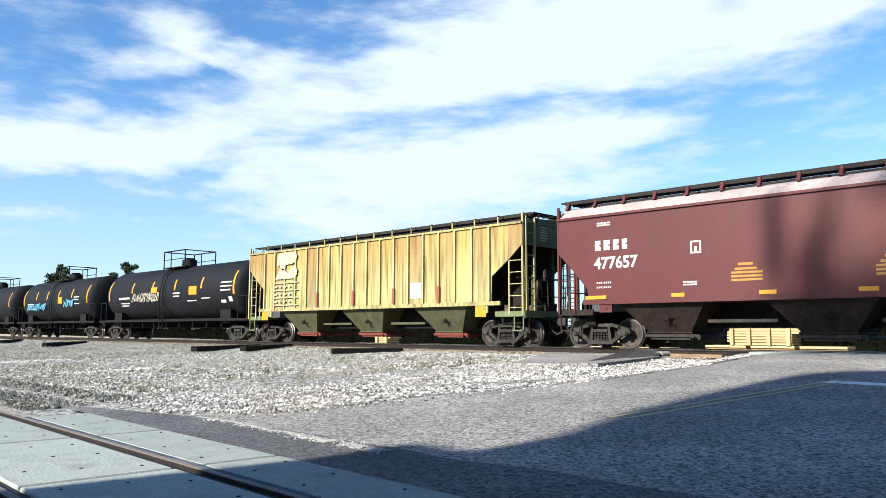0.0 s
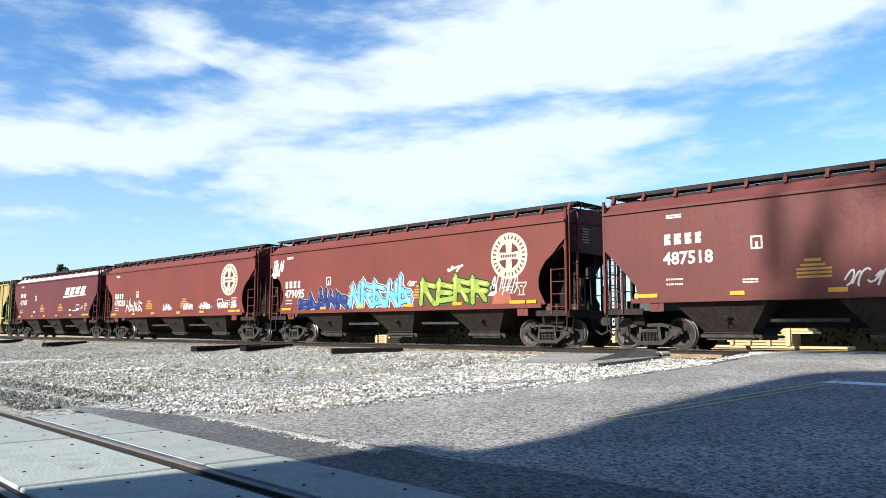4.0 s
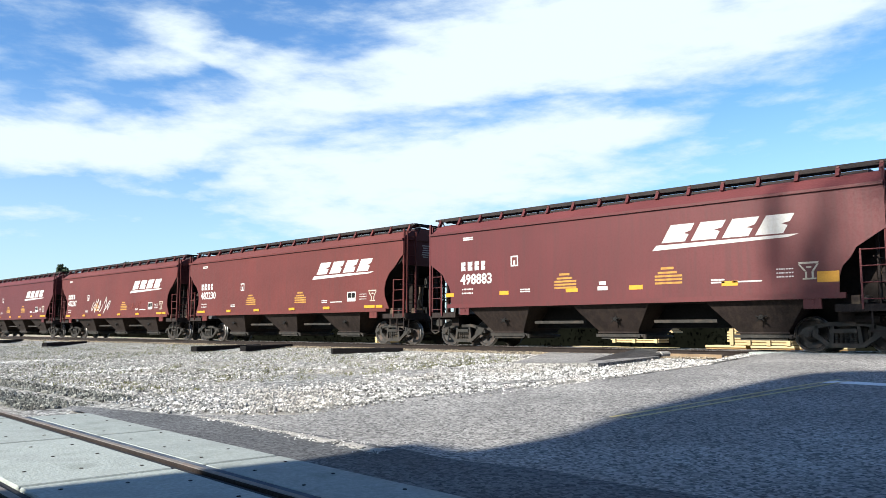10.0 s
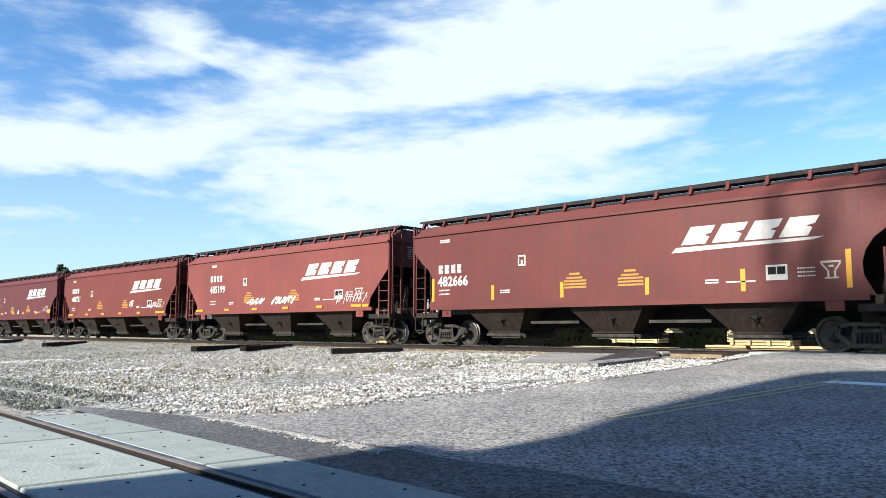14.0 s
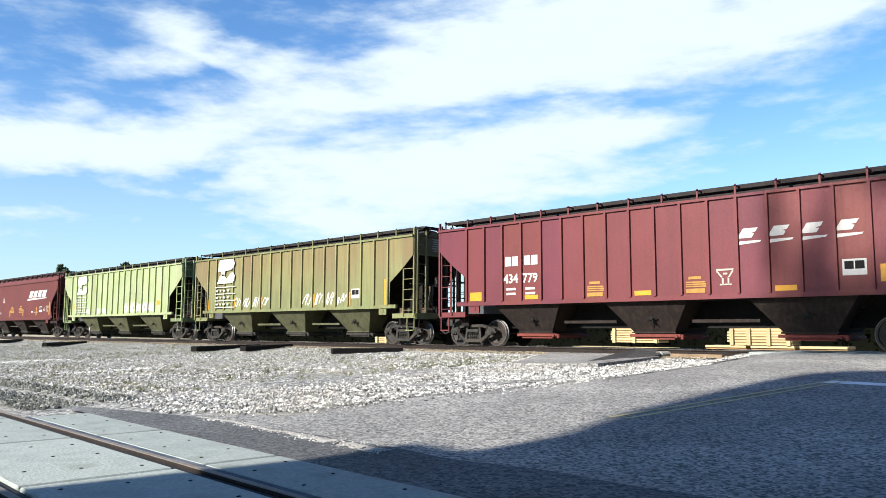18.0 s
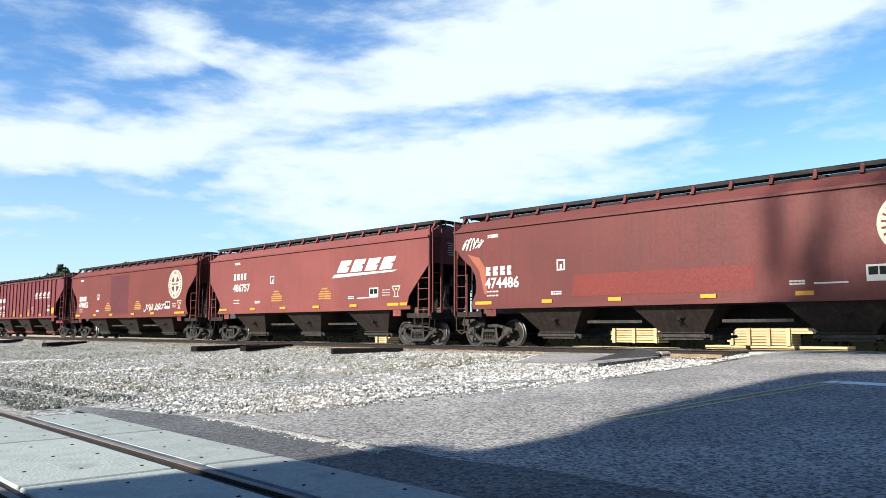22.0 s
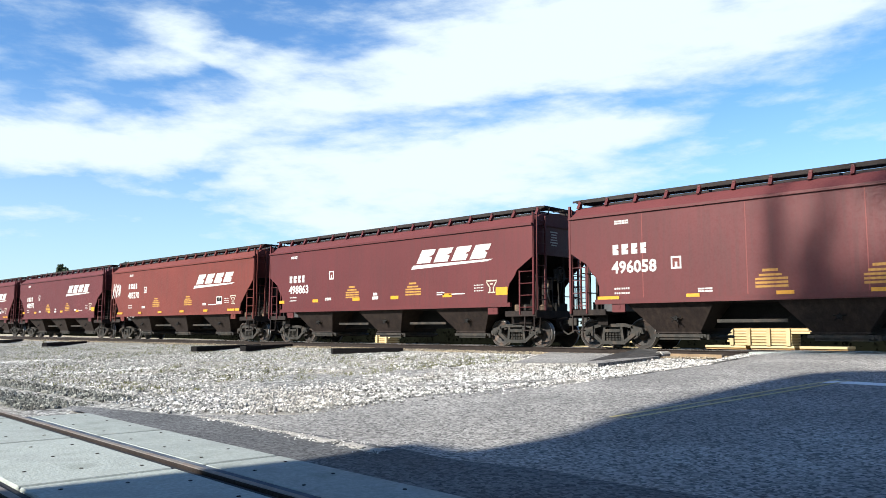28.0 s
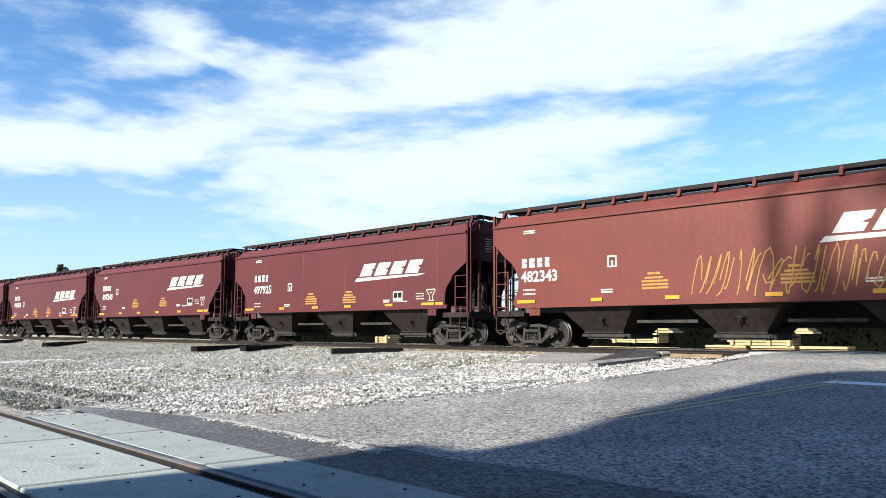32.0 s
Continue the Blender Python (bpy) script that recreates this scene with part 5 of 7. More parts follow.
        for s in (-1, 1):
            l = part("side_ladder", side_ladder_mesh(top), postpaint, car, at=(e * (h - 0.02), s * (SIDE - 0.02), 0))
            l.rotation_euler = (0, 0, 0 if e > 0 else math.pi)
        l = part("end_ladder", as_mesh("end_ladder", end_ladder_mesh), postpaint, car, at=(e * (h + 0.03), -e * 0.0 - 1.2, 0))
        add_truck(car, e * (h - 1.18))
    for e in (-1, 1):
        g = part("draft_gear", as_mesh("draft_gear", draft_gear_mesh), SHADYGRIME, car, at=(e * h, 0, 0))
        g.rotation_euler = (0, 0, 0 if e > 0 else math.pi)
    # dark plates added to fill the right-hand end recess, where shade falls
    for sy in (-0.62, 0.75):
        part("gusset_plate", as_mesh("gusset", lambda bm: prism(bm, [(-0.50, 1.14), (-2.95, 1.14), (-2.95, 1.45), (-0.50, 3.02)], -0.02, 0.02)), SHADYGRIME, car, at=(h, sy, 0))
    part("end_web", as_mesh("end_web", lambda bm: (box(bm, -0.02, 0.02, -0.60, 0.95, 1.14, 2.75), box(bm, -0.05, 0.05, 0.92, 1.0, 1.14, 2.75))), SHADYGRIME, car, at=(h - 0.95, 0, 0))
    for sy in (-0.80, 0.80):
        part("gusset_plate", as_mesh("gusset_low", lambda bm: prism(bm, [(0.72, 1.14), (2.95, 1.14), (2.95, 1.45), (1.05, 2.72), (0.72, 2.25)], -0.02, 0.02)), GUSSET, car, "grey stiffener plate under the slope sheet", at=(-h, sy, 0))
    part("corner_post", as_mesh("corner_post", corner_post_mesh), postpaint, car, at=(-h - 0.015, 0.98, 0)).rotation_euler = (0, 0, math.pi)
    part("corner_post", as_mesh("corner_post", corner_post_mesh), postpaint, car, at=(-h - 0.015, -0.55, 0)).rotation_euler = (0, 0, math.pi)
    zb = 3.15 if not rib else 3.5
    for py in (-0.95, 0.98, 1.50):
        part("corner_post", as_mesh("corner_post", corner_post_mesh), postpaint, car, at=(h + 0.015, py, 0))
    part("bulkhead_lip", as_mesh("bulkhead_lip", lambda bm: box(bm, 0.0, 0.07, -1.5, 1.5, -0.05, 0.03)), endpaint, car, at=(h - 0.07, 0, zb))
    part("grab_iron", as_mesh("end_grabs", end_grabs_mesh), STEEL, car, at=(h + 0.05, 0, 0))
    part("slack_adjuster", as_mesh("slack_adjuster", slack_adjuster_mesh), RUSTYGEAR, car, "rust-stained brake valve on its post", at=(h - 0.30, 0, 0))
    part("air_reservoir", as_mesh("reservoir", reservoir_mesh), RUSTYGEAR, car, "rust-stained air reservoir", at=(h - 0.22, -0.62, 1.29))
    part("air_reservoir", as_mesh("reservoir", reservoir_mesh), STEEL, car, at=(h - 0.68, -1.0, 1.29))
    part("valve_box", as_mesh("valve_box", valve_box_mesh), RUSTYGEAR, car, at=(h - 0.78, -1.36, 1.14))
    part("valve_box", as_mesh("valve_box", valve_box_mesh), STEEL, car, at=(h - 0.24, 0.1, 1.14))
    part("brake_pipe", as_mesh("brake_pipe", brake_pipe_mesh), STEEL, car, at=(h - 0.30, 0, 0))
    part("brake_hose", as_mesh("brake_hose", brake_hose_mesh), BLACK, car, at=(h - 0.30, 0, 0))
    pl = part("end_stencil", as_mesh("end_stencil", end_stencil_mesh), WHITE, car, at=(h - 0.055, -0.35, 3.45 if not rib else 3.65))
    pl["kind"] = "stuff"
    b = part("brake_wheel", as_mesh("brake_wheel", brake_wheel_mesh), STEEL, car, at=(h + 0.10, -0.25, 2.45))
    part("brake_gear", as_mesh("brake_gear", brake_gear_mesh), STEEL, car, at=(h - 0.75, 0, 0))
    ym = y - 0.036
    if not rib:
        small_marks(car, h, ym, style, mx, ix)
        zm, zn = STYLE_Z["round" if logo == "round" else style]
        if mark:
            for i, (dx, w) in enumerate(((0, 0.20), (0.31, 0.22), (0.64, 0.20), (0.95, 0.18))):
                plate(car, "mark_block", "mark_block%.2f" % w, [[(0, 0), (w, 0), (w, 0.125), (w * 0.5, 0.155), (w, 0.185), (w, 0.31), (0, 0.31)]], -h + mx + 0.04 + dx, zm, WHITE, ym, "white block of the reporting mark")
            side_text(car, number, -h + mx, zn, 0.50, WHITE, ym)
        if logo == "sign":
            sign(car, h - (sx or {"side": 6.2}.get(style, 5.85)), {"side": 2.86, "mid": 2.53}.get(style, 2.75), ym)
        elif logo == "round":
            emblem(car, h - 2.32, 3.08, ym)
    return car


# ---------------------------------------------------------------- tank cars
def tank_mesh(hl):
    def b(bm):
        n = 40
        prof = []
        for i in range(7):
            t = i / 6 * math.pi / 2
            prof.append((1.53 * math.sin(t) + 0.0005, -hl - 0.0 - 0.55 * math.cos(t)))
        prof += [(1.53, -0.1), (1.50, -0.03), (1.50, 0.03), (1.53, 0.1)]
        for i in range(7):
            t = (1 - i / 6) * math.pi / 2
            prof.append((1.53 * math.sin(t) + 0.0005, hl + 0.55 * math.cos(t)))
        rings = []
        for r, x in prof:
            rings.append([bm.verts.new((x, r * math.cos(2 * math.pi * i / n), 2.68 + r * math.sin(2 * math.pi * i / n))) for i in range(n)])
        for A, B in zip(rings, rings[1:]):
            for i in range(n):
                f = bm.faces.new((A[i], A[(i + 1) % n], B[(i + 1) % n], B[i]))
                f.smooth = True
    return as_mesh("tank_%.2f" % hl, b)


def tank_rail_mesh(bm):
    for y in (-0.95, 0.95):
        pipe(bm, [(-1.25, y, 4.05), (-1.25, y, 5.08), (1.25, y, 5.08), (1.25, y, 4.05)], 0.035, 6)
        pipe(bm, [(-0.4, y, 4.05), (-0.4, y, 5.08)], 0.03, 6)
        rod(bm, (-1.25, y, 4.6), (1.25, y, 4.6), 0.022, 5)
    for x in (-1.25, 1.25):
        rod(bm, (x, -0.95, 5.08), (x, 0.95, 5.08), 0.03, 6)


def tank_walk_mesh(bm):
    box(bm, -1.3, 1.3, -1.0, -0.42, 4.12, 4.16)
    box(bm, -1.3, 1.3, 0.42, 1.0, 4.12, 4.16)


def tank_ladder_mesh(bm):
    for x in (-0.2, 0.2):
        pipe(bm, [(x, -1.62, 0.65), (x, -1.68, 2.7), (x, -1.45, 3.6), (x, -0.98, 4.15)], 0.03, 6)
    for k in range(9):
        rod(bm, (-0.2, -1.63, 0.75 + 0.28 * k), (0.2, -1.63, 0.75 + 0.28 * k), 0.014, 5)


def tank_rigging(h):
    """Brake rods, reservoir, bottom outlet and valve boxes under the shell."""
    def b(bm):
        box(bm, -h + 2.6, h - 2.6, -0.16, 0.16, 0.80, 0.98)
        rod(bm, (-2.6, 0.35, 0.92), (-1.2, 0.35, 0.92), 0.24, 10)
        rod(bm, (0, 0, 0.55), (0, 0, 1.25), 0.20, 12)
        box(bm, 1.2, 1.9, -0.5, 0.1, 0.68, 1.1)
        box(bm, -h + 2.6, h - 2.6, -0.75, -0.69, 0.66, 0.72)
        box(bm, -h + 2.6, h - 2.6, 0.69, 0.75, 0.66, 0.74)
        for k in range(9):
            x = (-h + 2.8) + (2 * h - 5.6) * k / 8
            box(bm, x - 0.04, x + 0.04, -1.3, 1.3, 0.70, 1.18)
    return b


def tank_car(u0, u1, label, tags):
    h = (u1 - u0) / 2
    car = tagged(new("tank_car"), label, "tank car", group="freight train cars")
    car["mid"] = (u0 + u1) / 2
    hl = h - 1.25
    part("tank_shell", tank_mesh(round(hl, 2)), TANKBLACK, car)
    part("handrail", as_mesh("tank_rail", tank_rail_mesh), BLACK, car)
    part("walkway", as_mesh("tank_walk", tank_walk_mesh), GRATING, car)
    part("manway_dome", as_mesh("tank_dome", lambda bm: (rod(bm, (0, 0, 4.1), (0, 0, 4.62), 0.42, 20), rod(bm, (0, 0, 4.62), (0, 0, 4.72), 0.30, 16))), TANKBLACK, car)
    part("side_ladder", as_mesh("tank_ladder", tank_ladder_mesh), BLACK, car)
    for s in (-1, 1):
        part("side_rail", as_mesh("tank_siderail%.2f" % h, lambda bm: box(bm, -h + 1.1, h - 1.1, -0.02, 0.02, 1.02, 1.16)), BLACK, car, at=(0, s * 1.5, 0))
        part("saddle", as_mesh("saddle", lambda bm: box(bm, -0.5, 0.5, -1.3, 1.3, 0.9, 1.6)), BLACK, car, at=(s * (h - 2.4), 0, 0))
        part("end_platform", as_mesh("tank_plat", lambda bm: box(bm, -0.6, 0.6, -1.5, 1.5, 1.02, 1.14)), BLACK, car, at=(s * (h - 0.6), 0, 0))
        part("end_handrail", as_mesh("tank_endrail", lambda bm: (pipe(bm, [(-0.4, -1.45, 1.1), (-0.4, -1.45, 2.25), (0.4, -1.45, 2.25), (0.4, -1.45, 1.1)], 0.03), pipe(bm, [(0.4, -1.45, 2.25), (0.4, 1.45, 2.25)], 0.03))), BLACK, car, at=(s * (h - 0.55), 0, 0))
        c = part("coupler", as_mesh("coupler", coupler_mesh), STEEL, car, at=(s * h, 0, 0))
        c.rotation_euler = (0, 0, 0 if s > 0 else math.pi)
        part("stub_sill", as_mesh("stub", lambda bm: box(bm, -1.6, 1.6, -0.3, 0.3, 0.7, 1.1)), BLACK, car, at=(s * (h - 1.6), 0, 0))
        add_truck(car, s * (h - 1.55))
        part("grab_strip", as_mesh("tank_strip", tank_strip), YMARK, car, "yellow reflective band on the shell", at=(s * (hl - 0.15), 0, 0))
    part("brake_rigging", as_mesh("tank_rigging%.2f" % h, tank_rigging(h)), BLACK, car)
    for x in (-hl * 0.55, -hl * 0.2, hl * 0.16, hl * 0.55):
        part("grab_strip", as_mesh("tank_strip_s", lambda bm: curved_patch(bm, 0.16, 2.75, 3.35)), YMARK, car, "yellow reflective band on the shell", at=(x, 0, 0))
    for i, (x, z0, z1, w, m) in enumerate(tags):
        part("stencil", as_mesh("tank_tag_%.2f_%.2f_%.2f" % (w, z0, z1), lambda bm: curved_patch(bm, w, z0, z1)), m, car, at=(x, 0, 0))
    return car


def curved_patch(bm, w, z0, z1, r=1.537, n=6):
    """A patch that lies on the near side of a tank shell between two heights."""
    rows = []
    for i in range(n + 1):
        z = z0 + (z1 - z0) * i / n
        y = -math.sqrt(max(0.0, r * r - (z - 2.68) ** 2))
        rows.append((bm.verts.new((0, y, z)), bm.verts.new((w, y, z))))
    for a, b in zip(rows, rows[1:]):
        bm.faces.new((a[0], a[1], b[1], b[0]))


def tank_strip(bm):
    curved_patch(bm, 0.16, 2.35, 3.55)

# ---------------------------------------------------------------- the train, front to rear
CARS = []
TRED = "%s covered hopper car with white markings on its side"


def red(u0, u1, kind, paint, number, tone="dark red", **kw):
    c = hopper_car(u0, u1, kind, paint, TRED % tone, number, **kw)
    CARS.append(c)
    return c


YM = -SIDE - 0.036
CARS.append(tank_car(-92.6, -76.0, "black tank car with yellow reflective bands", [(2.0, 2.5, 2.9, 0.9, YMARK)]))
CARS.append(tank_car(-75.2, -60.3, "black tank car with yellow bands and blue tags", [(-5.2, 2.42, 2.50, 1.3, WHITE), (-5.2, 2.25, 2.33, 1.0, WHITE), (-5.1, 2.05, 2.12, 1.1, WHITE), (1.0, 2.4, 2.85, 0.75, YMARK), (3.9, 2.75, 2.82, 0.9, WHITE), (3.9, 2.58, 2.65, 0.8, WHITE), (3.9, 2.3, 2.37, 0.9, WHITE)]))
CARS.append(tank_car(-59.5, -41.9, "black tank car with yellow bands and white tags", [(-5.9, 2.40, 2.52, 1.5, WHITE), (-5.7, 2.12, 2.19, 1.2, WHITE), (-5.7, 1.98, 2.05, 1.0, WHITE), (2.9, 2.45, 2.9, 0.85, YMARK), (-1.6, 2.68, 3.0, 0.75, YMARK), (1.1, 2.55, 2.62, 0.8, WHITE), (1.1, 2.38, 2.45, 0.7, WHITE), (2.6, 2.1, 2.16, 1.0, WHITE), (4.2, 2.2, 2.26, 0.9, WHITE), (6.2, 2.95, 3.02, 1.1, WHITE), (6.2, 2.75, 2.82, 1.1, WHITE), (6.2, 2.55, 2.62, 1.0, WHITE), (6.1, 1.95, 2.1, 0.5, WHITE), (6.9, 2.0, 2.25, 0.35, WHITE)]))
scrawl(CARS[-1], 901, -4.0, 2.15, 3.4, 0.6, CREAM, -1.56, 22, 0.045)
scrawl(CARS[-2], 902, -5.0, 1.95, 3.6, 0.55, CYANM, -1.56, 22, 0.06, label="light blue spray-painted tag")
scrawl(CARS[-2], 903, 2.2, 2.1, 1.6, 0.6, CYANM, -1.56, 12, 0.05, label="light blue spray-painted tag")
yc = hopper_car(-41.55, -24.87, "rib", YELLOW, "faded yellow ribbed covered hopper car streaked with rust", logo="", under=UNDERGREEN, endpaint=ENDGREEN, gate=GATERED)
CARS.append(yc)
red(-23.34, -7.44, "plain", MAROON, "477657", "maroon", roof=ROOFWHITE, mx=1.37)
c2 = red(-6.08, 11.11, "curved", RUSTRED, "478283", "rust-red", logo="round", style="low", mx=1.43, ix=4.40)
c3 = red(12.45, 29.22, "curved", RUSTRED, "479095", "graffiti-painted rust-red", logo="round", style="low", mx=1.24, ix=4.32)
c4 = red(30.64, 46.64, "plain", BROWN, "487518", mx=2.00)
c5 = red(48.10, 63.70, "plain", MAROON, "477535", "maroon", mx=1.33)
c6 = red(65.43, 82.26, "curved", BROWN, "482247", "brown-red", style="low", mx=1.25)
c7 = red(83.65, 100.55, "curved", BROWN, "482230", "brown-red", style="low", mx=1.32, ix=5.20)
c8 = red(102.02, 117.37, "stepped", MAROON, "498883", "maroon", style="side", mx=1.58, ix=3.90, sx=6.14)
c9 = red(118.84, 135.09, "plain", RUSTRED, "488721", "rust-red", mx=1.44, ix=4.61, sx=5.78)
c10 = red(136.42, 152.64, "plain", FADED, "485199", "faded pinkish-red", mx=2.40, ix=5.58)
c11 = red(154.08, 170.85, "curved", BROWN, "482666", "brown-red", style="upright", mx=1.31, ix=5.09, sx=6.06)
c12 = hopper_car(172.3, 189.07, "rib", LGREEN, "light green ribbed covered hopper car with white tags", logo="", under=UNDERGREEN, endpaint=ENDGREEN)
c13 = hopper_car(190.62, 207.42, "rib", OLIVE, "olive-green ribbed covered hopper car with rust stains", logo="", under=UNDERGREEN)
c14 = hopper_car(208.82, 225.59, "rib", CRIMSON, "crimson ribbed covered hopper car with yellow notices", logo="", gate=GATERED)
CARS.extend((c12, c13, c14))
c15 = red(227.10, 244.31, "curved", RUSTRED, "478455", "rust-red", logo="round", style="low", mx=1.47, ix=4.41)
c16 = red(245.76, 261.88, "plain", FADED, "486757", "faded pinkish-red", mx=2.31, ix=5.58)
c17 = red(263.20, 280.22, "curved", BROWN, "474486", "brown-red", logo="round", style="low", mx=1.49, ix=4.54)
c18 = red(281.59, 297.20, "plain", MAROON, "497550", "maroon", mx=1.30)
c19 = red(298.64, 314.15, "stepped", MAROON, "498970", "maroon", style="side", mx=1.70, ix=4.12, sx=6.10)
c20 = red(315.60, 331.82, "plain", RUSTRED, "485270", "rust-red", mx=2.41)
c21 = red(333.22, 348.72, "stepped", MAROON, "498863", "maroon", style="side", mx=1.60, sx=5.85)
c22 = red(350.19, 365.74, "stepped", MAROON, "496058", "maroon", style="mid", mx=1.55, ix=3.50, sx=5.81)
c23 = red(367.18, 383.04, "plain", MAROON, "497540", "maroon", mx=1.35, ix=3.35, sx=5.82)
c24 = red(384.42, 400.01, "stepped", MAROON, "497925", "maroon", style="mid", mx=1.74, sx=6.26)
c25 = red(401.29, 418.10, "curved", RUSTRED, "482343", "rust-red", style="low", mx=1.20, sx=6.12)
c26 = red(419.50, 435.60, "plain", MAROON, "", "maroon", mark=False)



# ---- what sets single cars apart
def tag(car, seed, x, z, w, h, material=WHITE, strokes=8, thick=0.045, label="white spray-painted tag"):
    scrawl(car, seed, x, z, w, h, material, YM - 0.004, strokes, thick, label)


# car with white tags low on its side
spray_piece(c2, 100, -5.6, 1.66, 2.2, (0.62, 0.70, 0.55, 0.60), WHITE, RUSTRED, WHITE, RUSTRED, YM - 0.005, "white spray-painted tag", 0.035)
for i, (x, w) in enumerate(((-0.73, 1.0), (1.66, 0.97), (3.48, 0.97), (5.33, 0.91), (6.52, 0.51))):
    spray_piece(c2, 101 + i, x, 1.69, w, (0.22, 0.27, 0.20)[:3 if w > 0.6 else 2], WHITE, RUSTRED, WHITE, BROWN, YM - 0.005, "white spray-painted tag", 0.045)
# the colourful one
spray_piece(c3, 201, -6.1, 1.53, 3.45, (0.34, 0.58, 0.76, 0.64, 0.50), BLUEM, PALEBLUEM, BLACK, TANM, YM - 0.005, "dark blue spray-painted lettering with pale rims", 0.085)
spray_piece(c3, 202, -2.55, 1.53, 3.75, (0.85, 1.00, 0.92, 0.88, 1.08), CYANM, PALECYANM, BLUEM, WHITE, YM - 0.005, "light blue spray-painted lettering with white rims", 0.095)
spray_piece(c3, 203, 1.62, 1.55, 3.5, (0.86, 0.80, 0.92, 0.84), LIMEM, PALELIMEM, BLACK, DARKGREENM, YM - 0.005, "lime green spray-painted lettering with black rims", 0.10)
tag(c3, 206, 3.2, 2.66, 0.7, 0.25, strokes=3, thick=0.07)
tag(c3, 207, 1.05, 2.2, 0.5, 0.25, strokes=4, thick=0.05)
plate(c3, "paint_patch", "orange_blob", [[(0, 0), (0.9, 0), (0.8, 0.35), (0.4, 0.5), (0.1, 0.3)]], 5.3, 1.46, ORANGEM, YM - 0.004, "orange spray paint")
tag(c3, 204, -8.2, 2.85, 0.9, 1.0, strokes=6, thick=0.07)
tag(c3, 205, 5.2, 1.75, 1.2, 0.7, strokes=6)
tag(c4, 210, -1.2, 1.62, 1.6, 0.45, strokes=8)
tag(c4, 211, 6.4, 3.35, 0.9, 0.45, strokes=9, thick=0.07)
tag(c6, 220, -2.9, 1.6, 2.7, 1.0, strokes=7, thick=0.055)
tag(c6, 221, 2.4, 1.75, 1.6, 0.5, RUSTRED, 6, 0.05, "red spray-painted tag")
tag(c9, 230, 2.4, 1.9, 0.5, 0.45, strokes=4)
tag(c9, 231, 5.2, 1.8, 1.5, 0.35, strokes=6, thick=0.03)
tag(c10, 240, -2.0, 1.75, 1.3, 0.35, strokes=6, thick=0.07)
tag(c10, 241, 0.1, 1.75, 1.7, 0.35, strokes=8, thick=0.09)
tag(c10, 242, 4.9, 1.6, 1.9, 0.6, strokes=9, thick=0.03)
tag(c15, 250, 2.6, 1.6, 1.1, 0.5, strokes=5)
tag(c15, 251, 3.9, 1.65, 1.2, 0.45, strokes=6, thick=0.06)
plate(c15, "paint_patch", "purple_patch", [rect(0, 2.6, 0, 2.35)], -2.2, 1.55, MAROON, YM + 0.004, "darker repainted panel")
tag(c20, 260, -7.9, 2.5, 1.1, 0.9, strokes=7, thick=0.06)
tag(c20, 261, -5.6, 1.28, 1.1, 0.2, strokes=5, thick=0.03)
tag(c17, 270, -8.0, 3.35, 0.9, 0.5, strokes=6, thick=0.05)
plate(c17, "paint_patch", "orange_right", [[(0, 0), (0.38, 0), (0.40, 0.5), (0.62, 1.0), (1.0, 1.42), (0.45, 1.42), (-0.15, 0.95)]], 6.85, 1.78, ORANGEM, YM + 0.002, "fresh orange-red primer patch")
plate(c17, "paint_patch", "orange_left", [[(0, 1.45), (0.55, 1.3), (0.85, 0.9), (0.92, 0.0), (0.80, 0.0), (0.55, 0.85)]], -7.85, 1.8, ORANGEM, YM - 0.001, "fresh orange-red primer patch")
plate(c17, "paint_patch", "dark_low", [[(0, 0), (5.8, 0), (5.8, 0.68), (0.1, 0.68)]], -3.4, 1.62, mat("fresh_red_paint", (0.105, 0.014, 0.010), 0.6, var=0.1, scale=0.5, fine=18, bump=0.015, spec=0.25), YM - 0.001, "redder repainted panel")
tag(c25, 280, -1.1, 1.45, 5.6, 1.3, OMARK, 24, 0.032, "thin yellow spray-painted tag")
for cc in (c22, c24):
    for x in (-5.2, -2.1, 0.85, 3.8, 6.3):
        plate(cc, "weld_seam", "weld_seam", [rect(0, 0.025, 0, 2.5)], x, 1.52, FADED, YM + 0.005)


def bay_face(h, i):
    """Middle of the i-th bay between ribs."""
    return -h + 1.42 + (2 * h - 2.84) * (i + 0.5) / 17


def crest(car, x, ym, white=WORNWHITE):
    """Bold white crest painted over the ribs: two rounded lobes with a dark bend between, and a table of bars below."""
    def lobe(key, pts, z):
        plate(car, "crest", key, [pts], x, z, white, ym, "bold white company crest")
    lobe("crest_top", [(0.10, 0), (0.35, 0.0), (0.5, -0.22), (0.72, -0.22), (0.80, 0.02), (1.30, 0.04), (1.55, 0.16), (1.68, 0.36), (1.55, 0.55), (1.25, 0.60), (0.30, 0.60), (0.15, 0.45)], 3.50)
    lobe("crest_low", [(0, 0), (1.45, 0.0), (1.66, 0.14), (1.70, 0.38), (1.52, 0.56), (1.30, 0.50), (0.95, 0.25), (0.6, 0.50), (0.30, 0.42)], 2.88)
    for k in range(4):
        plate(car, "crest_bar", "crest_bar", [rect(0, 1.9, 0, 0.045)], x - 0.12, 1.66 + 0.34 * k, white, ym)
    for k in range(3):
        plate(car, "data_stencil", "crest_data", bars([0.20, 0.12, 0.22, 0.16], 0.09, 0.18, 1, 0.2), x - 0.05, 1.80 + 0.34 * k, white, ym)


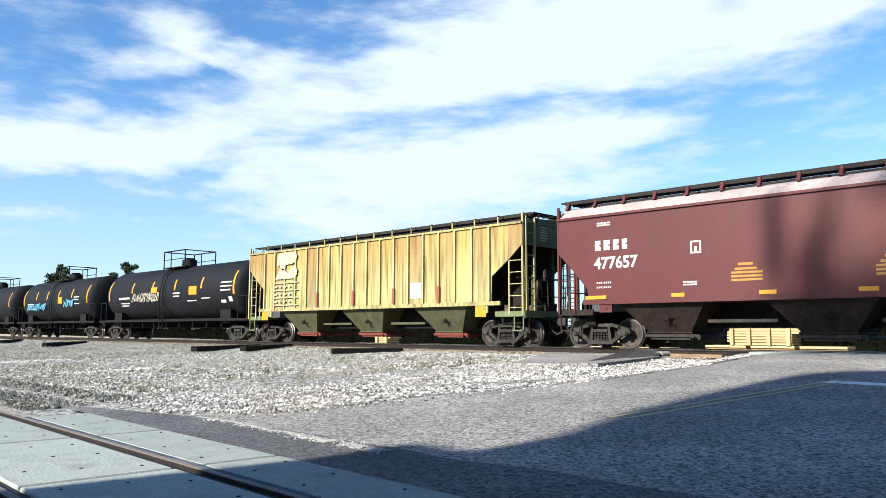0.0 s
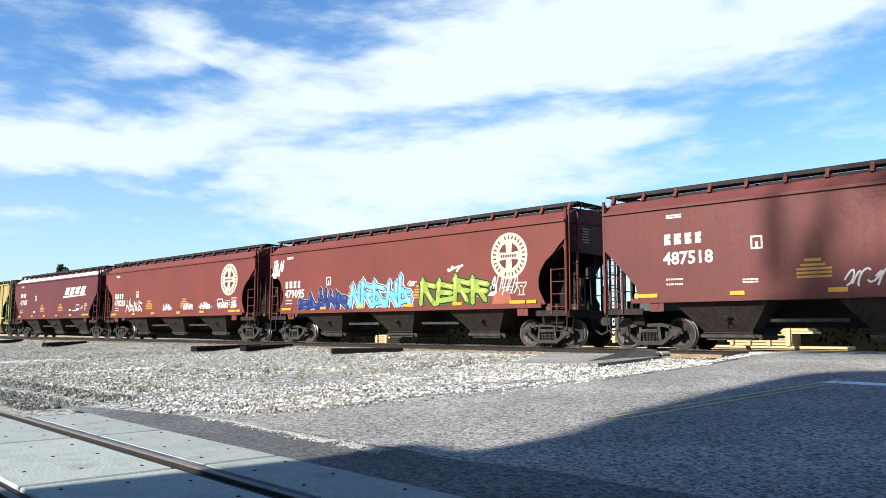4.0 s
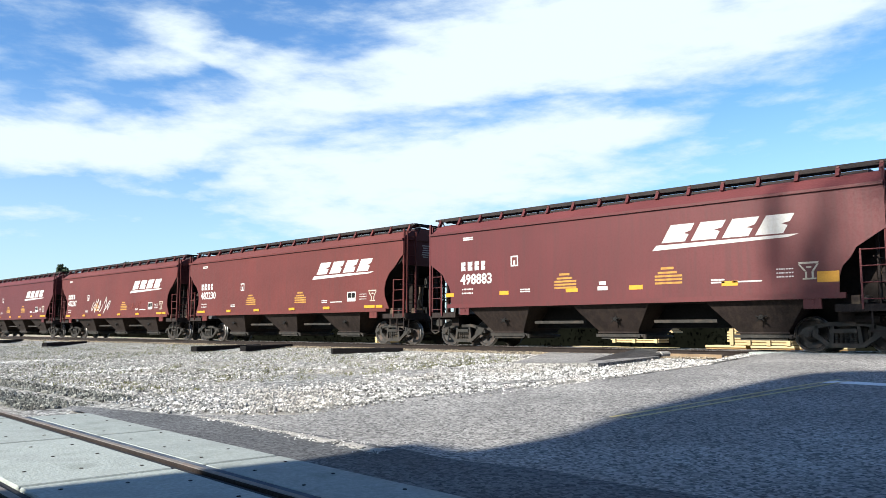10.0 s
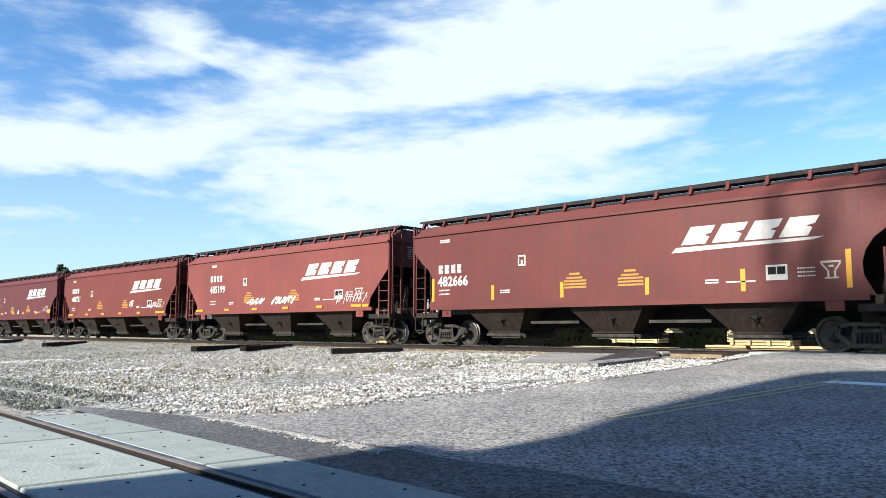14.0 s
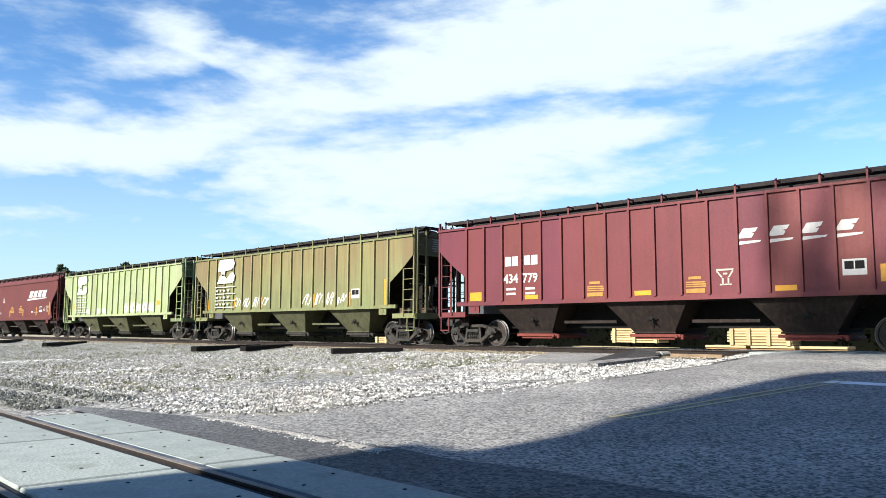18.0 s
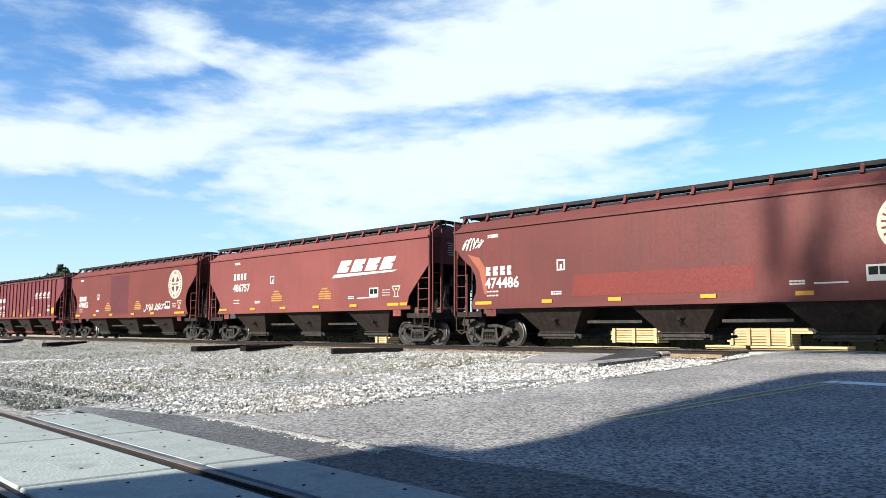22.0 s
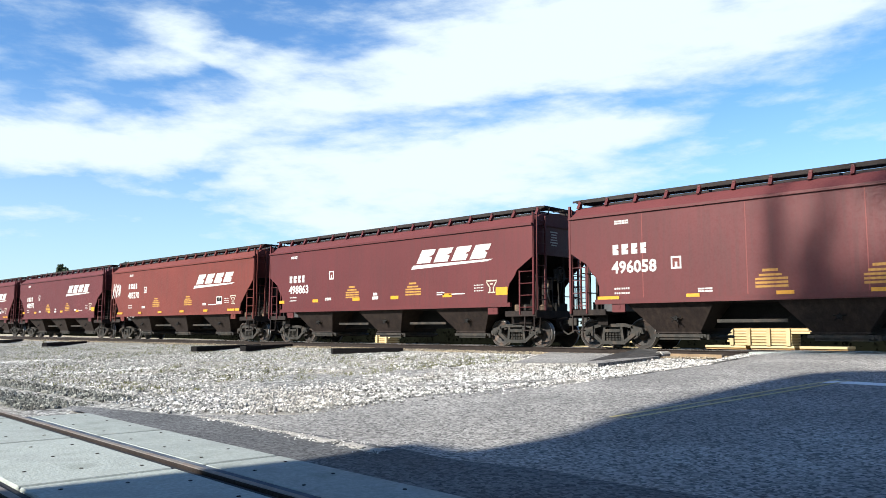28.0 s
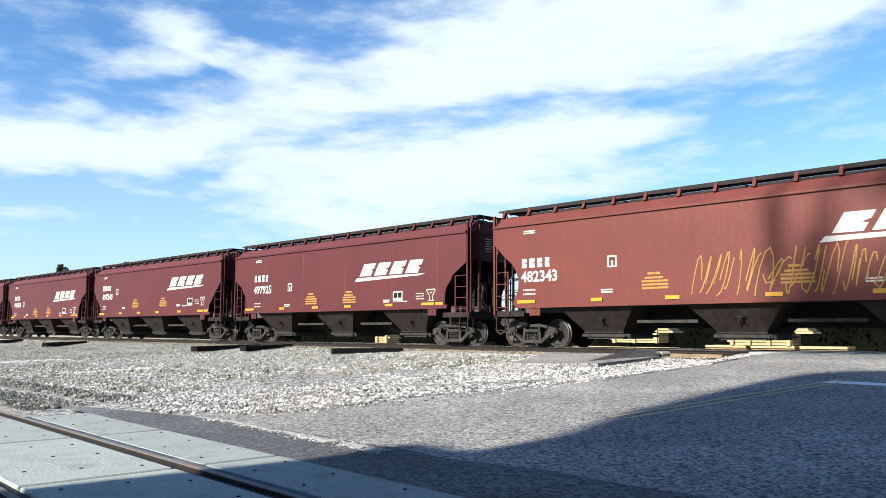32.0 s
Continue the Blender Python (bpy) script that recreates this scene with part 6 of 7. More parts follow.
for car, hh in ((yc, 8.4), (c12, 8.4), (c13, 8.4)):
    crest(car, -hh + 2.35, YM - 0.075, FADEDCREST if car is yc else WORNWHITE)
for i in (5, 8, 11, 14):
    plate(yc, "rust_patch", "rust_patch", [rect(0, 0.13, 0, 0.62)], -8.4 + 1.42 - 0.065 + 0.8212 * i, 1.56, ORANGEM, YM - 0.075, "red-brown primer patch on a rib")
plate(yc, "notice", "notice_w", [rect(0, 0.60, 0, 0.6)], bay_face(8.4, 12) - 0.30, 1.75, WHITE, YM - 0.01)
plate(yc, "notice", "notice_y", [rect(0, 0.5, 0, 0.42)], 6.3, 1.02, YMARK, YM, "yellow notice plate")
plate(yc, "notice", "notice_y", [rect(0, 0.5, 0, 0.42)], -7.2, 1.02, YMARK, YM, "yellow notice plate")
for i in (3, 5, 6, 10, 11, 12, 13, 14):
    tag(c12, 300 + i, bay_face(8.4, i) - 0.36, 1.6, 0.72, 0.55 if i > 8 else 0.3, strokes=7, thick=0.12)
plate(c12, "notice", "notice_o", [rect(0, 0.42, 0, 0.22)], bay_face(8.4, 15) - 0.2, 2.0, YMARK, YM - 0.006)
plate(c12, "notice", "notice_o", [rect(0, 0.42, 0, 0.22)], bay_face(8.4, 0) - 0.2, 2.0, YMARK, YM - 0.006)
for k, i in enumerate((3, 4, 5, 6, 10, 11, 12, 13)):
    tag(c13, 330 + k, bay_face(8.4, i) - 0.28, 1.62, 0.56, 0.55, strokes=3, thick=0.06)
for i in (0, 3, 6, 11, 14):
    plate(c13, "reflective_strip", "refl_g", [rect(0, 0.12, 0, 0.55)], bay_face(8.4, i) - 0.40, 1.58, YMARK, YM - 0.006, "upright yellow reflective strip")
plate(c13, "reflective_strip", "refl_g2", [rect(0, 0.16, 0, 1.0)], 6.75, 1.56, YMARK, YM - 0.006, "upright yellow reflective strip")
for a in (0.05, 0.29):
    plate(c13, "record_panel", "rec_b", [rect(0, 0.21, 0, 0.20)], bay_face(8.4, 14) - 0.25 + a, 2.01, BLACK, YM - 0.010)
plate(c13, "record_plate", "rec_w", [rect(0, 0.55, 0, 0.40)], bay_face(8.4, 14) - 0.25, 1.86, WHITE, YM - 0.006, "black and white service record plate")
# the faded red ribbed car: the sign is broken over four bays
for k in range(4):
    part("sign_block", MESH["sign_block%d" % (k % 2)], WHITE, c14, "leaning white block of the company sign", at=(bay_face(8.4, 12 + k) - 0.42, YM - 0.006, 3.02)).scale = (0.55, 1, 0.52)
    plate(c14, "sign_bar", "sign_bar_s", [[(0, 0), (0.62, 0.05), (0.66, 0.10), (0.08, 0.10)]], bay_face(8.4, 12 + k) - 0.42, 2.84, WHITE, YM - 0.006)
side_text(c14, "434", bay_face(8.4, 2) - 0.37, 2.15, 0.42, WHITE, YM - 0.006)
side_text(c14, "779", bay_face(8.4, 3) - 0.37, 2.15, 0.42, WHITE, YM - 0.006)
for i in (2, 3):
    for a in (0.0, 0.3):
        plate(c14, "mark_block", "mark_block0.26", [rect(0, 0.26, 0, 0.32)], bay_face(8.4, i) - 0.30 + a, 2.72, WHITE, YM - 0.006)
    plate(c14, "data_stencil", "stencil_f", bars([0.4], 0.08, 0.05, 2, 0.16), bay_face(8.4, i) - 0.25, 1.9, WHITE, YM - 0.006)
for i in (6, 10):
    plate(c14, "warning_stencil", "warn_small", [rect(0.0, 0.56, 0.0, 0.12), rect(0.0, 0.60, 0.16, 0.20), rect(0.0, 0.60, 0.22, 0.26), rect(0.0, 0.58, 0.28, 0.32), rect(0.08, 0.46, 0.38, 0.46)], bay_face(8.4, i) - 0.29, 1.60, OMARK, YM - 0.006, "orange-yellow warning stencil")
plate(c14, "badge", "badge", [], bay_face(8.4, 11) - 0.22, 1.78, CREAM, YM - 0.006, "pale funnel-shaped stencil")
for i, hh in ((0, 0.3), (3, 0.14), (8, 0.14), (13, 0.14)):
    plate(c14, "notice", "notice_r%.2f" % hh, [rect(0, 0.55, 0, hh)], bay_face(8.4, i) - 0.28, 1.58, YMARK, YM - 0.006, "yellow notice plate")
plate(c14, "record_plate", "rec_w", [rect(0, 0.55, 0, 0.40)], bay_face(8.4, 15) - 0.28, 1.9, WHITE, YM - 0.006, "black and white service record plate")
for a in (0.05, 0.29):
    plate(c14, "record_panel", "rec_b", [rect(0, 0.21, 0, 0.20)], bay_face(8.4, 15) - 0.28 + a, 2.05, BLACK, YM - 0.010)
plate(c14, "notice", "notice_y", [rect(0, 0.5, 0, 0.42)], bay_face(8.4, 16) - 0.26, 1.72, YMARK, YM - 0.006, "yellow notice plate")


# ---------------------------------------------------------------- beside and beyond the line
def loose_tie(x0, y0, x1, y1, z):
    l = round(math.hypot(x1 - x0, y1 - y0), 1)
    me = as_mesh("loose_tie%.1f" % l, lambda bm: (box(bm, -l / 2, l / 2, -0.13, 0.13, 0, 0.20), bevelled(bm, 0.015)))
    ob = part("loose_tie", me, TAR)
    ob.matrix_world = Matrix.Translation(((x0 + x1) / 2, (y0 + y1) / 2, z)) @ Matrix.Rotation(math.atan2(y1 - y0, x1 - x0), 4, "Z")
    return tagged(ob, "black creosoted timber lying on the gravel", "railway tie", group="loose ties")


def tree(name, x, y, z, height, spread, seed, label, trunk_h=0.35):
    """A tapered trunk with limbs and a crown of many small leaf clumps with gaps."""
    rng = random.Random(seed)
    root = tagged(new(name), label, "tree")
    root.location = (x, y, z)
    tips = []

    def tr(bm):
        pts = [Vector((0, 0, 0))]
        for i in range(1, 6):
            pts.append(Vector((rng.uniform(-1, 1) * height * 0.012 * i, rng.uniform(-1, 1) * height * 0.012 * i, height * 0.72 * i / 5)))
        for i, (a, b) in enumerate(zip(pts, pts[1:])):
            rod(bm, a, b + (b - a) * 0.05, height * 0.022 * (1 - i * 0.16), 8)
        for k in range(14):
            t = rng.uniform(trunk_h, 1.0)
            base = pts[min(4, int(t * 5))].lerp(pts[min(5, int(t * 5) + 1)], t * 5 % 1)
            a = rng.uniform(0, 6.283)
            l = spread * rng.uniform(0.5, 1.0)
            tip = base + Vector((math.cos(a) * l, math.sin(a) * l, rng.uniform(0.05, 0.28) * height))
            mid = base.lerp(tip, 0.5) + Vector((0, 0, -0.03 * height))
            rod(bm, base, mid, height * 0.008, 6)
            rod(bm, mid, tip, height * 0.005, 5)
            tips.extend((tip, mid, base.lerp(tip, 0.75)))
        tips.append(pts[-1] + Vector((0, 0, height * 0.2)))
    bm = bmesh.new()
    tr(bm)
    me = bpy.data.meshes.new("trunk")
    bm.to_mesh(me)
    bm.free()
    me.materials.append(None)
    part("trunk", me, BARK, root)
    V, F = [], []
    for tip in tips:
        for c in range(5):
            ctr = tip + Vector((rng.gauss(0, 1), rng.gauss(0, 1), rng.gauss(0, 0.7))) * spread * 0.17
            for k in range(40):
                p = ctr + Vector((rng.gauss(0, 1), rng.gauss(0, 1), rng.gauss(0, 0.8))) * spread * 0.10
                s = height * rng.uniform(0.014, 0.028)
                e = Euler((rng.uniform(0, 6.28), rng.uniform(0, 6.28), rng.uniform(0, 6.28))).to_matrix()
                n = len(V)
                V += [p + e @ Vector(q) * s for q in ((-1, 0, 0), (0, -0.5, 0.1), (1, 0, 0), (0, 0.5, 0.1))]
                F.append((n, n + 1, n + 2, n + 3))
    me = bpy.data.meshes.new("crown")
    me.from_pydata([tuple(v) for v in V], [], F)
    me.materials.append(None)
    part("crown", me, LEAF, root)
    return root


def board_stack(x0, x1, y, z0, z1, posts, label):
    """Cream boards stacked flat between uprights, the top ones running out past the last post."""
    st = tagged(new("board_stack"), label, "board stack", group="board stacks")
    st.location = (0, y, 0)
    rng = random.Random(int(-x0 * 10))
    n = max(2, round((z1 - z0) / 0.125))
    p = (z1 - z0) / n
    for k in range(n):
        top = k >= n - 2
        a = x0 + (0.16 if k in (0, n - 1) else 0.0) + rng.uniform(0, 0.03)
        b = (x1 - (0.18 if k == n - 1 else 0.0)) if top else posts[-1] + 0.12
        part("board", as_mesh("stack_board_%.2f_%.2f" % (a, b), lambda bm: box(bm, a, b, -0.5 + 0.02 * rng.random(), 0.5, 0, p * 0.66)), LUMBER, st, at=(0, 0, z0 + p * k))
        part("sticker", as_mesh("stack_sticker_%.2f_%.2f" % (a, b), lambda bm: box(bm, a + 0.06, b - 0.06, -0.455, 0.45, 0, p * 0.34)), DUNNAGE, st, "tan packing strip between boards", at=(0, 0, z0 + p * (k + 0.66)))
    for x in posts:
        part("post", as_mesh("stack_post%.2f" % x, lambda bm: box(bm, x - 0.08, x + 0.08, -0.60, -0.51, z0 - 0.02, z1 - 0.03)), LUMBER, st)
    return st


def board_deck(x0, x1, y, z, layers, label):
    """A low run of boards lying on bunks on the ground."""
    st = tagged(new("board_deck"), label, "board stack", group="board stacks")
    st.location = (x0, y, z)
    n = max(1, round((x1 - x0) / 1.9))
    w = (x1 - x0) / n
    for k in range(n):
        for r in range(layers):
            part("board", as_mesh("deck_board%.2f_%d" % (w, r), lambda bm: box(bm, 0.02 + 0.08 * r, w - 0.03 - 0.08 * r, -0.55, 0.5, 0, 0.09)), LUMBER, st, at=(k * w, 0.02 * r, 0.10 + 0.19 * r))
        part("bunk", as_mesh("deck_bunk%.2f" % w, lambda bm: box(bm, 0.1, w - 0.12, -0.46, 0.46, 0, 0.10)), TAR, st, "dark bunk timber", at=(k * w, 0.02, 0.0))
        if layers > 1:
            part("bunk", as_mesh("deck_bunk%.2f" % w, lambda bm: box(bm, 0.1, w - 0.12, -0.46, 0.46, 0, 0.10)), DUNNAGE, st, "tan packing strip between boards", at=(k * w, 0.02, 0.19))
    return st


def build_far_side():
    board_deck(-23.2, -17.75, 12.0, -0.40, 1, "long cream boards laid low on bunks beyond the tracks")
    board_deck(-16.1, -9.95, 12.0, -0.44, 2, "long cream boards laid low on bunks beyond the tracks")
    board_stack(-20.95, -17.6, 12.0, 0.01, 0.72, (-20.7, -19.6, -18.45), "cream wooden boards stacked between posts beyond the tracks")
    board_stack(-15.0, -11.35, 12.0, -0.03, 0.71, (-14.75, -14.0, -13.15, -12.32), "cream wooden boards stacked between posts beyond the tracks")
    board_stack(-39.0, -37.5, 12.2, -0.42, 0.30, (-38.7, -37.8), "small cream board stack beyond the tracks")
    # low scrub band added to close the yard, its near-black colour standing for shade
    rng = random.Random(77)
    V, F = [], []
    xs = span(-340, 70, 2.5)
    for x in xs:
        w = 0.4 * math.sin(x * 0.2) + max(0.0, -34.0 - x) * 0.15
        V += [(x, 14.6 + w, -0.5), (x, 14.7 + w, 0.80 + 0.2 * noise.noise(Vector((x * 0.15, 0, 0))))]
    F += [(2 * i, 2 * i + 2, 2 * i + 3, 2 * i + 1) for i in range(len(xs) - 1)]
    for k in range(28000):
        x = rng.uniform(-335, 60)
        y = 14.8 + rng.gauss(0, 0.4) + 0.4 * math.sin(x * 0.2) + max(0.0, -34.0 - x) * 0.15
        top = 1.55 + 0.25 * noise.noise(Vector((x * 0.15, 0, 0))) + 0.25 * noise.noise(Vector((x * 0.6, 2, 0)))
        z = -0.42 + rng.uniform(0, 1) ** 0.8 * top
        s = rng.uniform(0.06, 0.15)
        e = Euler((rng.uniform(0, 6.28), rng.uniform(0, 6.28), rng.uniform(0, 6.28))).to_matrix()
        n = len(V)
        V += [tuple(Vector((x, y, z)) + e @ Vector(q) * s) for q in ((-1, 0, 0), (0, -0.6, 0.1), (1, 0, 0), (0, 0.6, 0.1))]
        F.append((n, n + 1, n + 2, n + 3))
    me = bpy.data.meshes.new("scrub")
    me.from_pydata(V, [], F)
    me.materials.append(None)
    tagged(part("scrub", me, SCRUB), "low scrub along the far yard edge, shade put into its colour", "scrub", kind="stuff")
    tree("tree", -148.0, 30.0, -0.5, 13.4, 2.0, 11, "dark green broadleaf tree far behind the train")
    tree("tree", -124.8, 30.0, -0.5, 10.8, 1.2, 12, "dark green broadleaf tree far behind the train")
    tree("tree", -115.2, 30.0, -0.5, 11.6, 1.5, 13, "dark green broadleaf tree far behind the train")


def build_near_side():
    for a in ((-21.6, -5.35, -20.6, -2.9, -0.28), (-28.3, -6.9, -31.2, -2.1, -0.30), (-26.5, -5.8, -29.3, -1.7, -0.27), (-42.4, -7.6, -48.0, -3.4, -0.32), (-53.5, -6.4, -60.0, -3.2, -0.30)):
        loose_tie(*a)
    # short pipe end and a stub of old rail beside the crossing
    pe = tagged(new("pipe_end"), "whitish concrete pipe end beside the rails", "pipe")
    pe.location = (-10.85, -1.95, -0.16)
    part("pipe", as_mesh("pipe_end", lambda bm: lathe(bm, [(0.07, -0.25), (0.13, -0.25), (0.13, 0.25), (0.07, 0.25)], 16)), LIP, pe)
    tm = tagged(new("timber_stub"), "weathered timber stub along the rail", "timber")
    tm.location = (-9.9, -1.85, -0.12)
    part("timber", as_mesh("timber_stub", lambda bm: (box(bm, -0.75, 0.75, -0.08, 0.08, -0.1, 0.03), bevelled(bm, 0.012))), LIPWOOD, tm)


def build_behind():
    """Unseen casters added behind the camera to shade the road and cars: a plain building and a tall tree with
    overhanging limbs.
    """
    b = tagged(new("building"), "unseen plain brown building, added to shade the road", "building")
    b.location = (0, 0, -0.74)
    H = 10.6
    # dark walls, drawn out to the right, to cut sky light on the road
    part("wall", as_mesh("bwall", lambda bm: box(bm, -6.6, 70, -40, -26.0, 0, H)), WALLP, b)
    part("roof", as_mesh("broof", lambda bm: box(bm, -6.68, 70.1, -40.1, -25.92, H, H + 0.2)), WALLP, b)
    # bay and wing are shaped only to outline the shadow on the road
    part("upper_bay", as_mesh("bbay", lambda bm: prism(bm, [(-6.6, 6.1), (-6.75, 6.9), (-7.25, 7.9), (-7.75, 8.8), (-8.0, 9.7), (-8.1, 10.7), (-7.8, 11.2), (-7.3, 11.4), (-6.6, 11.4)], -26.0, -29.0)), WALLP, b)
    part("wing_wall", as_mesh("bwing", lambda bm: box(bm, -7.35, -6.6, -38, -26.2, 0, 5.2)), WALLP, b)
    part("wing_roof", as_mesh("bwingroof", lambda bm: box(bm, -7.42, -6.6, -38.1, -26.1, 5.2, 5.35)), WALLP, b)
    root = tagged(new("tree"), "unseen tall tree, its limbs added to shade the passing cars", "tree")
    root.location = (-7.0, -31.0, -0.74)
    rng = random.Random(5)
    # drooping sprays: top, foot, spread of the leaves at the foot
    sprays = [((-5.05, 0, 21.9), (-5.2, 0, 18.5), 0.12), ((-3.3, 0, 21.9), (-4.35, 0, 18.3), 0.20), ((-1.9, 0, 21.8), (-2.6, 0.3, 20.3), 0.25)]

    def limbs(bm):
        fork, crook = Vector((2.6, 0.1, 17.5)), Vector((1.2, 0, 22.3))
        pipe(bm, [(3.0, 0, 0), (2.8, 0.1, 9), fork], 0.24, 8)
        rod(bm, fork, crook, 0.13, 6)
        pipe(bm, [crook, (-1.9, 0, 22.2), (-3.3, 0, 22.1), (-5.05, 0, 22.0)], 0.07, 6)
        for a, b, _ in sprays:
            rod(bm, a, b, 0.035, 5)
        pipe(bm, [fork, (0.5, 0, 18.2), (-2.0, 0, 17.9), (-4.3, 0, 17.3)], 0.05, 6)
    part("trunk", as_mesh("shade_trunk", limbs), BARK, root)
    V, F = [], []
    # leaf clumps placed so that their shadows fall on the cars
    clumps = [(Vector(a).lerp(Vector(b), t), 0.07 + w * t, 95 if t > 0.4 else 45) for a, b, w in sprays for t in (0.1, 0.3, 0.5, 0.65, 0.8, 0.95)]
    clumps.append((Vector((-4.25, 0, 18.55)), 0.25, 190))
    clumps += [(Vector((-5.1 + 0.5 * i, 0, 17.0 + 0.42 * k)), 0.27, (150, 150, 105, 60, 40)[k]) for i in range(9) for k in range(5) if k < 2 + i]
    clumps += [(Vector((x, 0.5, z)), 0.6, 90) for x, z in ((1.2, 21), (2.2, 22.5), (2.6, 19.5), (3.4, 21))]
    for ctr, spread, count in clumps:
        for k in range(count):
            p = ctr + Vector((rng.gauss(0, spread), rng.gauss(0, 0.6), rng.gauss(0, 0.22)))
            e = Euler((rng.uniform(0, 6.28), rng.uniform(0, 6.28), rng.uniform(0, 6.28))).to_matrix()
            n = len(V)
            V += [tuple(p + e @ Vector(q) * 0.09) for q in ((-1, 0, 0), (0, -0.5, 0.1), (1, 0, 0), (0, 0.5, 0.1))]
            F.append((n, n + 1, n + 2, n + 3))
    me = bpy.data.meshes.new("crown")
    me.from_pydata(V, [], F)
    me.materials.append(None)
    part("crown", me, LEAF, root)


build_far_side()
build_near_side()
build_behind()


def gravel_place(x0, x1, y0, y1, power):
    def f(rng):
        while True:
            t = rng.uniform() ** power
            x = x1 - (x1 - x0) * t
            y = rng.uniform(y0, y1)
            if x < road_left(y) + 0.15 + min(1.6, rng.exponential(0.22)) and not (y < -16.7 and x > -11.9):
                return x, y, max(ground_z(x, y), road_z(y) + 0.004 if x > road_left(y) else -9)
    return f


scatter_stones("gravel_stones", 82000, gravel_place(-48, -8.0, -17.2, -2.2, 1.7), 0.012, 0.038, STONE, "loose pale crushed stones on the ground", 5)
scatter_stones("ballast_stones", 9000, gravel_place(-31, -13.2, -17.8, -16.0, 1.4), 0.026, 0.062, STONE_DARK, "coarse grey ballast stones beside the spur track", 6)



def drift_place(x0, y0, x1, y1, wide):
    def f(rng):
        t = rng.uniform()
        x, y = x0 + (x1 - x0) * t + rng.normal(0, wide), y0 + (y1 - y0) * t + rng.normal(0, wide * 0.5)
        return x, y, ground_z(x, y) + 0.015
    return f


scatter_stones("coarse_stones", 9000, gravel_place(-42, -9.6, -16.4, -3.0, 1.3), 0.026, 0.058, STONE, "coarser stones lying on the gravel", 9)
WHITESTONE = island_mat("white_crushed_stone", (0.85, 0.84, 0.80), (0.30, 0.29, 0.27), (0.55, 0.53, 0.48))
for k, line in enumerate(((-28.7, -13.7, -28.5, -11.8, 0.30), (-20.9, -14.5, -20.7, -12.2, 0.14))):
    scatter_stones("stone_drift", 800, drift_place(*line), 0.012, 0.034, WHITESTONE, "drift of whiter crushed stone", 40 + k)


def build_weeds():
    """Low dry tufts scattered over the gravel away from the road."""
    rng = random.Random(31)
    V, F = [], []
    for k in range(2600):
        x = -13.5 - 48 * rng.random() ** 1.6
        y = rng.uniform(-16.2, -3.2)
        if noise.noise(Vector((x * 0.22, y * 0.4, 9))) < -0.05 or x > road_left(y) - 1.5:
            continue
        z = ground_z(x, y)
        for b in range(rng.randint(4, 8)):
            a, l, w = rng.uniform(0, 6.283), rng.uniform(0.03, 0.10), rng.uniform(0.006, 0.014)
            ox, oy = x + rng.gauss(0, 0.05), y + rng.gauss(0, 0.05)
            n = len(V)
            c, d = math.cos(a), math.sin(a)
            V += [(ox - w * d, oy + w * c, z), (ox + w * d, oy - w * c, z), (ox + c * l * 0.7, oy + d * l * 0.7, z + l)]
            F.append((n, n + 1, n + 2))
    me = bpy.data.meshes.new("weeds")
    me.from_pydata(V, [], F)
    me.materials.append(None)
    tagged(part("weeds", me, WEED), "low dry olive weeds between the stones", "weeds", kind="stuff")


build_weeds()
bal = sheet("ground_ballast", span(-140, -9.4, 2.6), [-2.9, -2.3, -1.6, -0.9, 0.9, 1.6, 2.9], lambda x, y: -0.187 - 0.05 * max(0.0, abs(y) - 1.7) + 0.008 * noise.noise(Vector((x, y * 3, 0))), EARTH)
tagged(bal, "tan gravelly ballast between the wooden ties", "ballast", kind="structure")
scatter_stones("track_ballast", 9000, lambda rng: (-9.3 - 52 * rng.uniform() ** 1.5, rng.uniform(-2.7, -0.85), -0.185), 0.02, 0.05, STONE_TAN, "tan and grey ballast stones along the main line", 8)


def lip_place(rng):
    x = rng.uniform(-9.8, -5.7)
    y = -16.70 - 0.06 * (x + 9.7) + 0.10 * noise.noise(Vector((x * 1.3, 1, 0))) + rng.normal(0, 0.05 if x < -7.4 else 0.10)
    return x, y, -0.655


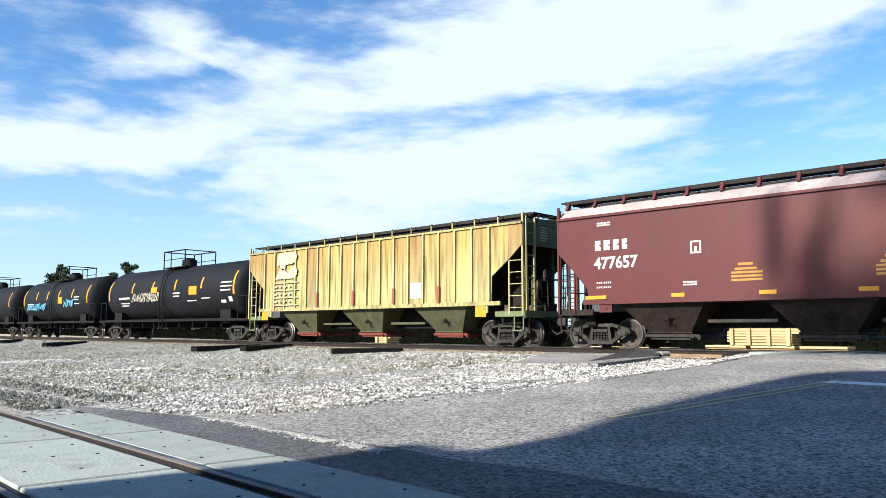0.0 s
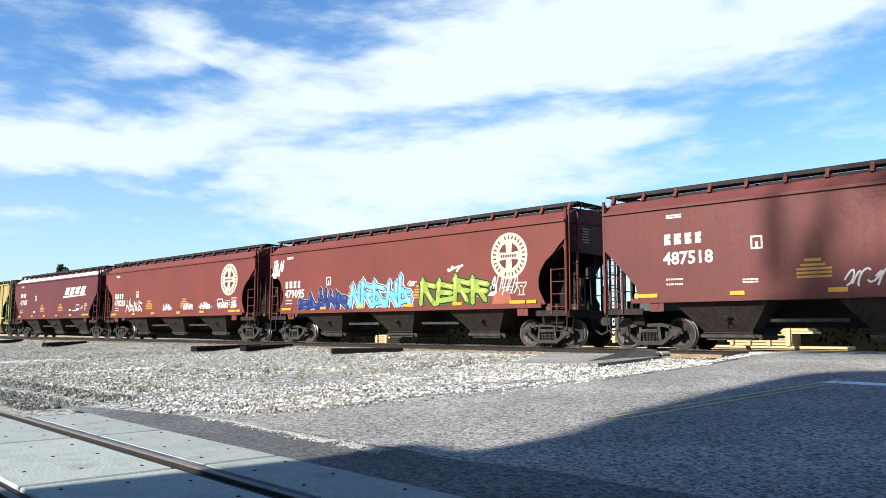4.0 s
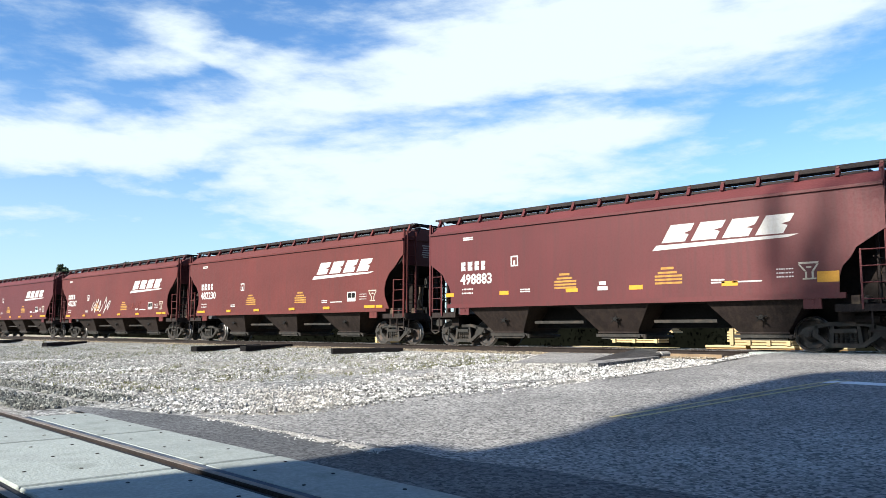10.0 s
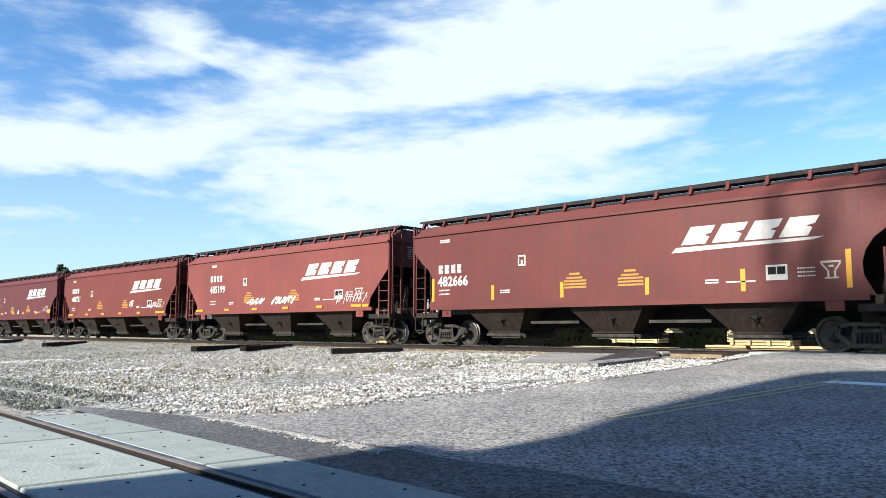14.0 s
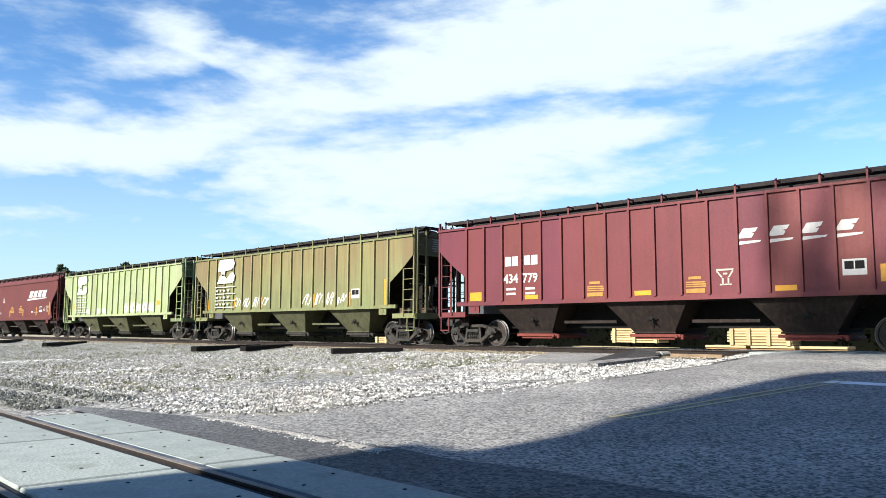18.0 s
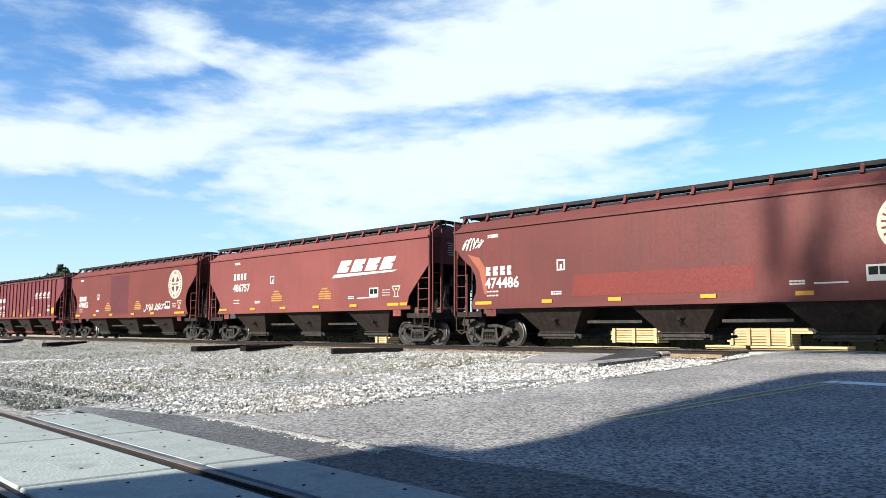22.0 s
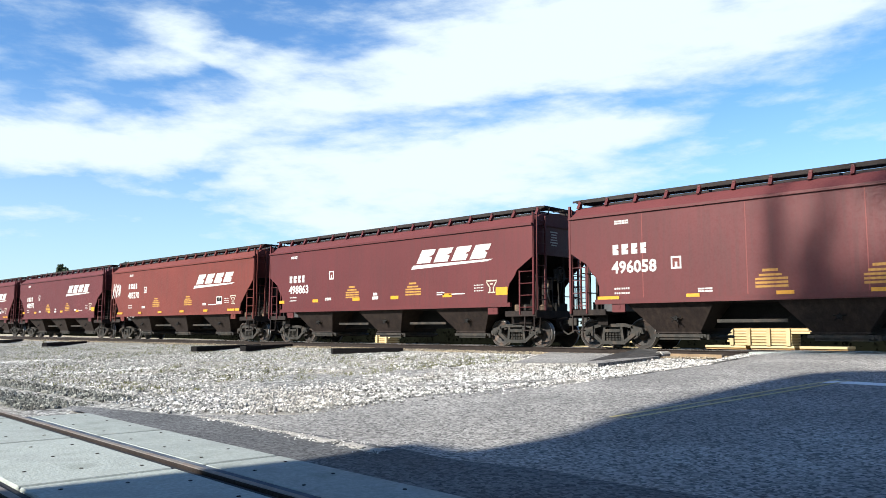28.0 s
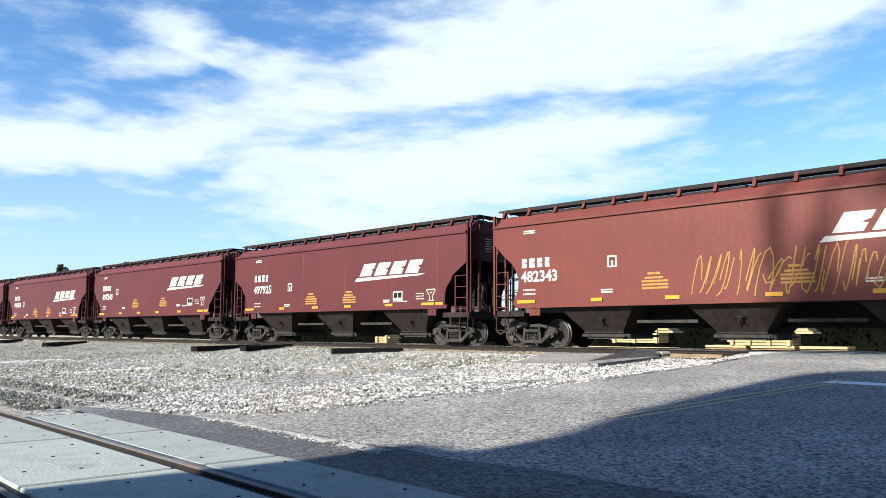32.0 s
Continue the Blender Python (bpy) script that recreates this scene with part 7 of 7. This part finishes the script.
scatter_stones("crumbled_edge", 1100, lip_place, 0.004, 0.015, STONE, "pale crumbs along the broken road edge", 7)

# ---------------------------------------------------------------- motion of the train
# way of the train along the line, metres, every half second of the stretches 0-3.5, 5.5-14.5, 16.5-25.5, 27.5-32 s
WAY = {
    0.0: (8.69, 2.55, -4.33, -10.3, -18.2, -24.02, -30.25, -37.14),
    5.5: (-62.9, -69.64, -75.83, -82.61, -88.82, -96.53, -102.75, -109.62, -115.82, -122.52, -128.67, -135.53, -142.43, -148.61, -155.49, -161.7, -168.63, -175.46, -181.65),
    16.5: (-208.1, -215.58, -221.88, -228.82, -234.52, -241.59, -248.09, -255.29, -262.17, -268.52, -275.5, -282.44, -288.84, -295.95, -302.38, -309.98, -316.38, -323.41, -329.81),
    27.5: (-356.66, -364.39, -370.82, -377.83, -384.38, -391.61, -398.02, -405.05, -410.85, -418.64),
}


def way_rows():
    rows = [(t0 + 0.5 * i, s) for t0, ss in WAY.items() for i, s in enumerate(ss)]
    out = []
    for (ta, a), (tb, b) in zip(rows, rows[1:]):
        out.append((ta, a))
        if tb - ta > 0.6:
            out += [(ta + 0.5 * k, a + (b - a) * k / 4) for k in (1, 2, 3)]
    return out + [rows[-1]]


def way(t, rows):
    for (ta, a), (tb, b) in zip(rows, rows[1:]):
        if t <= tb:
            return a + (b - a) * (t - ta) / (tb - ta)
    return rows[-1][1]


def motions():
    rows = way_rows()
    shift = [(k / FPS, way(k / FPS, rows)) for k in range(int(32 * FPS) + 1)]
    for car in CARS:
        mid = car["mid"]
        walk(car, [(t, pose(mid + s, 0, 0)) for t, s in rows])
        # wheels roll without slipping while the car is near the crossing
        turns = [(t, math.degrees(s / R_WHEEL)) for t, s in shift if -95 < mid + s < 16]
        turns = [(0.0, turns[0][1])] * (turns[0][0] > 0) + turns + [(32.0, turns[-1][1])] * (turns[-1][0] < 32.0)
        for truck in car.children:
            for ws in truck.children:
                if ws.name.startswith("wheelset"):
                    walk(ws, [(t, pose(ws.location.x, 0, R_WHEEL, 0, a, 0)) for t, a in turns])
        del car["mid"]


motions()
